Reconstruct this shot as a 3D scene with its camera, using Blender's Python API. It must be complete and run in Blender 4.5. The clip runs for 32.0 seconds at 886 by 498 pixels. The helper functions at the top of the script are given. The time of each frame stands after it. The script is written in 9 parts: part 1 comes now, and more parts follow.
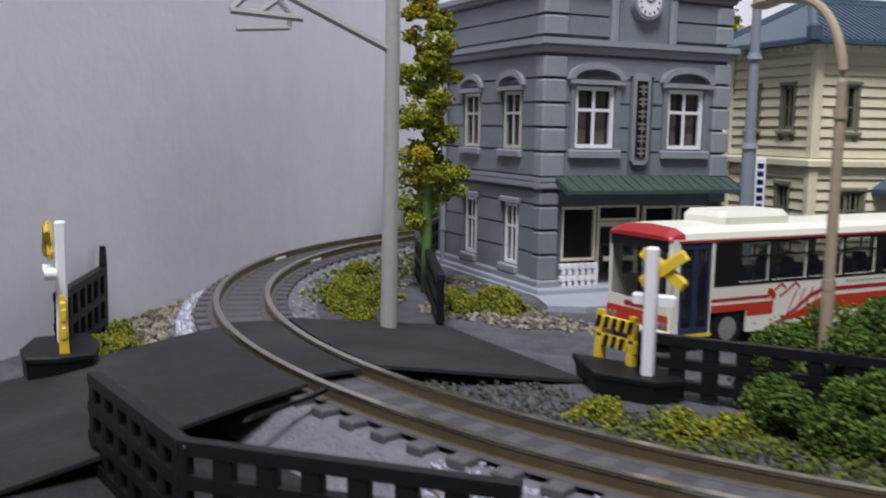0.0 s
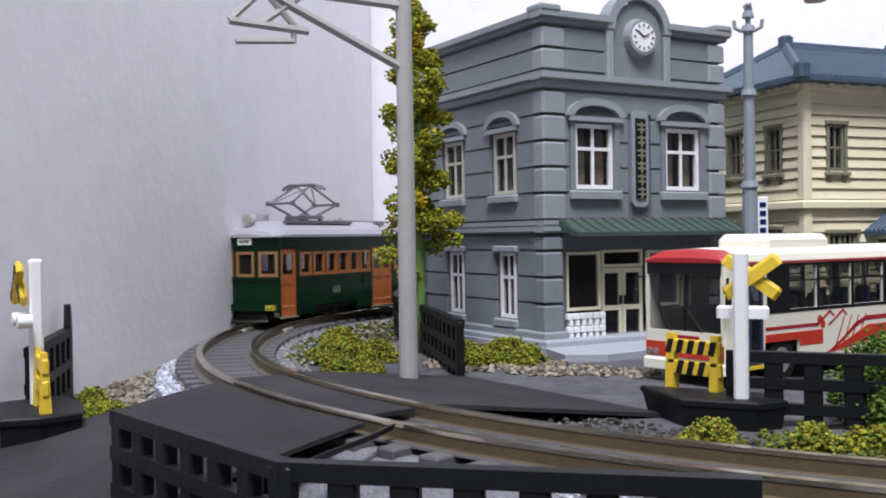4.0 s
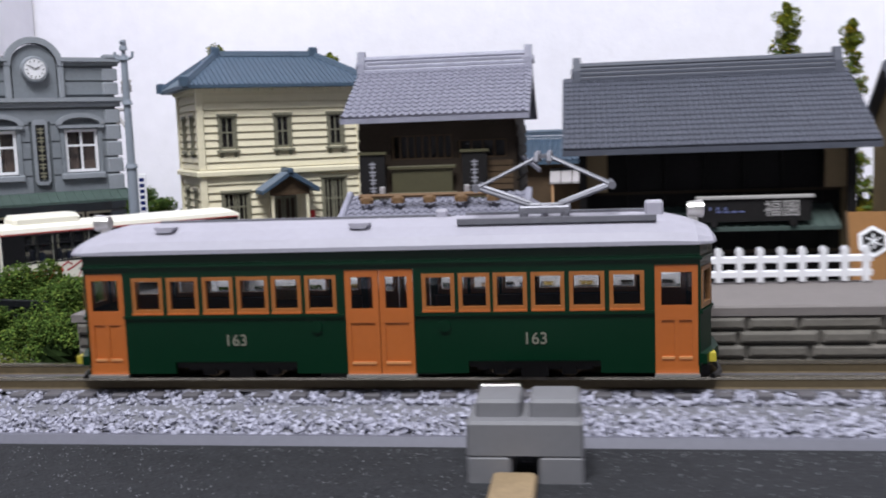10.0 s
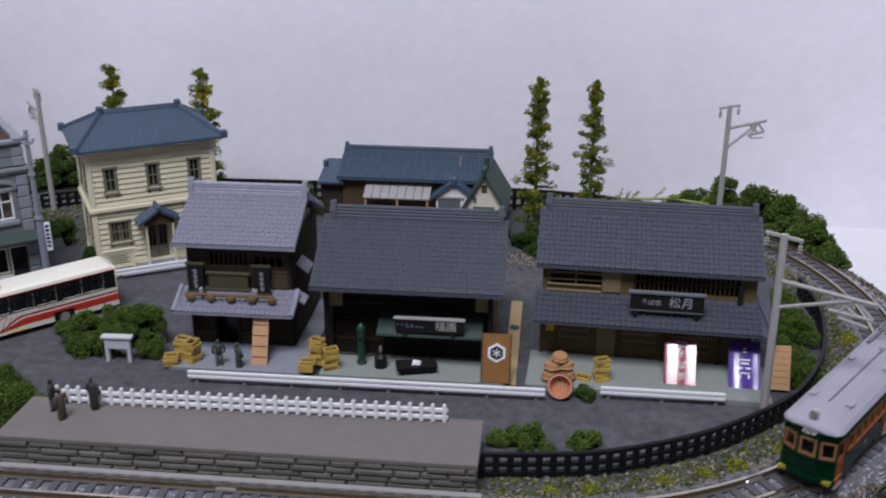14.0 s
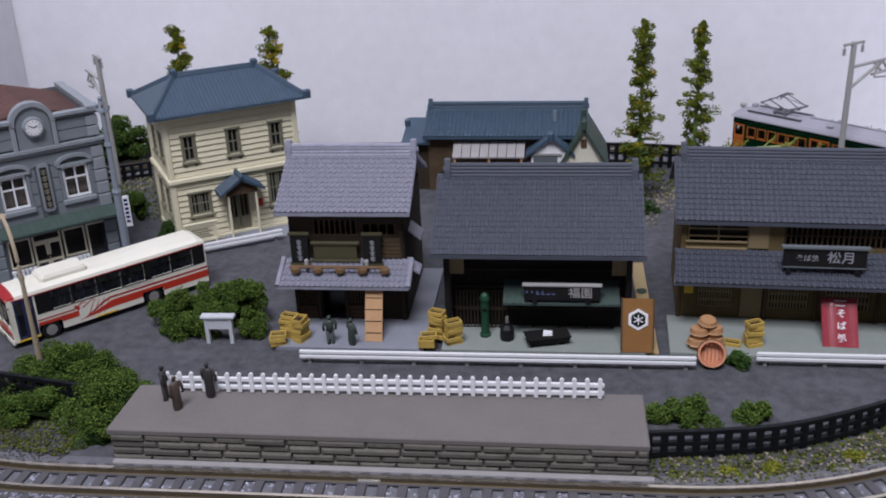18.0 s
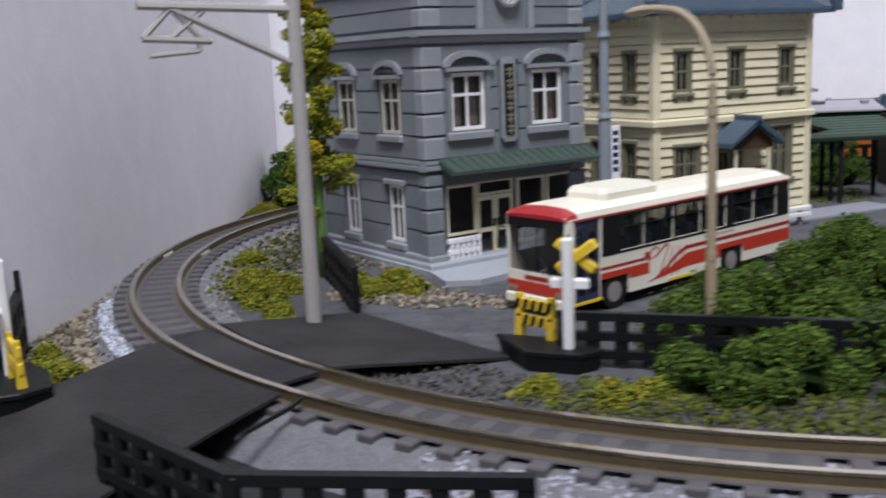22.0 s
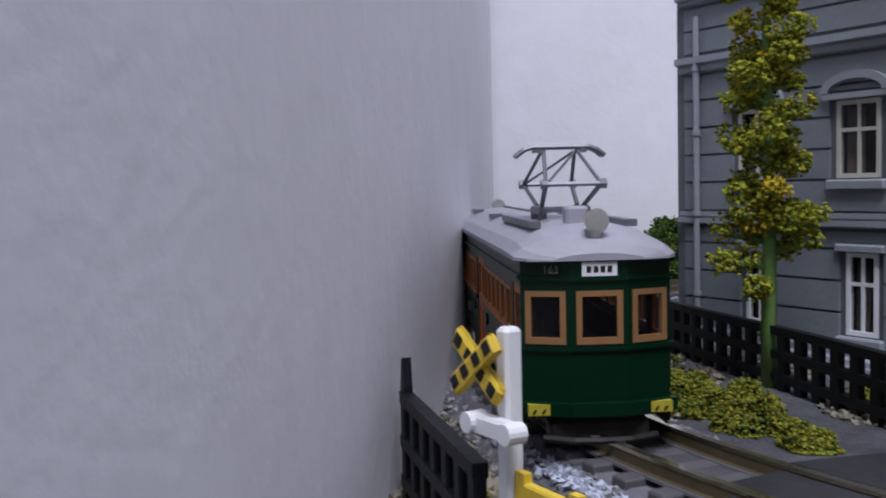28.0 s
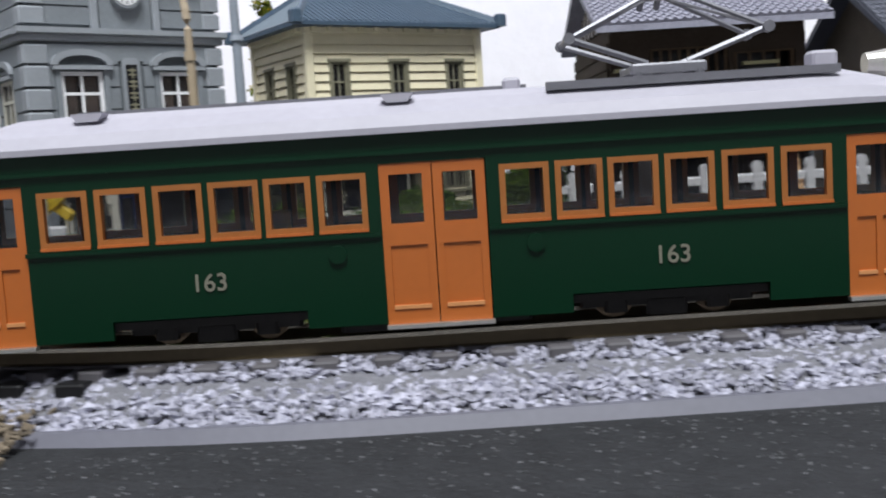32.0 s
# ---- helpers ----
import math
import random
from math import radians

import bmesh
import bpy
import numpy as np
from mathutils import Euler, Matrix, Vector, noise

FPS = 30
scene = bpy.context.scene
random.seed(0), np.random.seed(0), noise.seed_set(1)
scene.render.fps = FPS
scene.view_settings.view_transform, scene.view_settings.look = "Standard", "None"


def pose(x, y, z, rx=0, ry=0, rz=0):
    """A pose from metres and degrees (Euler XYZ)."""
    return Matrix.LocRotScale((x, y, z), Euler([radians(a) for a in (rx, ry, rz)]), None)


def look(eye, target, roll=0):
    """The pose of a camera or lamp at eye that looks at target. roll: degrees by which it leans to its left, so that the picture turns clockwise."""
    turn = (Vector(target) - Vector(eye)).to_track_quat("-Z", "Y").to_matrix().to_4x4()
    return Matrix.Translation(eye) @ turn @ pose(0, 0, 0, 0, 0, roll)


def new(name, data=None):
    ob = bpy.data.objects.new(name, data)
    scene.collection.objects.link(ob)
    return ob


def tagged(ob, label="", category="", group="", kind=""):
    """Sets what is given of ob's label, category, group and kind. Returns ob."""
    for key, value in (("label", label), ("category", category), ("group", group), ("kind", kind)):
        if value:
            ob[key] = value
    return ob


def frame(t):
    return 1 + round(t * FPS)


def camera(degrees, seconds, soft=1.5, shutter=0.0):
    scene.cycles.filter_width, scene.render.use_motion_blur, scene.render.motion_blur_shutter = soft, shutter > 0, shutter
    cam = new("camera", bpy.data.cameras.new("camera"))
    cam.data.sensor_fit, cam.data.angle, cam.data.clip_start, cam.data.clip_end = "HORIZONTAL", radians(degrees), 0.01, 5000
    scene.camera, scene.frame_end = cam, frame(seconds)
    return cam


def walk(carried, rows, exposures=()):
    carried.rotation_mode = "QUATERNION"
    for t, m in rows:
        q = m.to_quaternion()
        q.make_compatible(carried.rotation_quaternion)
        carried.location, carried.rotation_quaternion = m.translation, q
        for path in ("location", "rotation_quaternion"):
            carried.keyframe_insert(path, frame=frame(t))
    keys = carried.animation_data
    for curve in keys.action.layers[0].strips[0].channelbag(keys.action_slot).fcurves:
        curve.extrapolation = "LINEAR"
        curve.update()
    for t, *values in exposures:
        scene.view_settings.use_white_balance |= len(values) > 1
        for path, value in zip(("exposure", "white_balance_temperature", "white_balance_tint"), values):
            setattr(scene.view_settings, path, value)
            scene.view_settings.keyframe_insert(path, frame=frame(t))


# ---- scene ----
# ---- camera and its way ----
U = 0.0096  # one plan unit, a little under a centimetre on the model railway, in metres
cam = camera(48.0, 32.0, soft=1.9, shutter=0.4)
PATH = [
    (0.0, -0.1990, -0.0837, 0.0340, 83.13, -1.16, 16.11),
    (0.5, -0.2108, -0.0690, 0.0312, 84.75, -0.47, 15.56),
    (1.0, -0.2126, -0.0618, 0.0231, 85.11, -1.48, 13.62),
    (1.5, -0.2140, -0.0647, 0.0216, 86.61, 0.69, 12.70),
    (2.0, -0.2124, -0.0663, 0.0230, 86.36, 0.47, 13.03),
    (2.5, -0.2145, -0.0676, 0.0231, 87.51, 0.54, 12.92),
    (4.5, -0.2217, -0.0765, 0.0198, 89.70, 0.61, 9.68),
    (5.0, -0.2224, -0.0820, 0.0180, 90.06, 0.40, 9.45),
    (5.5, -0.2191, -0.0844, 0.0206, 89.64, 0.58, 9.49),
    (6.0, -0.2129, -0.0913, 0.0272, 87.95, 0.16, 10.12),
    (6.5, -0.2131, -0.0993, 0.0238, 88.69, 0.62, 7.96),
    (7.0, -0.1924, -0.1135, 0.0258, 88.20, 0.53, 8.89),
    (7.5, -0.1905, -0.1104, 0.0276, 88.28, 1.18, 5.91),
    (8.0, -0.1616, -0.1263, 0.0229, 89.18, 0.75, 7.53),
    (8.5, -0.1467, -0.1296, 0.0262, 88.76, 0.67, 6.50),
    (9.0, -0.1256, -0.1323, 0.0229, 89.06, 1.07, 6.22),
    (9.5, -0.0880, -0.1279, 0.0277, 87.16, 0.96, 8.79),
    (10.0, -0.0629, -0.1425, 0.0383, 83.34, 2.05, 7.80),
    (10.5, -0.0384, -0.1667, 0.0574, 79.65, 3.70, 5.65),
    (11.0, 0.0068, -0.1449, 0.0661, 76.92, 4.05, 9.84),
    (11.5, 0.0284, -0.1514, 0.0799, 73.36, 2.94, 9.05),
    (12.0, 0.0366, -0.1553, 0.1012, 68.18, 1.85, 7.74),
    (12.5, 0.0340, -0.1688, 0.1312, 67.75, 0.45, 7.31),
    (13.0, 0.0381, -0.1915, 0.1527, 67.79, 0.59, 7.00),
    (13.5, 0.0267, -0.2105, 0.1679, 69.31, 1.26, 6.68),
    (14.0, 0.0127, -0.2273, 0.1714, 68.35, -0.07, 6.25),
    (14.5, -0.0025, -0.2316, 0.1716, 67.46, 0.87, 5.60),
    (16.5, 0.0065, -0.2231, 0.1730, 65.18, 3.46, 4.12),
    (17.0, -0.0017, -0.2141, 0.1697, 65.26, 3.00, 4.67),
    (17.5, -0.0188, -0.2119, 0.1668, 66.00, 2.54, 5.92),
    (18.0, -0.0272, -0.2033, 0.1589, 66.44, 2.16, 6.22),
    (18.5, -0.0425, -0.1883, 0.1392, 68.49, 1.84, 5.28),
    (19.0, -0.0707, -0.1753, 0.1254, 71.57, 1.77, 5.16),
    (19.5, -0.0816, -0.1600, 0.1101, 74.37, 2.45, 5.42),
    (20.0, -0.1163, -0.1660, 0.1005, 78.74, 1.36, 6.74),
    (20.5, -0.1527, -0.1480, 0.0759, 79.15, 0.54, 6.60),
    (21.0, -0.1603, -0.1342, 0.0658, 79.32, 0.33, 4.11),
    (21.5, -0.1857, -0.1175, 0.0555, 78.66, 1.51, 4.14),
    (22.0, -0.2126, -0.0990, 0.0452, 79.48, 2.38, 4.88),
    (22.5, -0.2354, -0.0902, 0.0369, 80.01, 2.66, 5.42),
    (23.0, -0.2513, -0.0871, 0.0377, 80.75, 3.12, 6.04),
    (23.5, -0.2713, -0.0835, 0.0367, 81.44, 4.15, 4.72),
    (24.0, -0.2805, -0.0865, 0.0440, 82.06, 4.28, 6.91),
    (24.5, -0.2861, -0.0765, 0.0443, 83.42, 2.62, 7.53),
    (25.0, -0.2910, -0.0640, 0.0393, 83.95, 1.90, 8.29),
    (25.5, -0.2908, -0.0529, 0.0349, 83.84, 1.09, 8.37),
    (27.5, -0.2864, -0.0357, 0.0313, 85.47, 1.73, 10.73),
    (28.0, -0.2847, -0.0360, 0.0305, 86.34, 1.28, 8.34),
    (28.5, -0.2760, -0.0552, 0.0278, 85.94, 2.45, 8.29),
    (29.0, -0.2631, -0.0728, 0.0280, 84.59, 3.77, 5.43),
    (29.5, -0.2510, -0.0813, 0.0294, 82.64, 3.79, 3.15),
    (29.8, -0.2412, -0.0881, 0.0288, 82.54, 4.01, 0.79),
    (30.0, -0.2325, -0.0903, 0.0274, 81.64, 4.36, -0.54),
    (30.5, -0.2124, -0.0892, 0.0258, 80.91, 4.43, -2.35),
    (31.0, -0.1842, -0.0939, 0.0247, 80.06, 5.56, -1.71),
    (31.5, -0.1656, -0.0990, 0.0235, 83.03, 3.96, 0.58),
    (32.0, -0.1526, -0.0985, 0.0202, 84.61, 3.65, -0.94),
]


def camera_path():
    walk(cam, [(t, pose(*row)) for t, *row in PATH],
         exposures=[(0, -0.4, 6400, 9), (1, -0.12, 6400, 9), (2, 0.08, 6400, 9), (5, -0.02, 6350, 9), (10, -0.08, 6350, 9), (11, -0.3, 6300, 10), (12, -0.55, 6300, 11), (13, -0.9, 6200, 13), (14, -0.85, 6150, 13), (17, -0.72, 6150, 13), (18, -0.74, 6150, 13), (19, -0.72, 6150, 14), (20, -0.95, 6050, 14), (21, -0.85, 6250, 11), (22, -0.35, 6450, 9), (23, 0.05, 6400, 9), (24, -0.5, 6150, 12), (25, -0.78, 6200, 13), (28, -0.7, 6000, 12), (29, -0.45, 6050, 11), (30, 0.3, 6550, 6), (31, 0.0, 6350, 4), (32, 0.05, 6500, 4)])


# ---- light: a bright room with a ceiling lamp above and in front of the layout ----
world = bpy.data.worlds.new("room_light")
scene.world = world
world.use_nodes = True
world.node_tree.nodes["Background"].inputs[0].default_value = (0.82, 0.83, 1.0, 1)
world.node_tree.nodes["Background"].inputs[1].default_value = 0.20


def lamp(name, size, power, eye, target, color):
    data = bpy.data.lights.new(name, "AREA")
    data.shape, data.size, data.size_y = "RECTANGLE", size[0], size[1]
    data.energy, data.color = power, color
    ob = new(name, data)
    ob.matrix_world = look(eye, target)
    return ob


lamp("ceiling_lamp", (0.63, 0.5), 38.0, (-0.13, -0.60, 1.36), (-0.08, 0.14, 0.0), (0.96, 0.955, 1.0))

# ---- materials ----


def nodes_of(name, rough=0.6, metal=0.0, spec=0.5):
    m = bpy.data.materials.new(name)
    m.use_nodes = True
    nt = m.node_tree
    b = nt.nodes["Principled BSDF"]
    b.inputs["Roughness"].default_value = rough
    b.inputs["Metallic"].default_value = metal
    b.inputs["Specular IOR Level"].default_value = spec
    return m, nt, b


def mat(name, col, rough=0.6, metal=0.0, var=0.12, scale=150.0, bump=0.0, bscale=600.0, spec=0.5, island=0.0, obj=0.0, stain=0.0, stain_col=None):
    """A painted or moulded surface: base colour with grain at two scales, optional relief, piece-to-piece variation and stains."""
    m, nt, b = nodes_of(name, rough, metal, spec)
    n, l = nt.nodes, nt.links
    co = n.new("ShaderNodeTexCoord")
    big, fine = n.new("ShaderNodeTexNoise"), n.new("ShaderNodeTexNoise")
    big.inputs["Scale"].default_value, fine.inputs["Scale"].default_value = scale, scale * 7
    big.inputs["Detail"].default_value = fine.inputs["Detail"].default_value = 3
    l.new(co.outputs["Object"], big.inputs["Vector"])
    l.new(co.outputs["Object"], fine.inputs["Vector"])
    add = n.new("ShaderNodeMath")
    add.operation = "ADD"
    l.new(big.outputs[0], add.inputs[0])
    l.new(fine.outputs[0], add.inputs[1])
    value = add.outputs[0]
    if island or obj:
        src = n.new("ShaderNodeNewGeometry").outputs["Random Per Island"] if island else n.new("ShaderNodeObjectInfo").outputs["Random"]
        k = n.new("ShaderNodeMath")
        k.operation = "MULTIPLY_ADD"
        k.inputs[1].default_value = (island or obj) * 2
        l.new(src, k.inputs[0])
        l.new(value, k.inputs[2])
        value = k.outputs[0]
        mid = 1.0 + (island or obj)
    else:
        mid = 1.0
    mr = n.new("ShaderNodeMapRange")
    mr.inputs["From Min"].default_value, mr.inputs["From Max"].default_value = mid - 0.5, mid + 0.5
    mr.inputs["To Min"].default_value, mr.inputs["To Max"].default_value = 1 - var, 1 + var
    l.new(value, mr.inputs["Value"])
    mul = n.new("ShaderNodeVectorMath")
    mul.operation = "SCALE"
    mul.inputs[0].default_value = col
    l.new(mr.outputs[0], mul.inputs["Scale"])
    out = mul.outputs[0]
    if stain:
        sn = n.new("ShaderNodeTexNoise")
        sn.inputs["Scale"].default_value, sn.inputs["Detail"].default_value = scale * 0.35, 6
        l.new(co.outputs["Object"], sn.inputs["Vector"])
        rm = n.new("ShaderNodeMapRange")
        rm.inputs["From Min"].default_value, rm.inputs["From Max"].default_value = 0.5, 0.72
        rm.inputs["To Max"].default_value = stain
        l.new(sn.outputs[0], rm.inputs["Value"])
        mx = n.new("ShaderNodeMix")
        mx.data_type = "RGBA"
        l.new(rm.outputs[0], mx.inputs[0])
        l.new(out, mx.inputs[6])
        mx.inputs[7].default_value = (*(stain_col or [c * 0.5 for c in col]), 1)
        out = mx.outputs[2]
    l.new(out, b.inputs["Base Color"])
    if bump:
        bn = n.new("ShaderNodeTexNoise")
        bn.inputs["Scale"].default_value, bn.inputs["Detail"].default_value = bscale, 4
        l.new(co.outputs["Object"], bn.inputs["Vector"])
        bp = n.new("ShaderNodeBump")
        bp.inputs["Strength"].default_value, bp.inputs["Distance"].default_value = 1.0, bump * 0.001
        l.new(bn.outputs[0], bp.inputs["Height"])
        l.new(bp.outputs[0], b.inputs["Normal"])
    return m


def glass(name, tint, rough=0.05, alpha=0.35):
    """Thin clear plastic: part see-through, part gloss."""
    m, nt, b = nodes_of(name, rough)
    b.inputs["Base Color"].default_value = (*tint, 1)
    b.inputs["Alpha"].default_value = alpha
    return m


M = {}
M["asphalt"] = mat("street_asphalt", (0.088, 0.088, 0.099), 0.9, var=0.6, scale=260, bump=0.5, bscale=1400, stain=0.5, stain_col=(0.14, 0.14, 0.16), spec=0.2)
M["dark_ground"] = mat("dark_ground", (0.026, 0.027, 0.030), 0.92, var=0.35, scale=300, bump=0.6, bscale=1200, spec=0.2)
M["crossing"] = mat("crossing_sheet", (0.025, 0.024, 0.027), 0.85, var=0.3, scale=150, bump=0.15, bscale=1500, stain=0.5, stain_col=(0.055, 0.052, 0.056), spec=0.2)
M["ballast"] = mat("ballast_stone", (0.34, 0.34, 0.41), 0.75, var=0.35, scale=500, island=0.5)
M["verge_grit"] = mat("dark_verge_grit", (0.07, 0.066, 0.062), 0.9, var=0.5, scale=500, island=0.8)
M["ballast_white"] = mat("white_ballast_stone", (0.40, 0.42, 0.50), 0.5, var=0.4, scale=500, island=0.5)
M["ballast_brown"] = mat("ballast_brown_stone", (0.15, 0.12, 0.085), 0.85, var=0.4, scale=500, island=0.5)
M["ballast_bed"] = mat("ballast_bed", (0.15, 0.15, 0.17), 0.85, var=0.3, scale=600, bump=0.5, bscale=1500)
M["sleeper"] = mat("sleeper_plastic", (0.085, 0.080, 0.088), 0.7, var=0.2, scale=400)
M["track_fill"] = mat("dirty_track_fill", (0.075, 0.072, 0.078), 0.9, var=0.3, scale=220, bump=0.35, bscale=1500, stain=0.5, stain_col=(0.12, 0.12, 0.135), spec=0.2)
M["rail"] = mat("rail_brown_metal", (0.13, 0.10, 0.058), 0.42, 0.5, var=0.25, scale=200)
M["rail_top"] = mat("rail_polished_head", (0.60, 0.54, 0.43), 0.17, 0.95, var=0.15, scale=200)
M["wall"] = mat("white_paper_panel", (0.88, 0.865, 0.92), 0.9, var=0.055, scale=22, bump=0.10, bscale=500)
M["table"] = mat("white_table", (0.78, 0.77, 0.80), 0.7, var=0.03, scale=20)
M["edge_strip"] = mat("grey_edge_strip", (0.12, 0.12, 0.15), 0.6, var=0.12, scale=200)
M["platform"] = mat("platform_concrete", (0.165, 0.148, 0.140), 0.85, var=0.10, scale=120, bump=0.05, bscale=1500)
M["platform_stone"] = mat("platform_stone", (0.125, 0.115, 0.098), 0.8, var=0.3, scale=250, obj=0.3, bump=0.15, bscale=900)
M["curb"] = mat("platform_curb", (0.34, 0.32, 0.32), 0.7, var=0.12, scale=200)
M["white_plastic"] = mat("white_plastic", (0.80, 0.80, 0.82), 0.5, var=0.04, scale=200)
M["black_plastic"] = mat("black_fence_plastic", (0.007, 0.008, 0.010), 0.5, var=0.3, scale=300, bump=0.08, bscale=900, spec=0.25)
M["grey_stone"] = mat("grey_stone_paint", (0.185, 0.205, 0.225), 0.72, var=0.10, scale=160, bump=0.10, bscale=800, stain=0.3, stain_col=(0.24, 0.26, 0.28))
M["grey_light"] = mat("grey_stone_light", (0.255, 0.275, 0.30), 0.7, var=0.10, scale=160, bump=0.08, bscale=800)
M["grey_dark"] = mat("grey_recess", (0.115, 0.13, 0.14), 0.75, var=0.12, scale=160)
M["plinth"] = mat("plinth_grey", (0.33, 0.35, 0.40), 0.7, var=0.1, scale=160, bump=0.05, bscale=800)
M["green_awning"] = mat("awning_green", (0.040, 0.066, 0.056), 0.75, var=0.3, scale=160, stain=0.4, stain_col=(0.075, 0.085, 0.08))
M["red_roof"] = mat("dull_red_roof", (0.115, 0.056, 0.048), 0.8, var=0.25, scale=150)
M["cream"] = mat("cream_board", (0.72, 0.66, 0.47), 0.65, var=0.06, scale=200, bump=0.05, bscale=700)
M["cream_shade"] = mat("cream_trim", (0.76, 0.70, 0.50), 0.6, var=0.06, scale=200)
M["khaki"] = mat("khaki_window_trim", (0.20, 0.19, 0.13), 0.7, var=0.15, scale=300)
M["blue_tile"] = mat("blue_roof_tile", (0.048, 0.080, 0.120), 0.55, var=0.18, scale=250, bump=0.08, bscale=700)
M["grey_tile"] = mat("weathered_grey_tile", (0.27, 0.27, 0.33), 0.55, var=0.30, scale=220, island=0.25, bump=0.1, bscale=700)
M["slate_tile"] = mat("slate_grey_tile", (0.066, 0.072, 0.094), 0.6, var=0.15, scale=220, island=0.12, bump=0.06, bscale=700)
M["wood_dark"] = mat("dark_brown_boards", (0.040, 0.029, 0.020), 0.75, var=0.3, scale=250, bump=0.1, bscale=600, spec=0.2)
M["wood_mid"] = mat("brown_boards", (0.085, 0.056, 0.032), 0.75, var=0.3, scale=250, bump=0.1, bscale=600, spec=0.2)
M["wood_olive"] = mat("olive_brown_boards", (0.135, 0.098, 0.042), 0.75, var=0.3, scale=250, bump=0.1, bscale=600, spec=0.2)
M["wood_black"] = mat("black_boards_and_shade", (0.012, 0.011, 0.011), 0.7, var=0.3, scale=250, spec=0.2)
M["tan_wood"] = mat("pale_wood", (0.52, 0.30, 0.15), 0.65, var=0.15, scale=200, bump=0.05, bscale=500)
M["ochre"] = mat("ochre_board", (0.25, 0.115, 0.03), 0.7, var=0.12, scale=200)
M["ochre_wall"] = mat("ochre_plaster", (0.22, 0.16, 0.085), 0.8, var=0.12, scale=150)
M["crate"] = mat("yellow_crate", (0.50, 0.34, 0.075), 0.6, var=0.2, scale=300)
M["forecourt"] = mat("forecourt_grey_green", (0.25, 0.275, 0.255), 0.85, var=0.1, scale=200)
M["forecourt_grey"] = mat("forecourt_grey", (0.235, 0.245, 0.285), 0.85, var=0.12, scale=200)
M["bush"] = mat("bush_foliage", (0.058, 0.100, 0.020), 0.95, var=0.5, scale=150, island=0.9, spec=0.1)
M["bush_dark"] = mat("bush_foliage_dark", (0.040, 0.078, 0.018), 0.95, var=0.5, scale=150, island=0.9, spec=0.1)
M["moss"] = mat("moss_yellow", (0.21, 0.20, 0.025), 0.95, var=0.5, scale=200, island=0.9, spec=0.1)
M["bush_tip"] = mat("bush_tips", (0.115, 0.160, 0.030), 0.95, var=0.5, scale=150, island=0.9, spec=0.1)
M["leaf"] = mat("autumn_leaf", (0.215, 0.225, 0.022), 0.9, var=0.5, scale=150, island=1.0, spec=0.1)
M["stem"] = mat("green_plastic_stem", (0.12, 0.22, 0.05), 0.6, var=0.15, scale=200)
M["tram_green"] = mat("tram_green", (0.0006, 0.019, 0.007), 0.34, var=0.06, scale=100, spec=0.22)
M["tram_orange"] = mat("tram_orange", (0.40, 0.108, 0.019), 0.45, var=0.07, scale=150)
M["tram_frame"] = mat("tram_window_wood", (0.30, 0.105, 0.022), 0.45, var=0.1, scale=150)
M["cream_pale"] = mat("pale_cream_plaster", (0.72, 0.68, 0.55), 0.7, var=0.05, scale=200)
M["green_dark"] = mat("dull_green_roof", (0.035, 0.062, 0.045), 0.7, var=0.2, scale=200)
M["tram_grey"] = mat("tram_roof_grey", (0.34, 0.33, 0.38), 0.6, var=0.06, scale=150)
M["tram_under"] = mat("tram_underframe", (0.020, 0.018, 0.016), 0.5, var=0.3, scale=300, spec=0.3)
M["steel"] = mat("pantograph_steel", (0.17, 0.17, 0.19), 0.42, 0.35, var=0.12, scale=300)
M["bright_metal"] = mat("bright_metal", (0.62, 0.60, 0.56), 0.3, 0.8, var=0.1, scale=300)
M["wheel"] = mat("wheel_metal", (0.20, 0.15, 0.10), 0.35, 0.8, var=0.2, scale=300)
M["yellow"] = mat("signal_yellow", (0.72, 0.50, 0.035), 0.55, var=0.15, scale=300)
M["black"] = mat("matt_black", (0.008, 0.008, 0.009), 0.5, var=0.2, scale=300, spec=0.3)
# near-black that carries the darkness of unlit rooms as colour
M["dark_window"] = mat("unlit_interior", (0.018, 0.016, 0.015), 0.25, var=0.3, scale=200)
M["interior"] = mat("brown_interior", (0.07, 0.045, 0.03), 0.6, var=0.4, scale=150)
M["curtain"] = mat("beige_curtain", (0.36, 0.27, 0.22), 0.8, var=0.2, scale=200)
M["bus_cream"] = mat("bus_cream", (0.80, 0.77, 0.66), 0.35, var=0.03, scale=100)
M["bus_red"] = mat("bus_red", (0.52, 0.040, 0.018), 0.4, var=0.05, scale=100)
M["bus_deep_red"] = mat("bus_deep_red", (0.36, 0.018, 0.022), 0.4, var=0.05, scale=100)
M["bus_seat"] = mat("bus_blue_seat", (0.022, 0.030, 0.085), 0.5, var=0.3, scale=200)
M["rubber"] = mat("tyre_rubber", (0.010, 0.010, 0.011), 0.7, var=0.2, scale=300, spec=0.25)
M["concrete_pole"] = mat("concrete_pole", (0.36, 0.345, 0.335), 0.7, var=0.08, scale=200)
M["blue_pole"] = mat("blue_grey_pole", (0.22, 0.25, 0.29), 0.6, var=0.1, scale=200)
M["lamp_post"] = mat("beige_lamp_post", (0.36, 0.29, 0.20), 0.6, var=0.08, scale=200)
M["figure"] = mat("dark_figure", (0.030, 0.026, 0.026), 0.6, var=0.3, scale=400)
M["olive"] = mat("olive_wood", (0.062, 0.056, 0.024), 0.7, var=0.2, scale=250)
M["ochre_dark"] = mat("dark_ochre_wood", (0.15, 0.082, 0.032), 0.7, var=0.2, scale=250)
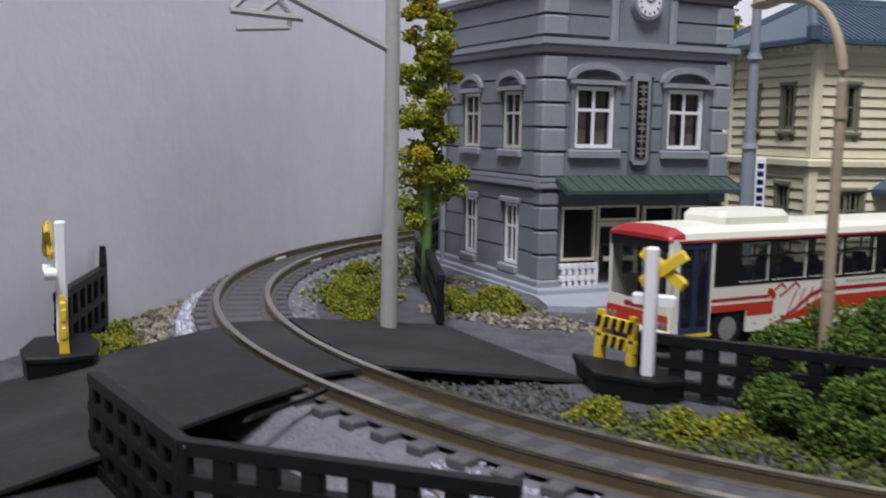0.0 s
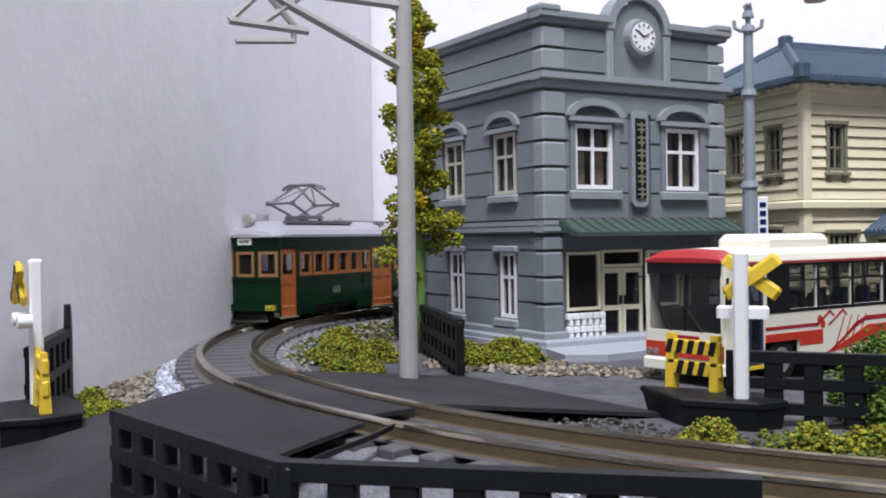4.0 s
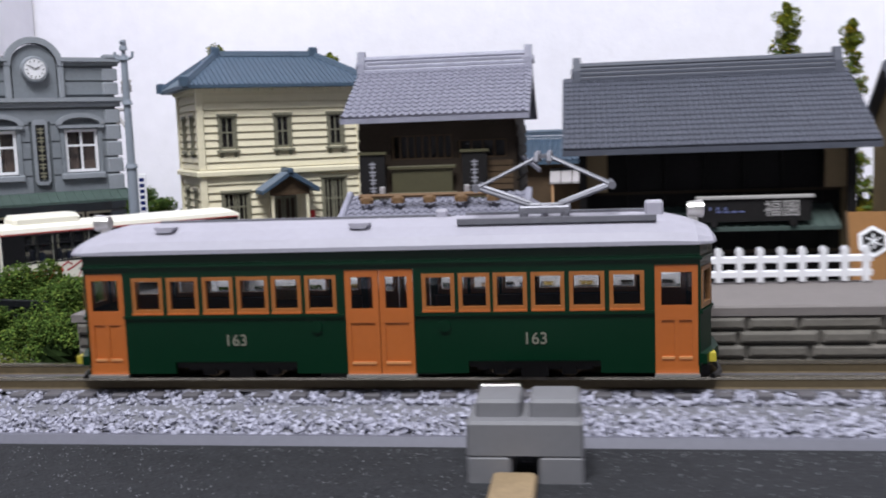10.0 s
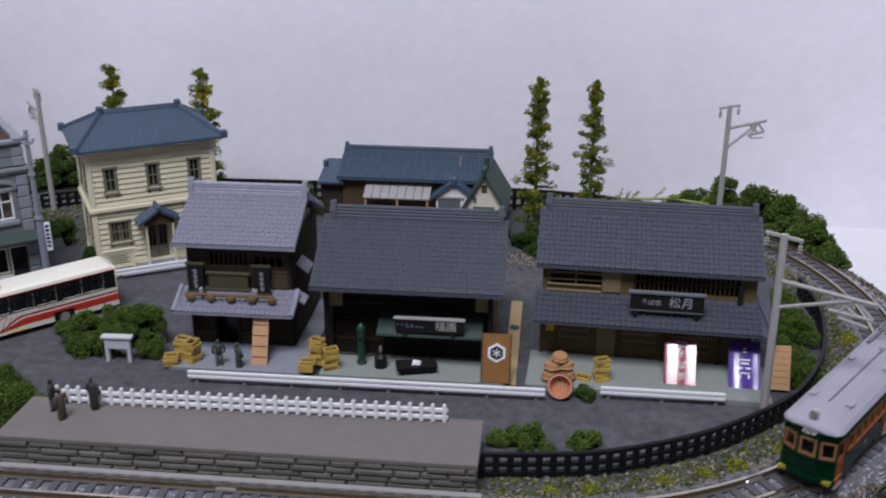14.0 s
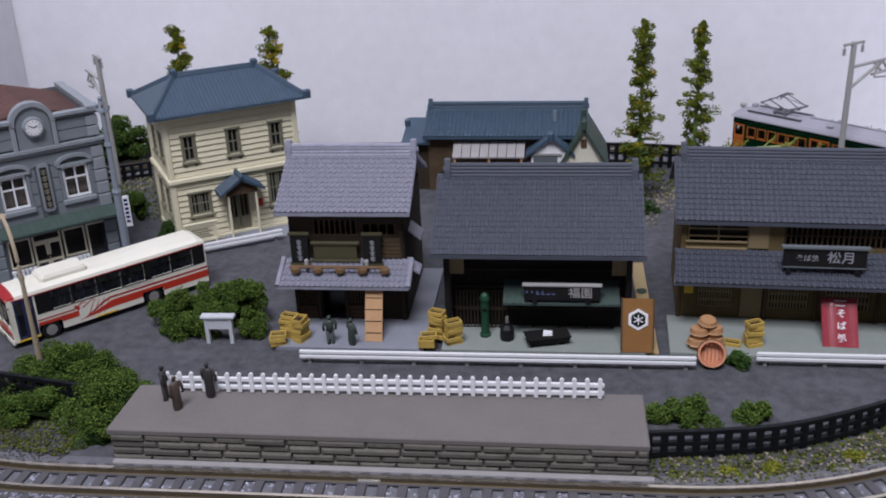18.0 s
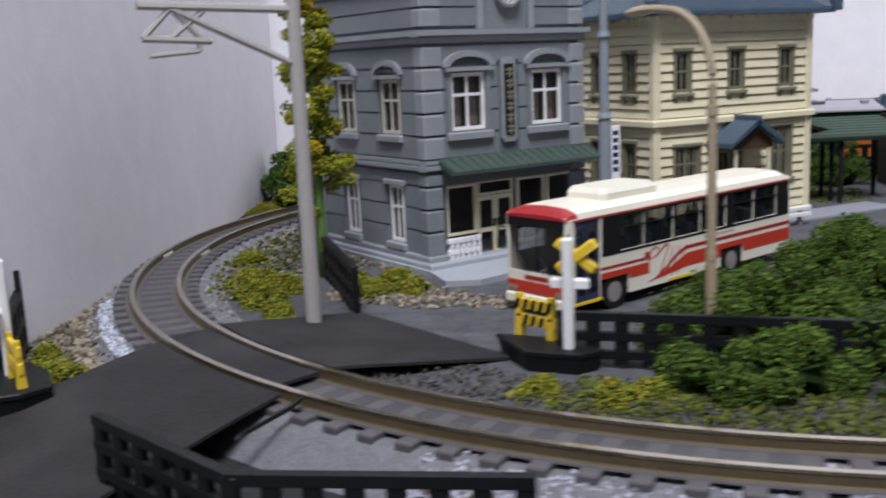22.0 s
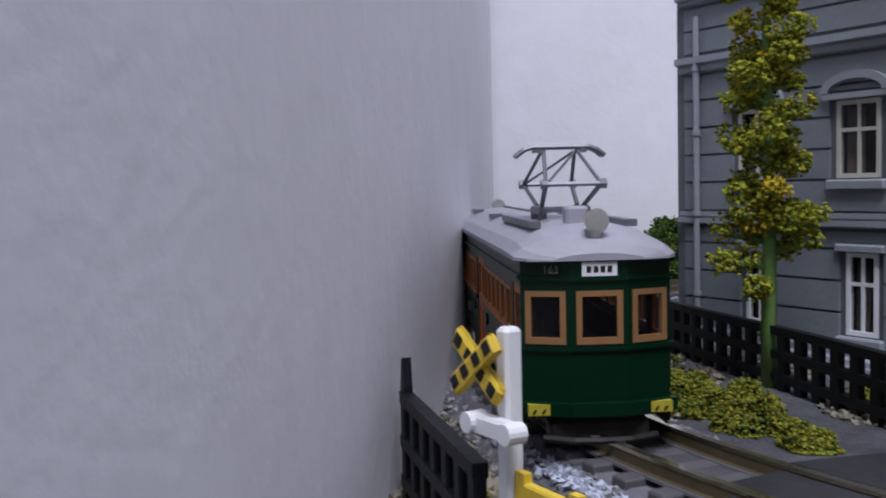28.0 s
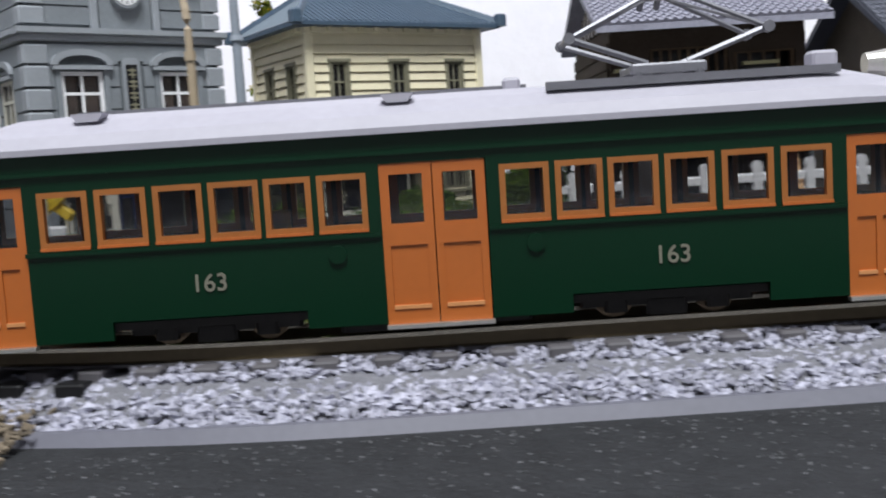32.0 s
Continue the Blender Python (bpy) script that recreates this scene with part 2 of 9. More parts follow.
M["ochre_pale"] = mat("pale_ochre_board", (0.46, 0.34, 0.17), 0.75, var=0.12, scale=200)
M["pale_frame"] = mat("pale_window_frame", (0.50, 0.49, 0.42), 0.6, var=0.05, scale=200)
M["sign_white"] = mat("worn_white_paint", (0.30, 0.30, 0.33), 0.7, var=0.3, scale=400)
M["hazard"] = mat("dull_hazard_yellow", (0.42, 0.35, 0.03), 0.5, var=0.2, scale=300)
M["grit"] = mat("grey_grit", (0.13, 0.13, 0.14), 0.8, var=0.5, scale=500, island=0.9)
M["board_grey"] = mat("weathered_side_boards", (0.15, 0.125, 0.092), 0.75, var=0.2, scale=200, bump=0.08, bscale=600)
M["tram_kick"] = mat("tram_highlight_orange", (0.55, 0.24, 0.09), 0.5, var=0.1, scale=150)
M["number_gold"] = mat("dull_gold_number", (0.17, 0.165, 0.125), 0.6, var=0.15, scale=300)
M["tram_end_frame"] = mat("tram_end_window_wood", (0.27, 0.135, 0.052), 0.5, var=0.12, scale=150)
M["figure_brown"] = mat("brown_figure", (0.075, 0.05, 0.04), 0.6, var=0.3, scale=400)
M["basket"] = mat("woven_basket", (0.42, 0.22, 0.10), 0.75, var=0.25, scale=400, bump=0.2, bscale=900)
M["plinth_white"] = mat("pale_grey_moulding", (0.55, 0.57, 0.60), 0.6, var=0.08, scale=200)
M["figure_green"] = mat("green_figure", (0.045, 0.060, 0.050), 0.6, var=0.3, scale=400)
M["green_post"] = mat("dark_green_paint", (0.010, 0.060, 0.025), 0.45, var=0.1, scale=300)
M["red"] = mat("red_paint", (0.55, 0.035, 0.03), 0.5, var=0.08, scale=300)
M["terracotta"] = mat("terracotta", (0.55, 0.24, 0.13), 0.65, var=0.1, scale=300)
M["grey_block"] = mat("grey_plastic_block", (0.17, 0.17, 0.18), 0.6, var=0.08, scale=200)
M["cork"] = mat("cork", (0.25, 0.18, 0.10), 0.8, var=0.3, scale=400)
M["blue_box"] = mat("blue_card", (0.003, 0.010, 0.09), 0.5, spec=0.15, var=0.04, scale=60)
M["box_print"] = mat("pale_print", (0.30, 0.32, 0.40), 0.6, var=0.05, scale=100)
M["box_print_dim"] = mat("dim_print", (0.11, 0.13, 0.27), 0.6, var=0.05, scale=100)
M["toy_yellow"] = mat("toy_yellow", (0.50, 0.46, 0.012), 0.45, var=0.05, scale=60)
M["pane"] = glass("clear_pane", (0.02, 0.022, 0.026), 0.05, 0.30)
M["tram_pane"] = glass("tram_pane", (0.010, 0.010, 0.012), 0.04, 0.22)
M["sheet_red"] = mat("red_curtain_sheet", (0.30, 0.035, 0.05), 0.11, var=0.25, scale=300, spec=1.0, bump=0.025, bscale=350)
M["sheet_purple"] = mat("purple_curtain_sheet", (0.10, 0.05, 0.30), 0.11, var=0.25, scale=300, spec=1.0, bump=0.025, bscale=350)

# ---- mesh helpers, all in plan units ----


def bm_new():
    return bmesh.new()


def hexa(bm, p):
    """A block from eight corners: bottom ring, top ring."""
    v = [bm.verts.new(q) for q in p]
    for f in ((3, 2, 1, 0), (4, 5, 6, 7), (0, 1, 5, 4), (1, 2, 6, 5), (2, 3, 7, 6), (3, 0, 4, 7)):
        bm.faces.new([v[i] for i in f])
    return v


def box(bm, x0, y0, z0, x1, y1, z1):
    return hexa(bm, [(x0, y0, z0), (x1, y0, z0), (x1, y1, z0), (x0, y1, z0), (x0, y0, z1), (x1, y0, z1), (x1, y1, z1), (x0, y1, z1)])


def cbox(bm, x0, y0, z0, x1, y1, z1, c=0.03):
    """A block with chamfered upright and upper edges."""
    c = min(c, (x1 - x0) * 0.4, (y1 - y0) * 0.4, (z1 - z0) * 0.4)

    def ring(i, z):
        a, b, d, e = x0 + i, y0 + i, x1 - i, y1 - i
        return [(a + c, b, z), (d - c, b, z), (d, b + c, z), (d, e - c, z), (d - c, e, z), (a + c, e, z), (a, e - c, z), (a, b + c, z)]
    loft(bm, [ring(0, z0), ring(0, z1 - c), ring(c * 0.7, z1)])


def loft(bm, rings, close=True, cap=True):
    vs = [[bm.verts.new(p) for p in r] for r in rings]
    n = len(vs[0])
    for a, b in zip(vs, vs[1:]):
        for i in range(n if close else n - 1):
            j = (i + 1) % n
            bm.faces.new((a[i], a[j], b[j], b[i]))
    if cap:
        bm.faces.new(list(reversed(vs[0])))
        bm.faces.new(vs[-1])
    return vs


def cyl(bm, p, q, r, seg=8, r2=None):
    p, q = Vector(p), Vector(q)
    d = (q - p).normalized()
    a = d.orthogonal().normalized()
    b = d.cross(a)
    r2 = r if r2 is None else r2
    ring = lambda o, k: [o + (a * math.cos(2 * math.pi * i / seg) + b * math.sin(2 * math.pi * i / seg)) * k for i in range(seg)]
    loft(bm, [ring(p, r), ring(q, r2)])


def tube(bm, pts, r, seg=6):
    """A round bar along a bent line."""
    pts = [Vector(p) for p in pts]
    rings = []
    for i, p in enumerate(pts):
        d = (pts[min(i + 1, len(pts) - 1)] - pts[max(i - 1, 0)]).normalized()
        a = d.cross(Vector((0.013, 0.021, 1)))
        a = a.normalized() if a.length > 0.05 else d.orthogonal().normalized()
        b = d.cross(a)
        rings.append([p + (a * math.cos(2 * math.pi * k / seg) + b * math.sin(2 * math.pi * k / seg)) * r for k in range(seg)])
    loft(bm, rings)


def prism(bm, outline, axis, a, b):
    """Pushes a closed outline of (u, v) along an axis from a to b. x: (y, z), y: (x, z), z: (x, y)."""
    put = {"x": lambda u, v, w: (w, u, v), "y": lambda u, v, w: (u, w, v), "z": lambda u, v, w: (u, v, w)}[axis]
    loft(bm, [[put(u, v, a) for u, v in outline], [put(u, v, b) for u, v in outline]])


def blob(bm, c, r, rng, squash=0.8, rings=3, seg=6):
    """A ragged little clump."""
    c = Vector(c)
    top = bm.verts.new(c + Vector((0, 0, r * squash * rng.uniform(0.8, 1.2))))
    bot = bm.verts.new(c - Vector((0, 0, r * squash * 0.8)))
    rows = []
    for i in range(1, rings):
        th = math.pi * i / rings
        rows.append([bm.verts.new(c + Vector((math.cos(2 * math.pi * (k + i * 0.5) / seg) * math.sin(th), math.sin(2 * math.pi * (k + i * 0.5) / seg) * math.sin(th),
                                             math.cos(th) * squash)) * r * rng.uniform(0.65, 1.3)) for k in range(seg)])
    for k in range(seg):
        j = (k + 1) % seg
        bm.faces.new((top, rows[0][k], rows[0][j]))
        bm.faces.new((bot, rows[-1][j], rows[-1][k]))
        for a, b in zip(rows, rows[1:]):
            bm.faces.new((a[k], b[k], b[j], a[j]))


def mesh_of(name, bm, material, smooth=False):
    if name in ("side_wall", "wall", "door", "window", "frame", "end_wall", "window_band"):
        bmesh.ops.remove_doubles(bm, verts=bm.verts, dist=1e-4)
    bmesh.ops.recalc_face_normals(bm, faces=bm.faces)
    bmesh.ops.scale(bm, vec=(U, U, U), verts=bm.verts)
    me = bpy.data.meshes.new(name)
    bm.to_mesh(me)
    bm.free()
    for one in (material if isinstance(material, (list, tuple)) else [material]):
        me.materials.append(one)
    if smooth:
        me.shade_smooth()
    return me


def at(x=0, y=0, z=0, rx=0, ry=0, rz=0):
    return pose(x * U, y * U, z * U, rx, ry, rz)


def part(name, bm, material, parent=None, label="", m=None, smooth=False):
    """One bmesh as one mesh object under a thing or a part, posed in its parent's space."""
    ob = new(name, mesh_of(name, bm, material, smooth))
    if parent is not None:
        ob.parent = parent
    if m is not None:
        ob.matrix_basis = m
    return tagged(ob, label)


def pieces(name, bm, material, parent, label=""):
    """Each loose lump of a bmesh as a part of its own."""
    bmesh.ops.remove_doubles(bm, verts=bm.verts, dist=1e-4)
    seen = set()
    bm.verts.ensure_lookup_table()
    for v in list(bm.verts):
        if v in seen:
            continue
        stack, lump = [v], set()
        while stack:
            q = stack.pop()
            if q not in lump:
                lump.add(q)
                stack += [e.other_vert(q) for e in q.link_edges]
        seen |= lump
        one, new_of = bm_new(), {}
        for q in lump:
            new_of[q] = one.verts.new(q.co)
        for f in {f for q in lump for f in q.link_faces}:
            one.faces.new([new_of[q] for q in f.verts])
        part(name, one, material, parent, label)
    bm.free()


def again(ob, m, parent=None):
    """The same mesh once more as an object of its own."""
    o = new(ob.name.split(".")[0], ob.data)
    o.parent = parent if parent is not None else ob.parent
    o.matrix_basis = m
    return o


def thing(name, label, category, m=None, group="", kind=""):
    ob = tagged(new(name), label, category, group, kind)
    ob.empty_display_size = 0.005
    if m is not None:
        ob.matrix_basis = m
    return ob


def solo(name, bm, material, label, category, m=None, group="", kind="", smooth=False):
    return tagged(part(name, bm, material, None, "", m, smooth), label, category, group, kind)


# ---- room, table, ground ----
XL, XR, RAD = -16.4, 0.3, 14.6  # oval: two straights joined by half circles
RAIL_Z = 0.38
LENGTH = 2 * (XR - XL) + 2 * math.pi * RAD
LOW = -0.32  # the board outside the oval


def track_at(s, off=0.0):
    """Point and heading on the track, off to the left of travel."""
    s, a = s % LENGTH, XR - XL
    if s < a:
        x, y, h = XL + s, 0.0, 0.0
    elif s < a + math.pi * RAD:
        h = (s - a) / RAD
        x, y = XR + RAD * math.sin(h), RAD - RAD * math.cos(h)
    elif s < 2 * a + math.pi * RAD:
        h = math.pi
        x, y = XR - (s - a - math.pi * RAD), 2 * RAD
    else:
        h = math.pi + (s - 2 * a - math.pi * RAD) / RAD
        x, y = XL + RAD * math.sin(h), RAD - RAD * math.cos(h)
    return x - off * math.sin(h), y + off * math.cos(h), h


def structure():
    bm = bm_new()
    box(bm, -95, -75, -3.6, 85, 62, -2.0)
    solo("table", bm, M["table"], "white table top under the model railway", "table", kind="structure")
    arc = [(XR + 16.7 * math.sin(a), RAD + 16.7 * math.cos(a)) for a in np.linspace(math.pi / 2, 0, 25)]
    bm = bm_new()
    prism(bm, [(-32.0, -14.0), (17.0, -14.0)] + arc + [(-33.2, 31.3), (-32.3, 20.0), (-32.0, 12.0)], "z", -1.99, LOW)
    solo("ground", bm, M["dark_ground"], "dark grey gritty base board of the layout", "ground", kind="structure")
    bm = bm_new()
    prism(bm, [(-31.95, -9.0), (-23.5, -9.0), (-23.2, -2.2), (-28.2, -0.8), (-28.2, 6.5), (-31.95, 6.5)], "z", LOW, LOW + 0.015)
    solo("pavement", bm, M["asphalt"], "grey asphalt sheet outside the crossing", "pavement", kind="structure")
    bm = bm_new()
    n = 96
    prism(bm, [track_at(LENGTH * i / n, 1.25)[:2] for i in range(n)], "z", LOW - 0.02, 0.0)
    solo("road", bm, M["asphalt"], "grey asphalt street sheet inside the track oval", "road", kind="structure")
    bm = bm_new()
    rim = [(-2.0, -3.52), (3.9, -3.52), (4.3, -3.57), (4.8, -3.78), (6.0, -4.2), (62.0, -4.5)]
    line = [(2.0, -31.88), (8.0, -31.85), (14.0, -31.95), (20.0, -32.2), (26.0, -32.62), (31.84, -33.05)]
    loft(bm, [[(-32.16, y, z), (-32.13, y - 0.02, z), (-32.1, y, z)] + [(x, q, z) for q, x in line] + [(x - 0.06, q, z) for q, x in reversed(line)] for z, y in rim])
    solo("wall_left", bm, M["wall"], "white paper panel beside the layout", "wall", kind="structure")
    bm = bm_new()
    box(bm, -35.0, 31.96, -2.0, 80, 32.6, 62)
    solo("wall_back", bm, M["wall"], "white paper panel behind the layout", "wall", kind="structure")


def ribbon(bm, offs, zs, s0=0.0, s1=None, step=0.8):
    """A strip along the track with a cross-section of offsets and heights."""
    s1 = LENGTH if s1 is None else s1
    n = max(2, int((s1 - s0) / step))
    rows = []
    for i in range(n + 1):
        s = s0 + (s1 - s0) * i / n
        rows.append([bm.verts.new((*track_at(s, o)[:2], z)) for o, z in zip(offs, zs)])
    for a, b in zip(rows, rows[1:]):
        for j in range(len(offs) - 1):
            bm.faces.new((a[j], b[j], b[j + 1], a[j + 1]))


def track():
    root = thing("railway_track", "brown-railed single model railway track on grey ballast", "track", kind="structure")
    bm = bm_new()
    ribbon(bm, (1.5, 1.1, 0.8, -0.8, -1.0, -1.5), (-0.02, 0.07, 0.12, 0.12, 0.05, LOW - 0.02))
    part("roadbed", bm, M["ballast_bed"], root)
    for c in (0.47, -0.47):
        bm = bm_new()
        ribbon(bm, (c + 0.12, c + 0.06, c + 0.045, c - 0.045, c - 0.06, c - 0.12), (0.205, 0.23, RAIL_Z - 0.03, RAIL_Z - 0.03, 0.23, 0.205), step=0.5)
        rail = part("rail", bm, M["rail"], root)
        bm = bm_new()
        ribbon(bm, (c + 0.055, c + 0.05, c - 0.05, c - 0.055), (RAIL_Z - 0.04, RAIL_Z, RAIL_Z, RAIL_Z - 0.04), step=0.5)
        part("rail_head", bm, M["rail_top"], rail, "worn bare metal rail head")
        bm = bm_new()
        ribbon(bm, (c + 0.16, c + 0.15, c - 0.15, c - 0.16), (0.19, 0.215, 0.215, 0.19), step=0.5)
        part("rail_web", bm, M["sleeper"], rail)
    bm = bm_new()
    cbox(bm, -0.13, -0.86, 0.06, 0.13, 0.86, 0.205, 0.02)
    first = part("sleeper", bm, M["sleeper"], root)
    n = int(LENGTH / 0.56)
    for i in range(n):
        x, y, h = track_at(LENGTH * i / n)
        m = at(x, y, 0, 0, 0, math.degrees(h))
        if i == 0:
            first.matrix_basis = m
        else:
            again(first, m)
    # dirty fill between the rails of the left bend
    bm = bm_new()
    ribbon(bm, (0.36, 0.3, -0.3, -0.36), (0.15, 0.197, 0.197, 0.15), 82.0, 122.5, step=0.5)
    part("rail_fill", bm, M["track_fill"], root, "smooth dark grey-brown fill between the rails")
    # two ballast gaps under the outer rail, their shade drawn as black blocks
    for gs in (-3.55, -2.92):
        gx, gy, gh = track_at(gs, -0.93)
        bm = bm_new()
        cbox(bm, -0.16, -0.13, -0.2, 0.16, 0.13, 0.125, 0.02)
        part("ballast_slot_shade", bm, M["black"], root, "black block for the shaded square slot in the ballast", at(gx, gy, 0, 0, 0, math.degrees(gh)))
    # dull metal rail joints
    for s in (8.6, 25.0, 41.0, 58.0, 73.5, 90.0, 103.0):
        for c in (0.47, -0.47):
            x, y, h = track_at(s, c)
            bm = bm_new()
            cbox(bm, -0.32, -0.12, 0.20, 0.32, 0.12, 0.30, 0.03)
            part("rail_joiner", bm, M["bright_metal"], root, "bare metal rail joiner", at(x, y, 0, 0, 0, math.degrees(h)))
    # moulded grey edge strip before the straight
    bm = bm_new()
    ribbon(bm, (-1.42, -1.47, -1.58, -1.66), (LOW, -0.20, -0.20, LOW), -3.2, 19.0)
    part("edge_strip", bm, M["edge_strip"], root, "smooth grey plastic edge strip")
    return root


def crumbs(name, pts, r0, r1, seed, material, parent=None, squash=0.8, label="", category="", kind="stuff", inset=None):
    """Many little ragged lumps in one mesh: gravel, foam leaves."""
    rng = np.random.default_rng(seed)
    c = np.array(pts, float)
    k = len(c)
    base = np.array([(1, 0, 0), (0, 1, 0), (-1, 0, 0), (0, -1, 0), (0, 0, 1), (0, 0, -1)], float)
    q = rng.normal(size=(k, 4))
    q /= np.linalg.norm(q, axis=1)[:, None]
    w, x, y, z = q.T
    R = np.stack([1 - 2 * (y * y + z * z), 2 * (x * y - w * z), 2 * (x * z + w * y), 2 * (x * y + w * z), 1 - 2 * (x * x + z * z), 2 * (y * z - w * x),
                  2 * (x * z - w * y), 2 * (y * z + w * x), 1 - 2 * (x * x + y * y)], axis=1).reshape(k, 3, 3)
    v = base[None] * rng.uniform(0.6, 1.35, (k, 6, 1)) * rng.uniform(r0, r1, (k, 1, 1))
    v = np.einsum("kij,knj->kni", R, v)
    v[:, :, 2] *= squash
    v = (v + c[:, None]).reshape(-1, 3) * U
    f = np.array([(0, 1, 4), (1, 2, 4), (2, 3, 4), (3, 0, 4), (1, 0, 5), (2, 1, 5), (3, 2, 5), (0, 3, 5)])
    faces = (f[None] + 6 * np.arange(k)[:, None, None]).reshape(-1, 3)
    me = bpy.data.meshes.new(name)
    me.from_pydata(v.tolist(), [], faces.tolist())
    me.materials.append(material)
    ob = new(name, me)
    if parent is not None:
        ob.parent = parent
        return tagged(ob, label)
    return tagged(ob, label, category, "", kind)


def verge(seed, n, s0, s1, o0, o1, z0, z1, noise=0.0):
    """Random points along a strip beside the track; height runs from z0 at o0 to z1 at o1."""
    rng = random.Random(seed)
    out = []
    for _ in range(n):
        s, k = rng.uniform(s0, s1), rng.random()
        x, y, _h = track_at(s, o0 + (o1 - o0) * k)
        out.append((x, y, z0 + (z1 - z0) * k + rng.uniform(-noise, noise)))
    return out


# ---- pieces shared by the buildings ----


def cut_wall(bm, u0, u1, z0, z1, holes, place):
    """A wall sheet as blocks round its openings. holes: (u0, z0, u1, z1); place(u0, z0, u1, z1) adds one block."""
    us = sorted({u0, u1, *[min(max(v, u0), u1) for h in holes for v in (h[0], h[2])]})
    for a, b in zip(us, us[1:]):
        zs = sorted({z0, z1, *[min(max(v, z0), z1) for h in holes if h[0] < b - 1e-6 and h[2] > a + 1e-6 for v in (h[1], h[3])]})
        for c, d in zip(zs, zs[1:]):
            mu, mz = (a + b) / 2, (c + d) / 2
            if not any(h[0] < mu < h[2] and h[1] < mz < h[3] for h in holes):
                place(bm, a, c, b, d)


def framed(bm, o, h, y0, y1):
    """An upright panel with one rectangular opening; o and h: (x0, z0, x1, z1) of the panel and of the opening."""
    ring = lambda q, y: [(q[0], y, q[1]), (q[2], y, q[1]), (q[2], y, q[3]), (q[0], y, q[3])]
    loft(bm, [ring(o, y0), ring(h, y0), ring(h, y1), ring(o, y1), ring(o, y0)], cap=False)
    bmesh.ops.remove_doubles(bm, verts=bm.verts, dist=1e-5)


def front_place(y0, y1):
    return lambda bm, a, c, b, d: box(bm, a, y0, c, b, y1, d)


def side_place(x0, x1):
    return lambda bm, a, c, b, d: box(bm, x0, a, c, x1, b, d)


def sash(root, m, w, h, frame, bar=0.07, name="window", mullion=True, transom=0.62, label=""):
    """A sash window in its own frame: x to the right, z up, face at y = 0, from its lower left corner."""
    bm = bm_new()
    for b in ((0, 0, bar, h), (w - bar, 0, w, h), (bar, 0, w - bar, bar), (bar, h - bar, w - bar, h)):
        box(bm, b[0], -0.02, b[1], b[2], 0.07, b[3])
    win = part(name, bm, frame, root, label, m)
    bm = bm_new()
    box(bm, bar, 0.0, h * transom - bar * 0.4, w - bar, 0.05, h * transom + bar * 0.4)
    if mullion:
        box(bm, w / 2 - bar * 0.4, 0.004, bar, w / 2 + bar * 0.4, 0.046, h * transom - bar * 0.4)
        box(bm, w / 2 - bar * 0.4, 0.004, h * transom + bar * 0.4, w / 2 + bar * 0.4, 0.046, h - bar)
    part("glazing_bar", bm, frame, win)
    bm = bm_new()
    box(bm, bar, 0.02, bar, w - bar, 0.03, h - bar)
    pane = part("pane", bm, M["pane"], win)
    pane.visible_shadow = False
    return win


def curtain(root, m, w, h, material):
    bm = bm_new()
    n = 8
    pts = [(w * i / n, 0.05 * (i % 2)) for i in range(n + 1)]
    loft(bm, [[(x, y, 0) for x, y in pts] + [(x, y + 0.02, 0) for x, y in reversed(pts)], [(x, y, h) for x, y in pts] + [(x, y + 0.02, h) for x, y in reversed(pts)]])
    return part("curtain", bm, material, root, "", m)


def pantile(name, w, l, material, lift=0.035):
    """One roof tile: a rounded roll and a flat pan, its lower end lifted; lies along +y, upper end at the origin side."""
    bm = bm_new()
    prof = [(0, 0), (w * 0.12, w * 0.20), (w * 0.30, w * 0.27), (w * 0.48, w * 0.16), (w * 0.60, 0.0), (w * 0.98, 0.01)]
    a = [bm.verts.new((x, 0, z + lift)) for x, z in prof]
    b = [bm.verts.new((x, l, z)) for x, z in prof]
    c = [bm.verts.new((x, 0.0, -0.02)) for x, z in prof]
    for i in range(len(prof) - 1):
        bm.faces.new((a[i], a[i + 1], b[i + 1], b[i]))
        bm.faces.new((c[i], c[i + 1], a[i + 1], a[i]))
    return mesh_of(name, bm, material)


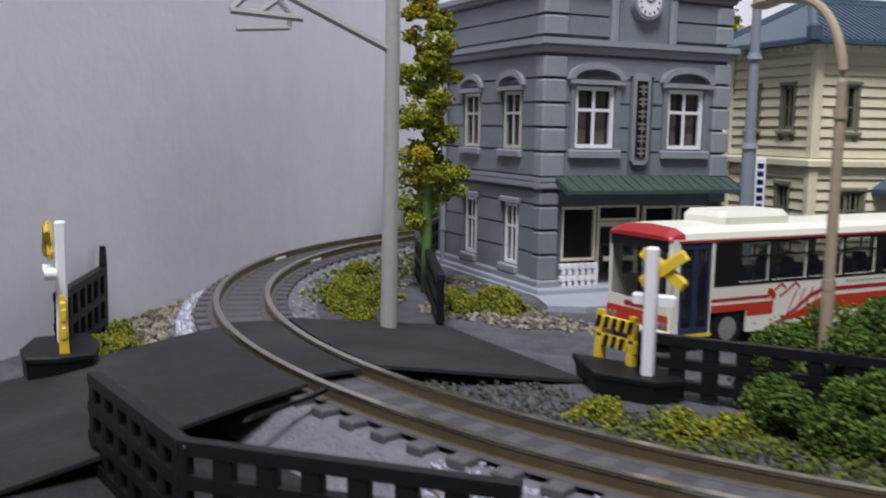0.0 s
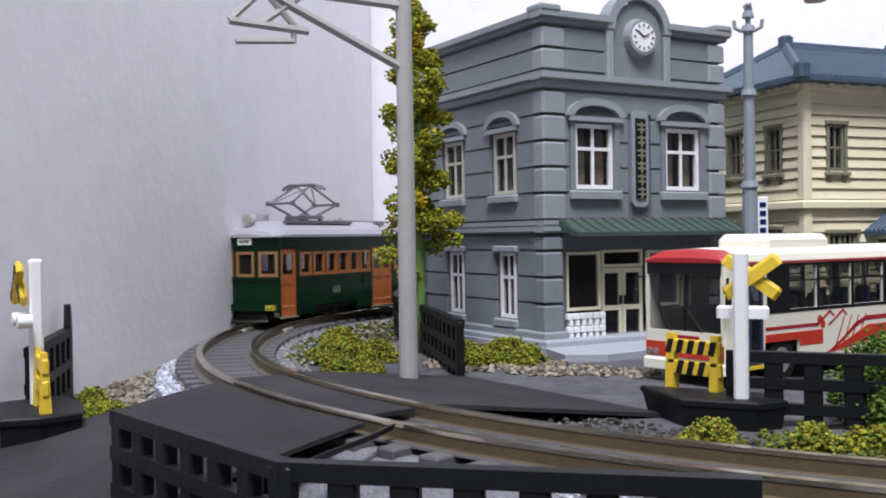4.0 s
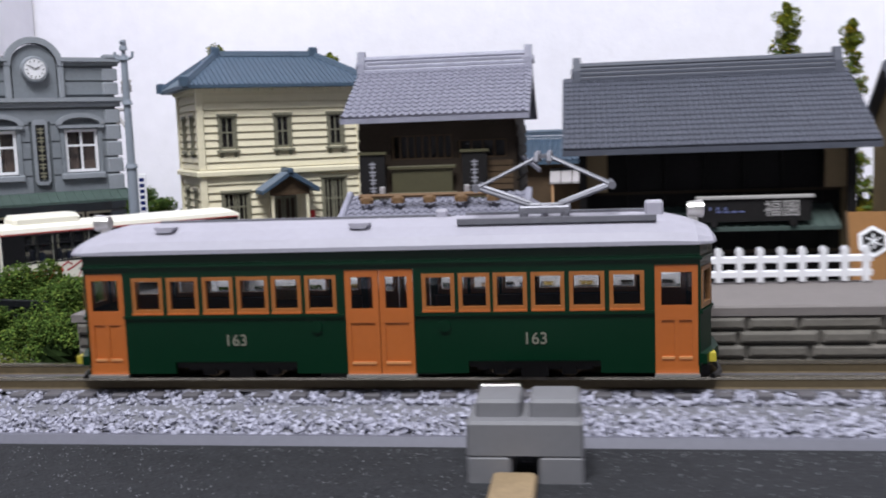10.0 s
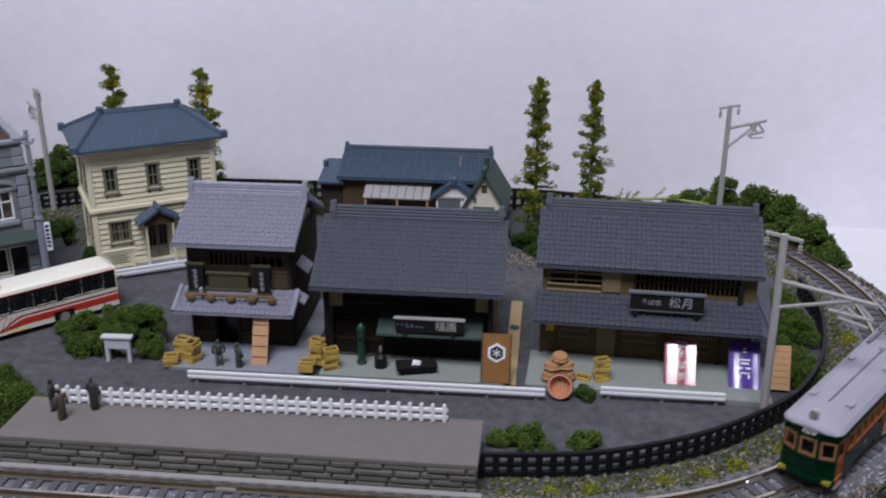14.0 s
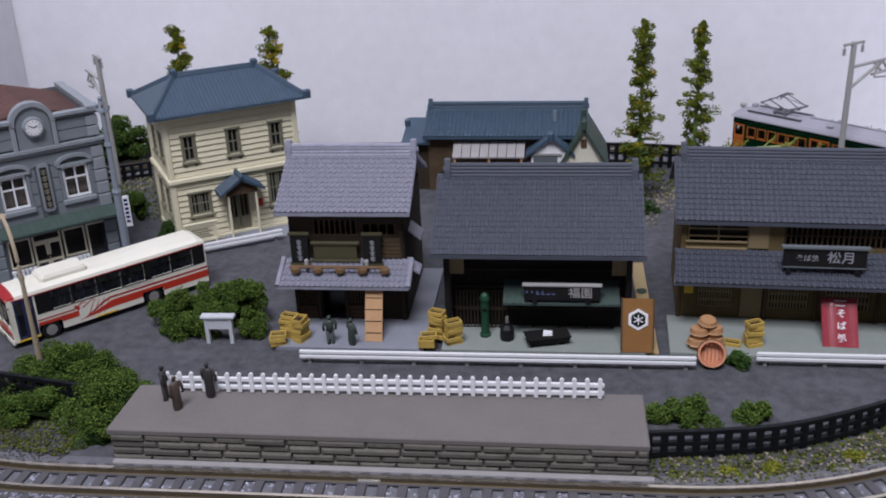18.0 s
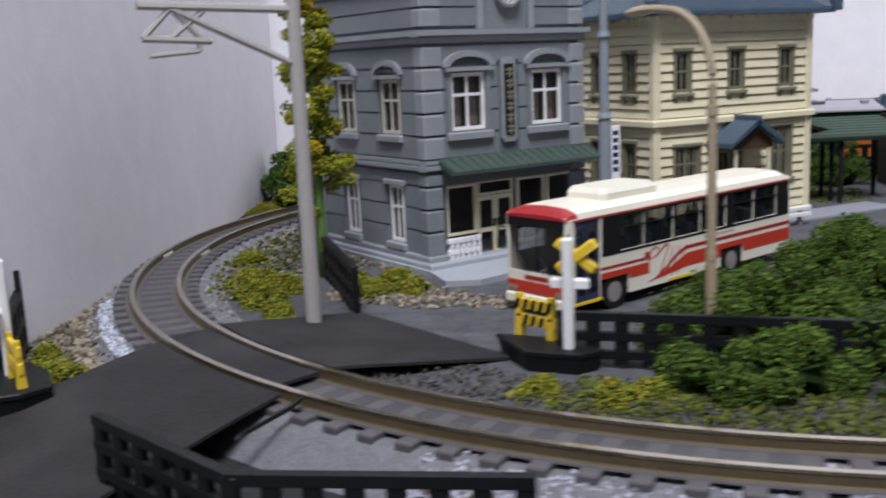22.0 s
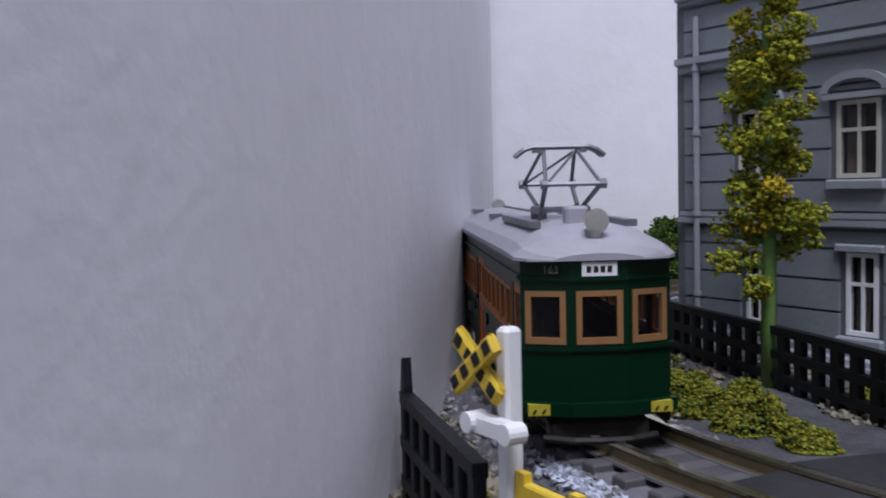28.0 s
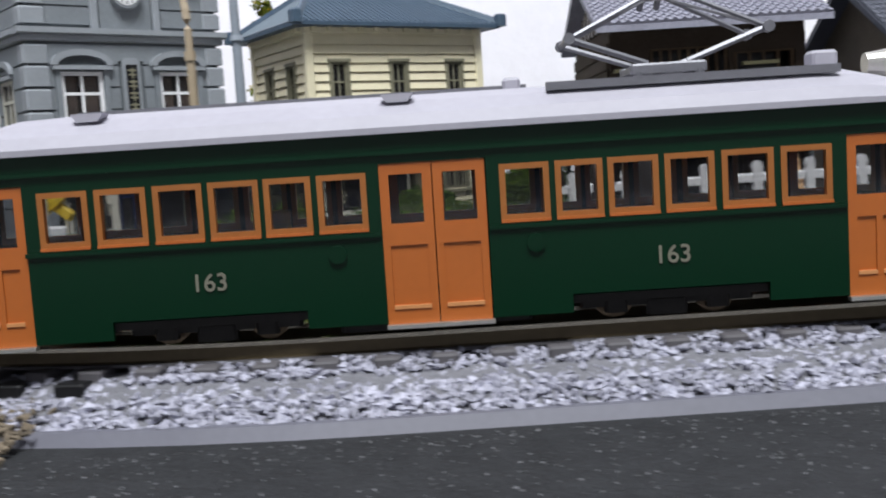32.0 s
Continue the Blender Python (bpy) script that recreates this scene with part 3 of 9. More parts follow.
def tiles(root, x0, x1, e, r, cols, rows, material, single=True, m=None, lift=0.035):
    """Tiles on a slope from the eave e = (y, z) to the ridge r. single: each tile an object; else joined."""
    w = (x1 - x0) / cols
    run = Vector((0, r[0] - e[0], r[1] - e[1]))
    l = run.length / rows
    tilt = math.degrees(math.atan2(run.z, run.y))
    me = pantile("roof_tile", w, l * 1.12, material, lift)
    if single:
        for i in range(cols):
            for j in range(rows):
                p = run * (j / rows)
                o = new("roof_tile", me)
                o.parent = root
                q = at(x0 + w * i, e[0] + p.y, e[1] + p.z, tilt)
                o.matrix_basis = q if run.y > 0 else at(x0 + w * (i + 1), e[0] + p.y, e[1] + p.z, 0, 0, 180) @ pose(0, 0, 0, 180 - tilt)
        return
    one = bmesh.new()
    one.from_mesh(me)
    vs = [v.co.copy() for v in one.verts]
    fs = [[v.index for v in f.verts] for f in one.faces]
    one.free()
    allv, allf = [], []
    for i in range(cols):
        for j in range(rows):
            p = run * (j / rows)
            q = at(x0 + w * i, e[0] + p.y, e[1] + p.z, tilt) if run.y > 0 else at(x0 + w * (i + 1), e[0] + p.y, e[1] + p.z, 0, 0, 180) @ pose(0, 0, 0, 180 - tilt)
            k = len(allv)
            allv += [tuple(q @ v) for v in vs]
            allf += [[k + n for n in f] for f in fs]
    big = bpy.data.meshes.new("roof_tiles")
    big.from_pydata(allv, [], allf)
    big.materials.append(material)
    o = tagged(new("roof_tiles", big), kind="stuff")
    o.parent = root


def gable_deck(x0, x1, e, r, b, thick=0.12):
    bm = bm_new()
    prism(bm, [(e[0], e[1]), (r[0], r[1]), (b[0], b[1]), (b[0], b[1] - thick), (r[0], r[1] - thick * 1.4), (e[0], e[1] - thick)], "x", x0, x1)
    return bm


def ridge_cap(root, x0, x1, y, z, material, size=0.26, ends=0.34):
    bm = bm_new()
    for k in range(3):
        s = size * (1 - 0.22 * k)
        cbox(bm, x0, y - s, z + k * 0.11, x1, y + s, z + k * 0.11 + 0.095, 0.03)
    cyl(bm, (x0, y, z + 0.36), (x1, y, z + 0.36), 0.09, 8)
    pieces("ridge", bm, material, root)
    for x in (x0, x1):
        bm = bm_new()
        prism(bm, [(y - ends, z - 0.12), (y + ends, z - 0.12), (y + ends * 0.8, z + 0.25), (y + ends * 0.35, z + 0.58), (y - ends * 0.35, z + 0.58), (y - ends * 0.8, z + 0.25)], "x", x - 0.10, x + 0.10)
        cyl(bm, (x - 0.15, y, z + 0.2), (x + 0.15, y, z + 0.2), 0.12, 8)
        part("ridge_end_tile", bm, material, root)


def writing(words, size, material, root, m, name="lettering", bold=0.0):
    """Words in the built-in font as a thin mesh, centred, standing in the x-z plane and facing -y."""
    cu = bpy.data.curves.new(name, "FONT")
    cu.body, cu.size, cu.align_x, cu.align_y = words, size * U, "CENTER", "CENTER"
    cu.extrude, cu.offset = 0.006 * U, bold * U
    tmp = new("words", cu)
    me = bpy.data.meshes.new_from_object(tmp.evaluated_get(bpy.context.evaluated_depsgraph_get()))
    bpy.data.objects.remove(tmp)
    bpy.data.curves.remove(cu)
    me.materials.clear()
    me.materials.append(material)
    ob = new(name, me)
    ob.parent = root
    ob.matrix_basis = m @ pose(0, 0, 0, 90)
    return ob


# ---- the grey stone shop building with a clock ----


def grey_building():
    W, DEP, T = 4.75, 5.3, 0.14
    root = thing("clock_building", "two-storey grey stone-look shop with clock gable and green awning", "building", at(-24.5, 11.85, 0, 0, 0, 40))
    st, li = M["grey_stone"], M["grey_light"]
    up = [(0.75, 3.2, 1.72, 4.5), (3.10, 3.2, 4.07, 4.5)]
    shop = [(0.55, 0.05, 4.55, 2.0)]
    su = [(1.05, 3.15, 1.85, 4.4), (3.1, 3.15, 3.9, 4.4)]
    sl = [(1.08, 0.6, 1.66, 1.95), (3.15, 0.6, 3.73, 1.95)]
    for name, holes, pl, a, b in (("wall_front", up + shop, front_place(0.06, 0.06 + T), 0.06, W - 0.06), ("wall_left", su + sl, side_place(0.06, 0.06 + T), 0.2, DEP),
                                  ("wall_right", [], side_place(W - 0.06 - T, W - 0.06), 0.2, DEP), ("wall_rear", [], front_place(DEP, DEP + T), 0.06, W - 0.06)):
        bm = bm_new()
        cut_wall(bm, a, b, 0.1, 6.45, holes, pl)
        part("wall", bm, M["grey_dark"], root)
    # coursed stone facing with recessed joints
    zs = [0.42, 0.98, 1.50, 2.02, 2.32]
    zs2 = [2.62, 3.15, 3.66, 4.17, 4.68, 5.15]
    for seq in (zs, zs2, [5.55, 5.98, 6.40]):
        for c, d in zip(seq, seq[1:]):
            up_row = c > 2.5
            bm = bm_new()
            cut_wall(bm, 0.50 if up_row else 0.42, W - 0.42, c, d - 0.045, ([(h[0] - 0.14, h[1] - 0.22, h[2] + 0.14, h[3] + 0.20) for h in up] + [(2.10, 2.6, 2.72, 4.75)]) if up_row and c < 5 else ([(0.42, 0, 4.6, 2.5)] if not up_row else [(1.55, 5.4, 3.2, 6.6)]), front_place(0.0, 0.06))
            if len(bm.faces):
                pieces("stone_course", bm, st, root)
            else:
                bm.free()
            bm = bm_new()
            cut_wall(bm, 0.30, DEP - 0.1, c, d - 0.045, [(h[0] - 0.12, h[1] - 0.16, h[2] + 0.12, h[3] + 0.16) for h in su + sl], side_place(0.0, 0.06))
            pieces("stone_course", bm, st, root)
            bm = bm_new()
            box(bm, W - 0.06, 0.3, c, W, DEP - 0.1, d - 0.045)
            pieces("stone_course", bm, st, root)
            for x0, x1 in ((-0.05, 0.42 if not up_row else 0.52), (W - 0.42, W + 0.05)):
                bm = bm_new()
                cbox(bm, x0, -0.05, c, x1, 0.32, d - 0.06, 0.04)
                part("quoin", bm, li if up_row else st, root)
    for z0, z1, out, mt in ((2.34, 2.46, 0.10, li), (2.47, 2.58, 0.05, li), (5.17, 5.30, 0.07, li), (5.31, 5.46, 0.16, li), (6.42, 6.50, 0.08, st), (6.51, 6.66, 0.15, li)):
        bm = bm_new()
        xs = [(-out, W + out)] if z0 < 6.4 else [(-out, 1.62), (3.12, W + out)]
        for a, b in xs:
            prism(bm, [(-out, z1), (-out, z0 + 0.03), (-out * 0.4, z0), (0.2, z0), (0.2, z1)], "x", a, b)
        part("cornice", bm, mt, root)
        bm = bm_new()
        prism(bm, [(-out, z1), (-out, z0 + 0.03), (-out * 0.4, z0), (0.2, z0), (0.2, z1)], "y", 0.21, DEP)
        part("cornice", bm, mt, root)
        bm = bm_new()
        prism(bm, [(W + out, z1), (W + out, z0 + 0.03), (W + out * 0.4, z0), (W - 0.2, z0), (W - 0.2, z1)], "y", 0.21, DEP)
        part("cornice", bm, mt, root)
    for x in (-0.16, W - 0.34):
        bm = bm_new()
        cbox(bm, x, -0.17, 6.66, x + 0.5, 0.33, 6.76, 0.03)
        part("corner_cap", bm, li, root)
    # clock gable
    cx, zc = 2.37, 6.42
    arc = lambda r, n=14: [(cx + r * math.cos(math.pi * (1 - i / n)), zc + r * math.sin(math.pi * (1 - i / n))) for i in range(n + 1)]
    bm = bm_new()
    prism(bm, [(cx - 0.62, 5.47)] + arc(0.62) + [(cx + 0.62, 5.47)], "y", -0.03, 0.25)
    part("gable_panel", bm, st, root)
    bm = bm_new()
    o, i = arc(0.84), arc(0.66)
    loft(bm, [[(x, -0.12, z) for x, z in o] + [(x, -0.12, z) for x, z in reversed(i)], [(x, 0.26, z) for x, z in o] + [(x, 0.26, z) for x, z in reversed(i)]])
    part("gable_arch", bm, li, root)
    for x in (cx - 0.84, cx + 0.66):
        bm = bm_new()
        cbox(bm, x, -0.10, 5.47, x + 0.18, 0.25, zc, 0.03)
        part("gable_pilaster", bm, li, root)
    bm = bm_new()
    cyl(bm, (cx, -0.03, 6.30), (cx, -0.20, 6.30), 0.40, 24, 0.36)
    clock = part("clock", bm, li, root, "round wall clock with a white dial")
    bm = bm_new()
    cyl(bm, (cx, -0.20, 6.30), (cx, -0.215, 6.30), 0.30, 24)
    part("dial", bm, M["white_plastic"], clock)
    bm = bm_new()
    for k in range(12):
        a = math.radians(30 * k)
        p = Vector((cx + 0.24 * math.sin(a), -0.222, 6.30 + 0.24 * math.cos(a)))
        d = Vector((math.sin(a), 0, math.cos(a))) * 0.03
        cyl(bm, p - d, p + d, 0.014, 4)
    for ang, ln in ((-55, 0.20), (62, 0.15)):
        a = math.radians(ang)
        cyl(bm, (cx, -0.224, 6.30), (cx + ln * math.sin(a), -0.224, 6.30 + ln * math.cos(a)), 0.017, 4)
    part("clock_hands", bm, M["black"], clock)
    # windows with hoods and sills
    for h in up:
        w, ht = h[2] - h[0], h[3] - h[1]
        win = sash(root, at(h[0], 0.05, h[1]), w, ht, M["white_plastic"], 0.085, label="white sash window")
        curtain(win, at(0.1, 0.2, 0.1), w * 0.33, ht - 0.2, M["curtain"])
        curtain(win, at(w * 0.6, 0.2, 0.1), w * 0.33, ht - 0.2, M["curtain"])
        mid = (h[0] + h[2]) / 2
        pts = lambda r, s: [(mid + r * math.cos(math.pi * (1 - k / 10)), h[3] + 0.14 + s * math.sin(math.pi * (1 - k / 10))) for k in range(11)]
        o, i = pts(0.72, 0.36), pts(0.56, 0.22)
        bm = bm_new()
        loft(bm, [[(x, -0.12, z) for x, z in o] + [(x, -0.12, z) for x, z in reversed(i)], [(x, 0.06, z) for x, z in o] + [(x, 0.06, z) for x, z in reversed(i)]])
        box(bm, mid - 0.68, -0.11, h[3] + 0.04, mid + 0.68, 0.06, h[3] + 0.135)
        part("window_hood", bm, li, win, "", (root.matrix_basis @ win.matrix_basis).inverted() @ root.matrix_basis)
        bm = bm_new()
        prism(bm, [(mid - 0.52, h[3] + 0.14)] + i[1:-1] + [(mid + 0.52, h[3] + 0.14)], "y", 0.0, 0.05)
        part("hood_panel", bm, M["grey_dark"], win, "", (root.matrix_basis @ win.matrix_basis).inverted() @ root.matrix_basis)
        bm = bm_new()
        cbox(bm, h[0] - 0.16, -0.12, h[1] - 0.20, h[2] + 0.16, 0.06, h[1] - 0.03, 0.03)
        part("sill", bm, li, win, "", (root.matrix_basis @ win.matrix_basis).inverted() @ root.matrix_basis)
        bm = bm_new()
        for a, b in ((h[0] - 0.13, h[0] - 0.01), (h[2] + 0.01, h[2] + 0.13)):
            box(bm, a, -0.04, h[1] - 0.03, b, 0.06, h[3] + 0.04)
        part("window_surround", bm, st, win, "", (root.matrix_basis @ win.matrix_basis).inverted() @ root.matrix_basis)
    for h in su + sl:
        w, ht = h[2] - h[0], h[3] - h[1]
        m = at(0.05, h[2], h[1], 0, 0, -90)
        win = sash(root, m, w, ht, M["white_plastic"] if h in sl else M["pale_frame"], 0.075)
        curtain(win, at(0.08, 0.16, 0.08), w * 0.4, ht - 0.2, M["curtain"])
        bm = bm_new()
        cbox(bm, -0.14, -0.14, -0.17, w + 0.14, 0.0, -0.02, 0.03)
        part("sill", bm, li, win)
        bm = bm_new()
        if h in su:
            pts = lambda r, s: [(w / 2 + r * math.cos(math.pi * (1 - k / 10)), ht + 0.12 + s * math.sin(math.pi * (1 - k / 10))) for k in range(11)]
            o, i = pts(w / 2 + 0.24, 0.34), pts(w / 2 + 0.10, 0.21)
            loft(bm, [[(x, -0.14, z) for x, z in o] + [(x, -0.14, z) for x, z in reversed(i)], [(x, 0.0, z) for x, z in o] + [(x, 0.0, z) for x, z in reversed(i)]])
            box(bm, -0.2, -0.13, ht + 0.02, w + 0.2, 0.0, ht + 0.115)
        else:
            cbox(bm, -0.16, -0.13, ht + 0.02, w + 0.16, 0.0, ht + 0.14, 0.03)
        part("window_hood", bm, li, win)
    # sign plate between the upper windows: dark field with illegible gilt characters
    bm = bm_new()
    prism(bm, [(2.18, 2.95), (2.26, 2.85), (2.54, 2.85), (2.62, 2.95), (2.62, 4.72), (2.54, 4.82), (2.26, 4.82), (2.18, 4.72)], "y", -0.03, 0.06)
    plate = part("sign_frame", bm, li, root)
    bm = bm_new()
    box(bm, 2.27, -0.06, 3.02, 2.53, -0.028, 4.66)
    part("sign_plate", bm, M["black"], plate)
    bm = bm_new()
    for k in range(6):
        z = 4.52 - k * 0.265
        box(bm, 2.30, -0.085, z - 0.01, 2.50, -0.058, z + 0.03)
        box(bm, 2.31, -0.085, z - 0.11, 2.49, -0.058, z - 0.07)
        box(bm, 2.385, -0.083, z - 0.17, 2.425, -0.0585, z + 0.06)
    pieces("sign_bar", bm, M["khaki"], plate)
    # shop front
    bm = bm_new()
    prism(bm, [(0.02, 2.62), (-0.62, 2.34), (-0.62, 2.26), (-0.50, 2.26), (0.02, 2.48)], "x", 0.30, W + 0.12)
    awn = part("awning", bm, M["green_awning"], root, "dull green sloping awning")
    for k in range(18):
        x = 0.34 + k * (W - 0.3) / 17
        bm = bm_new()
        hexa(bm, [(x, -0.62, 2.34), (x + 0.04, -0.62, 2.34), (x + 0.04, 0.0, 2.615), (x, 0.0, 2.615), (x, -0.62, 2.36), (x + 0.04, -0.62, 2.36), (x + 0.04, 0.0, 2.64), (x, 0.0, 2.64)])
        part("awning_rib", bm, M["green_awning"], awn)
    bm = bm_new()
    box(bm, 0.42, -0.02, 1.98, W - 0.3, 0.05, 2.33)
    part("fascia", bm, M["grey_dark"], root)
    for x0, x1, low in ((0.56, 1.42, True), (2.66, 3.52, True), (3.60, 4.46, False)):
        win = sash(root, at(x0, 0.10, 0.78 if low else 0.12), x1 - x0, 1.17 if low else 1.83, M["cream_shade"], 0.06, "shop_window", False, 0.98)
        if low:
            for j in range(5):
                for i in range(6):
                    bm = bm_new()
                    w = (x1 - x0 + 0.1) / 6
                    cbox(bm, x0 - 0.05 + i * w + (w / 2 if j % 2 else 0) * 0.5, -0.04, 0.10 + j * 0.13, x0 - 0.05 + (i + 1) * w - 0.02, 0.08, 0.10 + j * 0.13 + 0.115, 0.02)
                    part("white_brick", bm, M["white_plastic"], root)
    sash(root, at(1.50, 0.16, 1.62), 1.08, 0.36, M["cream_shade"], 0.06, "transom_window", False, 0.98)
    for x in (1.50, 2.05):
        bm = bm_new()
        for b in ((0, 0, 0.08, 1.48), (0.45, 0, 0.53, 1.48), (0.08, 0, 0.45, 0.10), (0.08, 0.62, 0.45, 0.72), (0.08, 1.38, 0.45, 1.48)):
            box(bm, b[0], 0, b[1], b[2], 0.06, b[3])
        d = part("door", bm, M["cream_shade"], root, "cream glazed shop door", at(x, 0.16, 0.12))
        bm = bm_new()
        box(bm, 0.08, 0.02, 0.1, 0.45, 0.03, 1.38)
        part("pane", bm, M["pane"], d).visible_shadow = False
        bm = bm_new()
        cbox(bm, 0.44 if x < 2 else 0.01, -0.03, 0.74, 0.53 if x < 2 else 0.10, 0.0, 0.92, 0.02)
        part("handle", bm, M["black"], d)
    # inside, roof, plinth
    bm = bm_new()
    box(bm, 0.25, 0.25, 0.1, W - 0.25, DEP - 0.1, 0.14)
    box(bm, 0.25, 0.25, 2.4, W - 0.25, DEP - 0.1, 2.44)
    box(bm, 0.25, 1.6, 0.15, W - 0.25, 1.65, 2.38)
    box(bm, 0.9, 1.4, 2.5, W - 0.25, 1.45, 6.2)
    box(bm, 0.9, 1.5, 0.15, 0.95, DEP - 0.1, 2.38)
    box(bm, 0.9, 1.5, 2.5, 0.95, DEP - 0.1, 6.2)
    pieces("interior_wall", bm, M["interior"], root)
    bm = bm_new()
    prism(bm, [(0.2, 6.30), (W / 2, 6.95), (W - 0.2, 6.30), (W - 0.2, 6.22), (0.2, 6.22)], "y", 0.5, DEP - 0.05)
    roof = part("roof", bm, M["red_roof"], root, "low dull red pitched roof")
    for k in range(13):
        y = 0.6 + k * 0.36
        bm = bm_new()
        prism(bm, [(0.25, 6.33), (W / 2, 6.97), (W - 0.25, 6.33), (W / 2, 6.93)], "y", y, y + 0.05)
        part("roof_seam", bm, M["red_roof"], roof)
    bm = bm_new()
    prism(bm, [(-0.22, DEP), (-0.22, -0.3), (-0.55, -1.35), (0.1, -1.75), (2.6, -1.5), (W + 0.2, -1.4), (W + 0.2, DEP)], "z", 0.0, 0.13)
    pl = part("plinth", bm, M["plinth"], root, "pale grey moulded base slab")
    bm = bm_new()
    cbox(bm, -0.14, -0.25, 0.13, W + 0.14, DEP + 0.1, 0.26, 0.04)
    part("plinth_step", bm, M["plinth"], pl)
    bm = bm_new()
    cbox(bm, -0.08, -0.10, 0.26, 0.48, DEP, 0.41, 0.04)
    part("plinth_step", bm, M["grey_light"], pl)
    bm = bm_new()
    for z0, z1 in ((0.15, 6.2),):
        tube(bm, [(-0.1, DEP - 0.5, z0), (-0.1, DEP - 0.5, z1)], 0.06, 8)
        for z in (1.0, 2.5, 4.0, 5.2):
            cyl(bm, (-0.1, DEP - 0.5, z), (-0.1, DEP - 0.5, z + 0.08), 0.085, 8)
    part("drain_pipe", bm, M["grey_light"], root)
    return root


# ---- the cream weatherboard house ----


def cream_house():
    W, DEP = 5.6, 3.6
    root = thing("cream_house", "two-storey cream weatherboard house with blue-grey hipped tile roof", "house", at(-18.89, 16.51, 0, 0, 0, 32.3))
    cr, kh = M["cream"], M["khaki"]
    fw = [(0.70, 3.72, 1.16, 4.78), (2.58, 3.72, 3.04, 4.78), (4.45, 3.72, 4.91, 4.78), (0.68, 1.30, 1.50, 2.25), (2.25, 0.15, 3.20, 2.10), (4.15, 1.15, 4.90, 2.60)]
    lw = [(0.80, 3.72, 1.25, 4.78), (2.25, 3.72, 2.70, 4.78), (0.82, 1.2, 1.27, 2.35), (2.3, 1.2, 2.75, 2.35)]
    for holes, pl, a, b in ((fw, front_place(0.05, 0.2), 0.05, W - 0.05), (lw, side_place(0.05, 0.2), 0.2, DEP - 0.2), ([], side_place(W - 0.2, W - 0.05), 0.2, DEP - 0.2), ([], front_place(DEP - 0.2, DEP - 0.05), 0.05, W - 0.05)):
        bm = bm_new()
        cut_wall(bm, a, b, 0.0, 5.75, holes, pl)
        part("wall", bm, cr, root)
    # boards, each with its lower edge proud
    for base, top in ((0.25, 2.80), (3.05, 5.50)):
        n = 10
        for k in range(n):
            z0, z1 = base + (top - base) * k / n, base + (top - base) * (k + 1) / n - 0.035

            def lap_f(bm, a, c, b, d):
                hexa(bm, [(a, -0.035, c), (b, -0.035, c), (b, 0.05, c), (a, 0.05, c), (a, 0.012, d), (b, 0.012, d), (b, 0.05, d), (a, 0.05, d)])

            def lap_s(bm, a, c, b, d):
                hexa(bm, [(-0.035, a, c), (0.05, a, c), (0.05, b, c), (-0.035, b, c), (0.012, a, d), (0.05, a, d), (0.05, b, d), (0.012, b, d)])

            def lap_r(bm, a, c, b, d):
                hexa(bm, [(W - 0.05, a, c), (W + 0.035, a, c), (W + 0.035, b, c), (W - 0.05, b, c), (W - 0.05, a, d), (W - 0.012, a, d), (W - 0.012, b, d), (W - 0.05, b, d)])
            for holes, fn, a, b in ((fw, lap_f, 0.17, W - 0.17), (lw, lap_s, 0.17, DEP - 0.17), ([], lap_r, 0.17, DEP - 0.17)):
                bm = bm_new()
                cut_wall(bm, a, b, z0, z1, [(h[0] - 0.09, h[1] - 0.02, h[2] + 0.09, h[3] + 0.09) for h in holes], fn)
                pieces("board", bm, cr, root)
    for x0, y0 in ((-0.07, -0.07), (W - 0.17, -0.07), (-0.07, DEP - 0.17), (W - 0.17, DEP - 0.17)):
        for z0, z1 in ((0.1, 2.82), (3.04, 5.55)):
            bm = bm_new()
            cbox(bm, x0, y0, z0, x0 + 0.24, y0 + 0.24, z1, 0.03)
            part("corner_board", bm, M["cream_shade"], root)
    bm = bm_new()
    cbox(bm, -0.16, -0.16, 2.84, W + 0.16, DEP + 0.16, 3.02, 0.05)
    part("belt_course", bm, M["cream_shade"], root)
    bm = bm_new()
    cbox(bm, -0.10, -0.10, 0.0, W + 0.10, DEP + 0.10, 0.22, 0.03)
    part("base_course", bm, M["cream_shade"], root)
    bm = bm_new()
    cbox(bm, -0.08, -0.08, 5.55, W + 0.08, DEP + 0.08, 5.80, 0.03)
    part("frieze", bm, M["cream_shade"], root)
    for k in range(12):
        for x, y, dx, dy in ((0.1 + k * (W - 0.35) / 11, -0.20, 0.13, 0.12), (-0.20, 0.1 + k * (DEP - 0.35) / 11, 0.12, 0.13)):
            bm = bm_new()
            box(bm, x, y, 5.60, x + dx, y + dy, 5.79)
            part("bracket", bm, M["cream_shade"], root)
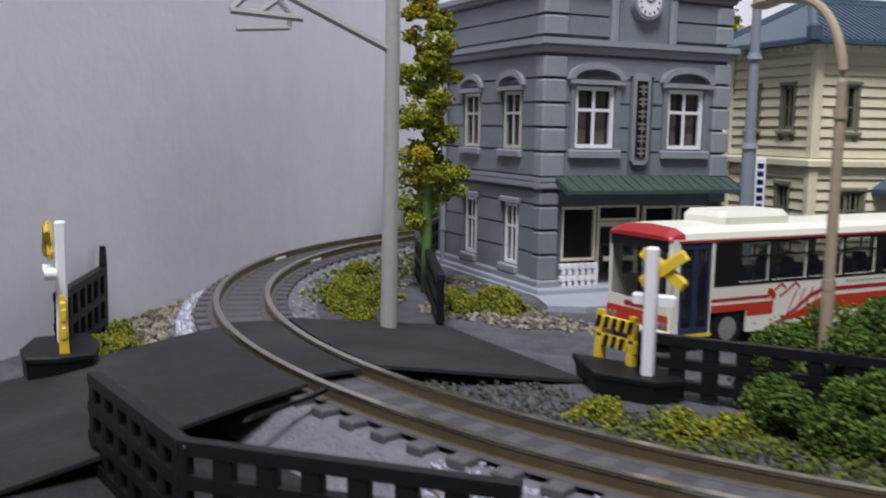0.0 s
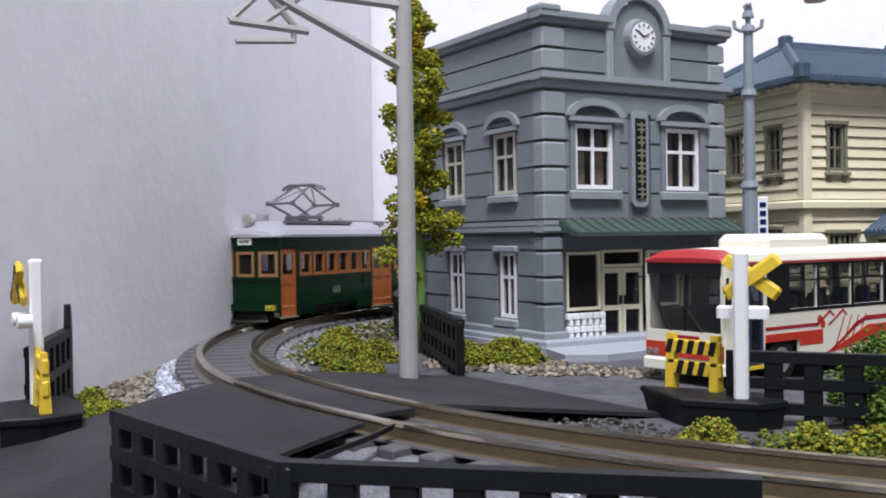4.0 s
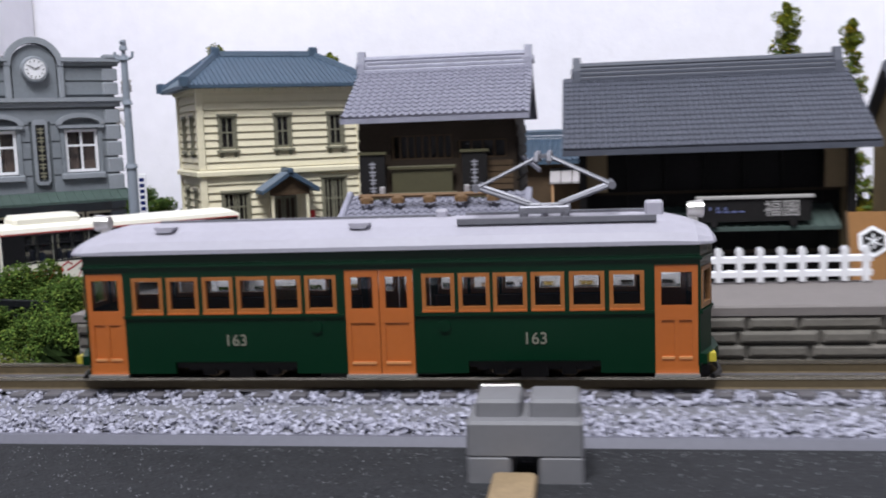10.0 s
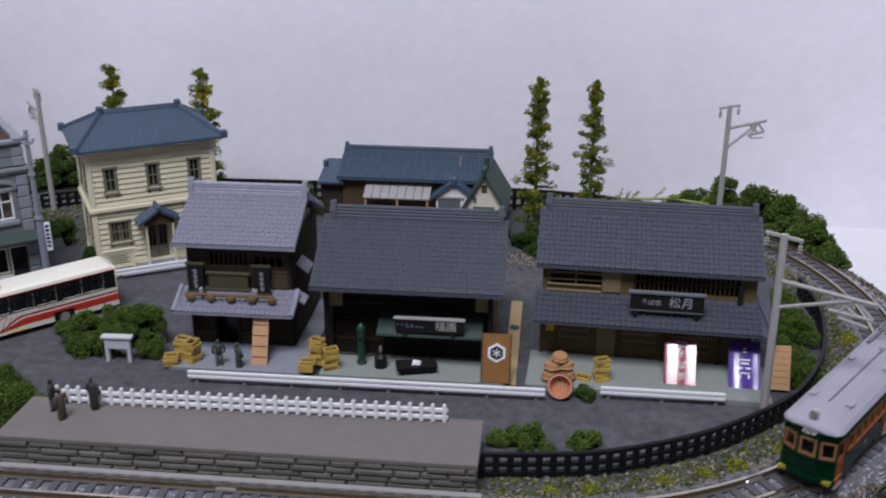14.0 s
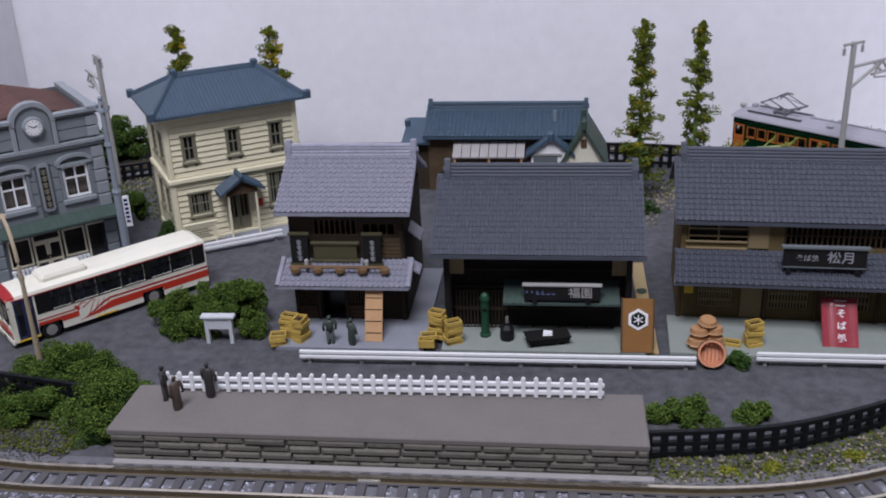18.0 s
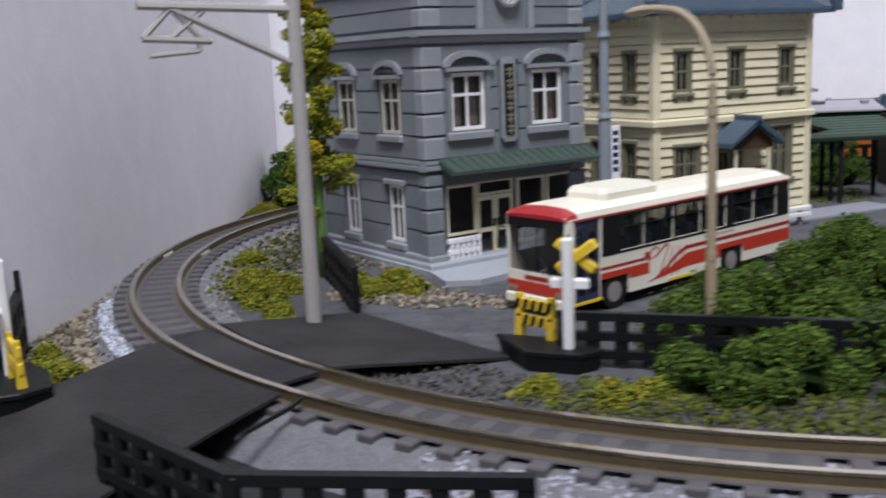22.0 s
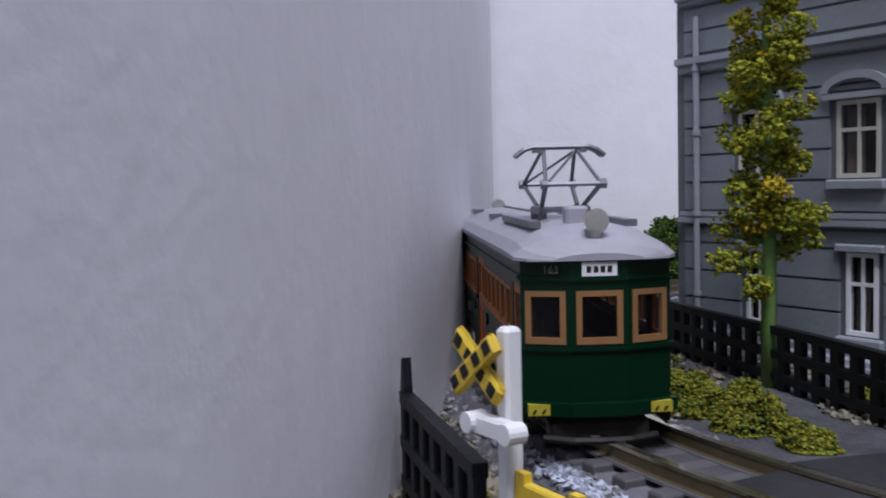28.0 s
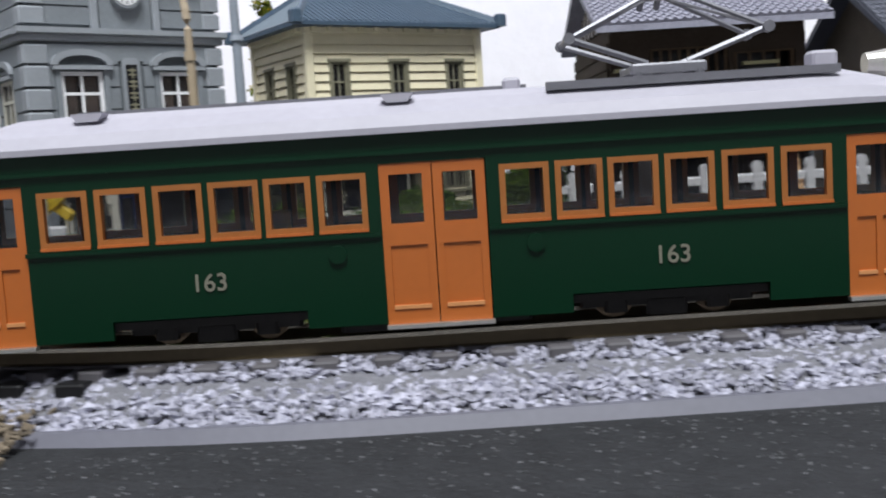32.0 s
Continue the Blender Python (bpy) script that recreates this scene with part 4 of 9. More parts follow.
    for hs, side in ((fw, False), (lw, True)):
        for h in hs:
            if h[1] < 1.0:
                continue
            w, ht = h[2] - h[0], h[3] - h[1]
            m = at(0.03, h[2], h[1], 0, 0, -90) if side else at(h[0], 0.03, h[1])
            win = sash(root, m, w, ht, kh, 0.06, mullion=True, transom=0.5)
            bm = bm_new()
            for a, b in ((-0.08, -0.005), (w + 0.005, w + 0.08)):
                box(bm, a, -0.07, -0.05, b, 0.0, ht)
            cbox(bm, -0.12, -0.10, ht + 0.005, w + 0.12, 0.0, ht + 0.09, 0.02)
            part("window_casing", bm, kh, win)
            bm = bm_new()
            cbox(bm, -0.15, -0.13, -0.12, w + 0.15, 0.0, -0.04, 0.02)
            for a in (-0.06, w - 0.06):
                prism(bm, [(-0.11, -0.12), (-0.03, -0.30), (0.0, -0.30), (0.0, -0.12)], "x", a, a + 0.12)
            part("sill", bm, kh, win)
            if ht < 1.0 or w > 0.7:
                for i in range(1, 5):
                    bm = bm_new()
                    box(bm, w * i / 5 - 0.02, -0.03, 0.06, w * i / 5 + 0.02, 0.0, ht - 0.06)
                    part("window_bar", bm, kh, win)
    # hipped tile roof
    o, ze, zr, a, b = 0.48, 5.80, 6.90, 1.05, 4.55
    E = [(-o, -o, ze), (W + o, -o, ze), (W + o, DEP + o, ze), (-o, DEP + o, ze)]
    R0, R1 = (a, DEP / 2, zr), (b, DEP / 2, zr)
    bm = bm_new()
    v = [bm.verts.new(p) for p in E] + [bm.verts.new(R0), bm.verts.new(R1)] + [bm.verts.new((p[0], p[1], ze - 0.10)) for p in E]
    for f in ((0, 1, 5, 4), (1, 2, 5), (2, 3, 4, 5), (3, 0, 4), (6, 7, 1, 0), (7, 8, 2, 1), (8, 9, 3, 2), (9, 6, 0, 3), (9, 8, 7, 6)):
        bm.faces.new([v[i] for i in f])
    roof = part("roof", bm, M["blue_tile"], root, "blue-grey hipped tile roof")
    bm = bm_new()

    def ribs(p, q, r, s, n):
        """Half-round tile rolls from the eave p-q up to r-s."""
        p, q, r, s = (Vector(k) for k in (p, q, r, s))
        for i in range(n + 1):
            f = i / n
            e = p.lerp(q, f)
            u = (q - p).normalized()
            # meet the hips: straight up the slope from the eave point
            lo, hi = (r - p).dot(u), (s - p).dot(u)
            d = (e - p).dot(u)
            L = (q - p).length
            k = 1.0 if lo <= d <= hi else (d / lo if d < lo else (L - d) / (L - hi))
            mid = ((r - p) - u * lo)
            if k > 0.06:
                tube(bm, [e + Vector((0, 0, 0.015)), e + mid * k * 0.98 + Vector((0, 0, 0.015))], 0.035, 5)
    ribs(E[0], E[1], R0, R1, 40)
    ribs(E[3], E[0], R0, R0, 34)
    ribs(E[1], E[2], R1, R1, 34)
    pieces("tile_roll", bm, M["blue_tile"], roof)
    for p, q in ((E[0], R0), (E[3], R0), (E[1], R1), (E[2], R1), (R0, R1)):
        bm = bm_new()
        tube(bm, [p, q], 0.11, 8)
        tube(bm, [(p[0], p[1], p[2] + 0.1), (q[0], q[1], q[2] + 0.1)], 0.07, 8)
        part("ridge", bm, M["blue_tile"], roof)
    for p in E + [R0, R1]:
        bm = bm_new()
        cbox(bm, p[0] - 0.15, p[1] - 0.15, p[2] - 0.05, p[0] + 0.15, p[1] + 0.15, p[2] + 0.30, 0.05)
        part("ridge_end_tile", bm, M["blue_tile"], roof)
    # porch
    bm = bm_new()
    prism(bm, [(1.75, 2.28), (2.72, 2.92), (3.70, 2.28), (3.70, 2.18), (2.72, 2.78), (1.75, 2.18)], "y", -1.0, 0.0)
    porch = part("porch_roof", bm, M["blue_tile"], root, "small blue-grey gabled porch roof")
    bm = bm_new()
    for k in range(8):
        y = -0.96 + k * 0.13
        tube(bm, [(1.76, y, 2.30), (2.72, y, 2.93), (3.69, y, 2.30)], 0.035, 5)
    pieces("tile_roll", bm, M["blue_tile"], porch)
    bm = bm_new()
    cbox(bm, 2.62, -1.05, 2.86, 2.82, 0.0, 3.02, 0.04)
    part("ridge", bm, M["blue_tile"], porch)
    bm = bm_new()
    prism(bm, [(2.05, 2.32), (2.72, 2.76), (3.40, 2.32), (3.40, 2.12), (2.05, 2.12)], "y", -0.80, -0.72)
    part("porch_gable", bm, M["wood_mid"], porch)
    for x in (2.08, 3.28):
        bm = bm_new()
        cbox(bm, x, -0.80, 0.1, x + 0.10, -0.70, 2.14, 0.02)
        part("porch_post", bm, M["cream_shade"], root)
    for x in (2.27, 2.74):
        bm = bm_new()
        cut_wall(bm, x, x + 0.44, 0.15, 2.05, [(x + 0.07, 0.8, x + 0.20, 1.95), (x + 0.24, 0.8, x + 0.37, 1.95)], front_place(0.10, 0.15))
        part("door", bm, kh, root, "olive-brown panelled front door")
    bm = bm_new()
    cbox(bm, 3.55, -0.06, 1.15, 3.78, 0.0, 1.50, 0.03)
    part("post_box", bm, M["red"], root, "small red wall post box")
    bm = bm_new()
    cbox(bm, 1.9, -1.05, 0.0, 3.6, -0.1, 0.14, 0.03)
    part("porch_step", bm, M["forecourt_grey"], root)
    bm = bm_new()
    box(bm, 0.3, 0.5, 0.05, W - 0.3, 0.55, 5.6)
    box(bm, 0.5, 0.6, 0.05, 0.55, DEP - 0.3, 5.6)
    part("interior_wall", bm, M["interior"], root)
    # lean-to at the side
    bm = bm_new()
    hexa(bm, [(W + 0.05, 0.8, 2.55), (W + 2.3, 0.8, 2.05), (W + 2.3, 3.6, 2.05), (W + 0.05, 3.6, 2.55), (W + 0.05, 0.8, 2.66), (W + 2.3, 0.8, 2.16), (W + 2.3, 3.6, 2.16), (W + 0.05, 3.6, 2.66)])
    part("lean_to_roof", bm, M["wood_black"], root)
    for x, y in ((W + 2.1, 0.95), (W + 2.1, 3.4), (W + 0.15, 0.95)):
        bm = bm_new()
        cbox(bm, x, y, 0.0, x + 0.12, y + 0.12, 2.1, 0.02)
        part("lean_to_post", bm, M["wood_black"], root)
    bm = bm_new()
    cbox(bm, -0.5, -1.3, -0.02, W + 2.4, -0.1, 0.08, 0.03)
    part("kerb_slab", bm, M["forecourt_grey"], root)
    # board on legs in front of the window
    nb = thing("notice_stand", "cream framed notice board on legs before the cream house", "notice board", at(-18.35, 15.95, 0.08, 0, 0, 32.3))
    bm = bm_new()
    cut_wall(bm, 0, 1.35, 0.25, 1.05, [(0.1, 0.34, 1.25, 0.92)], front_place(0, 0.08))
    cbox(bm, -0.08, -0.03, 1.05, 1.43, 0.12, 1.13, 0.02)
    part("frame", bm, M["cream_shade"], nb)
    bm = bm_new()
    box(bm, 0.1, 0.03, 0.34, 1.25, 0.05, 0.92)
    part("panel", bm, M["cream"], nb)
    bm = bm_new()
    for j in range(4):
        box(bm, 0.25, 0.015, 0.45 + j * 0.11, 1.1 - 0.12 * (j % 2), 0.028, 0.49 + j * 0.11)
    pieces("writing_bar", bm, M["khaki"], nb)
    for x in (0.05, 1.22):
        bm = bm_new()
        box(bm, x, 0, 0.0, x + 0.08, 0.08, 0.25)
        part("leg", bm, M["cream_shade"], nb)
    return root


# ---- the three timber shops ----


def lattice(root, x0, x1, y, z0, z1, n, material, rails=2, m=None):
    bm = bm_new()
    for i in range(n + 1):
        x = x0 + (x1 - x0) * i / n
        box(bm, x - 0.025, y, z0, x + 0.025, y + 0.05, z1)
    for j in range(rails + 1):
        z = z0 + (z1 - z0) * j / rails
        box(bm, x0 - 0.02, y + 0.005, z - 0.03, x1 + 0.02, y + 0.045, z + 0.03)
    part("lattice", bm, material, root, "", m)


def planked(root, x0, x1, y, z0, z1, n, material, thick=0.06):
    h = (z1 - z0) / n
    for k in range(n):
        bm = bm_new()
        box(bm, x0, y, z0 + k * h, x1, y + thick, z0 + (k + 1) * h - 0.025)
        part("plank", bm, material, root)


def shop_one():
    root = thing("narrow_shop", "two-storey dark timber shop with weathered pale grey tile roof", "shop", at(-12.44, 9.4, 0, 0, 0, 0.2))
    wd, wm = M["wood_dark"], M["wood_mid"]
    X0, X1, YF, YB = 0.35, 4.30, 0.55, 4.9
    for y0, y1, z0, z1 in ((YF, YB, 0.1, 4.35),):
        for x in (X0, X1 - 0.12):
            bm = bm_new()
            prism(bm, [(y0 + 0.13, z0), (y1, z0), (y1, 4.25), (2.45, 5.75), (y0 + 0.13, 4.5)], "x", x, x + 0.12)
            part("side_wall", bm, wd, root)
        bm = bm_new()
        box(bm, X0 + 0.12, y1 - 0.12, z0, X1 - 0.12, y1, z1)
        part("back_wall", bm, wd, root)
    for k in range(14):
        bm = bm_new()
        box(bm, X1, YF + 0.1, 0.25 + k * 0.28, X1 + 0.05, YB, 0.25 + k * 0.28 + 0.24)
        part("plank", bm, wd, root)
        bm = bm_new()
        box(bm, X0 - 0.05, YF + 0.1, 0.25 + k * 0.28, X0, YB, 0.25 + k * 0.28 + 0.24)
        part("plank", bm, wd, root)
    # gable infill with dark studs
    for xg in (X1, X0 - 0.04):
        bm = bm_new()
        prism(bm, [(0.75, 4.45), (2.45, 5.45), (4.1, 4.45)], "x", xg, xg + 0.04)
        part("gable_plaster", bm, M["curb"], root)
        for y, zt in ((1.0, 4.6), (1.5, 4.95), (2.0, 5.25), (2.45, 5.5), (2.9, 5.25), (3.4, 4.95), (3.9, 4.6)):
            bm = bm_new()
            box(bm, xg - 0.02, y - 0.05, 4.42, xg + 0.06, y + 0.05, zt)
            part("stud", bm, wd, root)
    # upper front
    bm = bm_new()
    cut_wall(bm, X0, X1, 2.2, 4.5, [(1.15, 3.35, 2.75, 3.95), (2.85, 3.35, 4.1, 3.8)], front_place(YF, YF + 0.12))
    part("wall", bm, wd, root)
    lattice(root, 1.2, 2.7, YF + 0.03, 3.35, 3.95, 8, wm, 1)
    lattice(root, 2.9, 4.05, YF + 0.03, 3.35, 3.8, 4, wm, 1)
    planked(root, 3.1, 4.22, YF - 0.06, 2.55, 3.3, 5, wm, 0.05)
    bm = bm_new()
    box(bm, 1.2, YF - 0.22, 2.5, 2.72, YF - 0.16, 3.1)
    bal = part("balcony_panel", bm, M["olive"], root, "olive balcony screen")
    for z in (2.46, 3.12):
        bm = bm_new()
        cbox(bm, 1.1, YF - 0.27, z, 2.82, YF - 0.12, z + 0.08, 0.02)
        part("balcony_rail", bm, M["olive"], bal)
    for x in (0.42, 2.98):
        bm = bm_new()
        box(bm, x, YF - 0.33, 2.45, x + 0.62, YF - 0.27, 3.5)
        s = part("sign_board", bm, M["wood_black"], root, "upright black shop sign with worn white characters", at(0, 0, 0))
        bm = bm_new()
        box(bm, x - 0.05, YF - 0.36, 3.5, x + 0.67, YF - 0.2, 3.57)
        box(bm, x - 0.05, YF - 0.36, 2.38, x + 0.67, YF - 0.2, 2.45)
        part("sign_rail", bm, M["olive"], s)
        bm = bm_new()
        for k in range(4):
            z = 3.25 - k * 0.2
            box(bm, x + 0.22, YF - 0.342, z, x + 0.40, YF - 0.325, z + 0.035)
            box(bm, x + 0.24, YF - 0.342, z - 0.08, x + 0.38, YF - 0.325, z - 0.045)
            box(bm, x + 0.295, YF - 0.341, z - 0.12, x + 0.325, YF - 0.326, z + 0.08)
        pieces("sign_bar", bm, M["sign_white"], s)
    # carved rail of small lanterns on the lower roof
    bm = bm_new()
    tube(bm, [(0.45, -0.22, 2.50), (3.85, -0.22, 2.50)], 0.06, 6)
    carved = part("carved_beam", bm, M["ochre_dark"], root, "ochre carved beam with scrolls")
    for k in range(5):
        bm = bm_new()
        x = 0.65 + k * 0.78
        cbox(bm, x - 0.13, -0.36, 2.32, x + 0.13, -0.14, 2.50, 0.05)
        cyl(bm, (x - 0.16, -0.25, 2.40), (x + 0.16, -0.25, 2.40), 0.08, 8)
        part("scroll", bm, M["ochre_dark"], carved)
    for x in (0.95, 3.05):
        bm = bm_new()
        cbox(bm, x, -0.15, 2.4, x + 0.14, 0.0, 2.72, 0.03)
        part("newel", bm, M["curb"], root)
    # lower front
    bm = bm_new()
    cut_wall(bm, X0, X1, 0.1, 2.2, [(0.45, 0.7, 1.05, 1.7), (1.3, 0.1, 2.1, 1.8), (2.2, 0.75, 3.35, 1.7)], front_place(YF, YF + 0.12))
    part("wall", bm, wd, root)
    lattice(root, 0.5, 1.0, YF + 0.02, 0.7, 1.7, 5, wm, 2)
    lattice(root, 2.25, 3.3, YF + 0.02, 0.75, 1.7, 10, wm, 2)
    planked(root, 2.2, 3.35, YF - 0.05, 0.2, 0.7, 3, wm, 0.05)
    planked(root, 0.42, 1.08, YF - 0.05, 0.2, 0.65, 3, wm, 0.05)
    # added sheet: the unlit room behind the lattices, drawn as near-black colour
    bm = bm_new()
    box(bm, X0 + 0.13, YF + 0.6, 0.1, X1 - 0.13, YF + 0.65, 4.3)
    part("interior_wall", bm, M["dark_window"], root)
    for x in (X0 - 0.02, 1.12, 2.12, X1 - 0.14):
        bm = bm_new()
        cbox(bm, x, YF - 0.1, 0.1, x + 0.14, YF, 2.2, 0.02)
        part("post", bm, wd, root)
    # roofs
    part("main_roof", gable_deck(0, 4.68, (0, 4.40), (2.45, 5.68), (4.95, 4.40)), M["grey_tile"], root, "weathered pale grey tile roof")
    tiles(root, 0.02, 4.66, (0.0, 4.42), (2.40, 5.67), 25, 12, M["grey_tile"])
    tiles(root, 0.02, 4.66, (4.95, 4.42), (2.50, 5.67), 25, 12, M["grey_tile"], False)
    ridge_cap(root, 0.10, 4.58, 2.45, 5.64, M["grey_tile"], 0.16, 0.22)
    bm = bm_new()
    hexa(bm, [(0.05, -0.68, 1.86), (4.62, -0.68, 1.86), (4.62, 0.55, 2.35), (0.05, 0.55, 2.35), (0.05, -0.68, 1.94), (4.62, -0.68, 1.94), (4.62, 0.55, 2.45), (0.05, 0.55, 2.45)])
    part("lower_roof", bm, M["grey_tile"], root)
    tiles(root, 0.05, 4.62, (-0.68, 1.96), (0.53, 2.46), 25, 5, M["grey_tile"])
    for x in (0.02, 4.55):
        bm = bm_new()
        tube(bm, [(x + 0.05, -0.68, 1.98), (x + 0.05, 0.5, 2.52)], 0.09, 8)
        part("verge", bm, M["grey_tile"], root)
    # forecourt
    bm = bm_new()
    cbox(bm, 0.0, -1.58, 0.0, 5.15, 0.55, 0.14, 0.03)
    box(bm, 4.36, 0.56, 0.0, 5.15, 4.9, 0.13)
    part("forecourt", bm, M["forecourt_grey"], root)
    # small lean-to bits at the side
    bm = bm_new()
    hexa(bm, [(4.4, 1.2, 3.25), (4.85, 1.2, 2.9), (4.85, 2.1, 2.9), (4.4, 2.1, 3.25), (4.4, 1.2, 3.33), (4.85, 1.2, 2.98), (4.85, 2.1, 2.98), (4.4, 2.1, 3.33)])
    part("side_hood", bm, M["grey_tile"], root)
    bm = bm_new()
    hexa(bm, [(4.4, 0.2, 2.35), (4.9, 0.2, 2.05), (4.9, 0.9, 2.05), (4.4, 0.9, 2.35), (4.4, 0.2, 2.43), (4.9, 0.2, 2.13), (4.9, 0.9, 2.13), (4.4, 0.9, 2.43)])
    part("side_hood", bm, M["grey_tile"], root)
    # leaning ramp board
    rb = thing("ramp_board", "pale wooden board with dark cleats leaning on a shop front", "board", at(-8.85, 8.1, 0.14, -38))
    bm = bm_new()
    box(bm, -0.30, -0.03, 0, 0.30, 0.03, 1.75)
    part("plank", bm, M["tan_wood"], rb)
    for k in range(4):
        bm = bm_new()
        box(bm, -0.28, -0.045, 0.28 + k * 0.4, 0.28, -0.028, 0.31 + k * 0.4)
        part("cleat", bm, M["wood_mid"], rb)
    rb.matrix_basis = at(-9.05, 8.28, 0.14, -22)
    return root


def shop_two():
    root = thing("open_front_shop", "long dark timber shop with slate tile roof and deep open front", "shop", at(-6.97, 8.09))
    wb, wd = M["wood_black"], M["wood_dark"]
    X0, X1, YF, YB = 0.40, 6.55, 1.15, 5.6
    for x in (X0, X1 - 0.12):
        bm = bm_new()
        prism(bm, [(0.75, 0.1), (YB, 0.1), (YB, 3.45), (3.02, 5.25), (0.75, 3.75)], "x", x, x + 0.12)
        part("side_wall", bm, M["ochre_wall"] if x > 3 else M["board_grey"], root)
        bm = bm_new()
        box(bm, x - 0.03, 0.62, 0.1, x + 0.15, 0.748, 3.72)
        part("corner_post", bm, wb, root)
    for x in (X0 + 0.13, X1 - 0.62):
        bm = bm_new()
        box(bm, x, 0.78, 2.45, x + 0.5, 0.86, 3.45)
        part("plaster_panel", bm, M["ochre_wall"], root)
    bm = bm_new()
    box(bm, X0 + 0.12, YB - 0.12, 0.1, X1 - 0.12, YB, 3.5)
    part("back_wall", bm, wd, root)
    # black sheet across the opening; the deep shade under the eaves is its colour
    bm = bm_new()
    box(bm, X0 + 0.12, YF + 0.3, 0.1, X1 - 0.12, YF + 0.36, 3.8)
    part("open_front_shade", bm, wb, root)
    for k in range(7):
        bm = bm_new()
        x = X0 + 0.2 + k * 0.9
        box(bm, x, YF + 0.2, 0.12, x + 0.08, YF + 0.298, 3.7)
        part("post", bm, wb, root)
    for z in (0.9, 1.7, 2.35):
        bm = bm_new()
        box(bm, X0 + 0.13, YF + 0.16, z, X1 - 0.13, YF + 0.198, z + 0.07)
        part("rail", bm, wd, root)
    lattice(root, 0.7, 2.4, YF + 0.1, 0.2, 1.6, 14, wd, 2)
    # inner green canopy and name board
    bm = bm_new()
    hexa(bm, [(2.35, 0.35, 1.52), (6.2, 0.35, 1.52), (6.2, 1.3, 1.95), (2.35, 1.3, 1.95), (2.35, 0.35, 1.60), (6.2, 0.35, 1.60), (6.2, 1.3, 2.03), (2.35, 1.3, 2.03)])
    can = part("canopy", bm, M["green_awning"], root, "dull green sheet canopy over the shop front")
    for k in range(16):
        x = 2.42 + k * 0.245
        bm = bm_new()
        hexa(bm, [(x, 0.35, 1.60), (x + 0.05, 0.35, 1.60), (x + 0.05, 1.3, 2.03), (x, 1.3, 2.03), (x, 0.35, 1.635), (x + 0.05, 0.35, 1.635), (x + 0.05, 1.3, 2.065), (x, 1.3, 2.065)])
        part("canopy_seam", bm, M["green_awning"], can)
    bm = bm_new()
    cbox(bm, 3.05, 0.32, 1.74, 5.55, 0.42, 2.28, 0.03)
    sg = part("name_board", bm, M["wood_black"], root, "long black shop name board with worn grey characters", at(0, 0, 0))
    bm = bm_new()
    cbox(bm, 3.0, 0.28, 2.26, 5.6, 0.46, 2.33, 0.02)
    part("board_cap", bm, M["concrete_pole"], sg)
    for x in (3.4, 5.15):
        bm = bm_new()
        cyl(bm, (x, 0.30, 1.70), (x, 0.44, 1.70), 0.09, 8)
        part("board_foot", bm, wb, sg)
    writing("福園", 0.40, M["concrete_pole"], sg, at(4.90, 0.312, 2.0), bold=0.002)
    bm = bm_new()
    for k in range(4):
        box(bm, 3.45 + k * 0.17, 0.305, 1.95, 3.57 + k * 0.17, 0.318, 1.99)
        box(bm, 3.12 + k * 0.17, 0.305, 2.01, 3.17 + k * 0.17, 0.318, 2.08)
    pieces("writing_bar", bm, M["box_print_dim"], sg)
    # roof
    part("main_roof", gable_deck(0, 6.97, (0, 3.47), (3.02, 5.22), (6.0, 3.47)), M["slate_tile"], root, "slate grey tile roof")
    tiles(root, 0.02, 6.95, (0.0, 3.50), (2.94, 5.21), 54, 15, M["slate_tile"], False, lift=0.021)
    tiles(root, 0.02, 6.95, (6.0, 3.50), (3.10, 5.21), 54, 15, M["slate_tile"], False, lift=0.021)
    ridge_cap(root, 0.36, 6.70, 3.02, 5.17, M["slate_tile"], 0.22, 0.30)
    bm = bm_new()
    cbox(bm, 0.3, -0.32, 0.0, 7.05, 1.6, 0.20, 0.03)
    part("forecourt", bm, M["forecourt"], root)
    # thresholds, barrier board, furniture
    ob = thing("emblem_board", "leaning ochre board with a white hexagon emblem", "board", at(-0.73, 7.80, 0.2, -16))
    bm = bm_new()
    box(bm, 0, -0.04, 0, 1.03, 0.04, 1.78)
    part("panel", bm, M["ochre"], ob)
    bm = bm_new()
    for x in (-0.02, 1.0):
        box(bm, x, -0.06, 0, x + 0.05, 0.06, 1.8)
    part("edge", bm, M["wood_mid"], ob)
    bm = bm_new()
    hx = lambda r: [(0.53 + r * math.cos(math.pi / 6 + k * math.pi / 3), 1.1 + r * math.sin(math.pi / 6 + k * math.pi / 3)) for k in range(6)]
    loft(bm, [[(x, -0.065, z) for x, z in hx(0.36)], [(x, -0.04, z) for x, z in hx(0.36)]])
    em = part("emblem", bm, M["white_plastic"], ob, "white hexagon plaque")
    bm = bm_new()
    loft(bm, [[(x, -0.08, z) for x, z in hx(0.26)], [(x, -0.064, z) for x, z in hx(0.26)]])
    part("emblem_field", bm, M["wood_black"], em)
    bm = bm_new()
    for k in range(3):
        a = math.radians(60 * k + 30)
        cyl(bm, (0.53 - 0.17 * math.cos(a), -0.085, 1.1 - 0.17 * math.sin(a)), (0.53 + 0.17 * math.cos(a), -0.085, 1.1 + 0.17 * math.sin(a)), 0.022, 4)
    pieces("emblem_line", bm, M["white_plastic"], em)
    alley = thing("alley_strip", "pale ochre board strip with a green disc along the alley", "board", at(0.28, 8.0))
    bm = bm_new()
    cbox(bm, -0.24, 0.0, 0.0, 0.24, 7.2, 0.08, 0.02)
    part("strip", bm, M["ochre_pale"], alley)
    bm = bm_new()
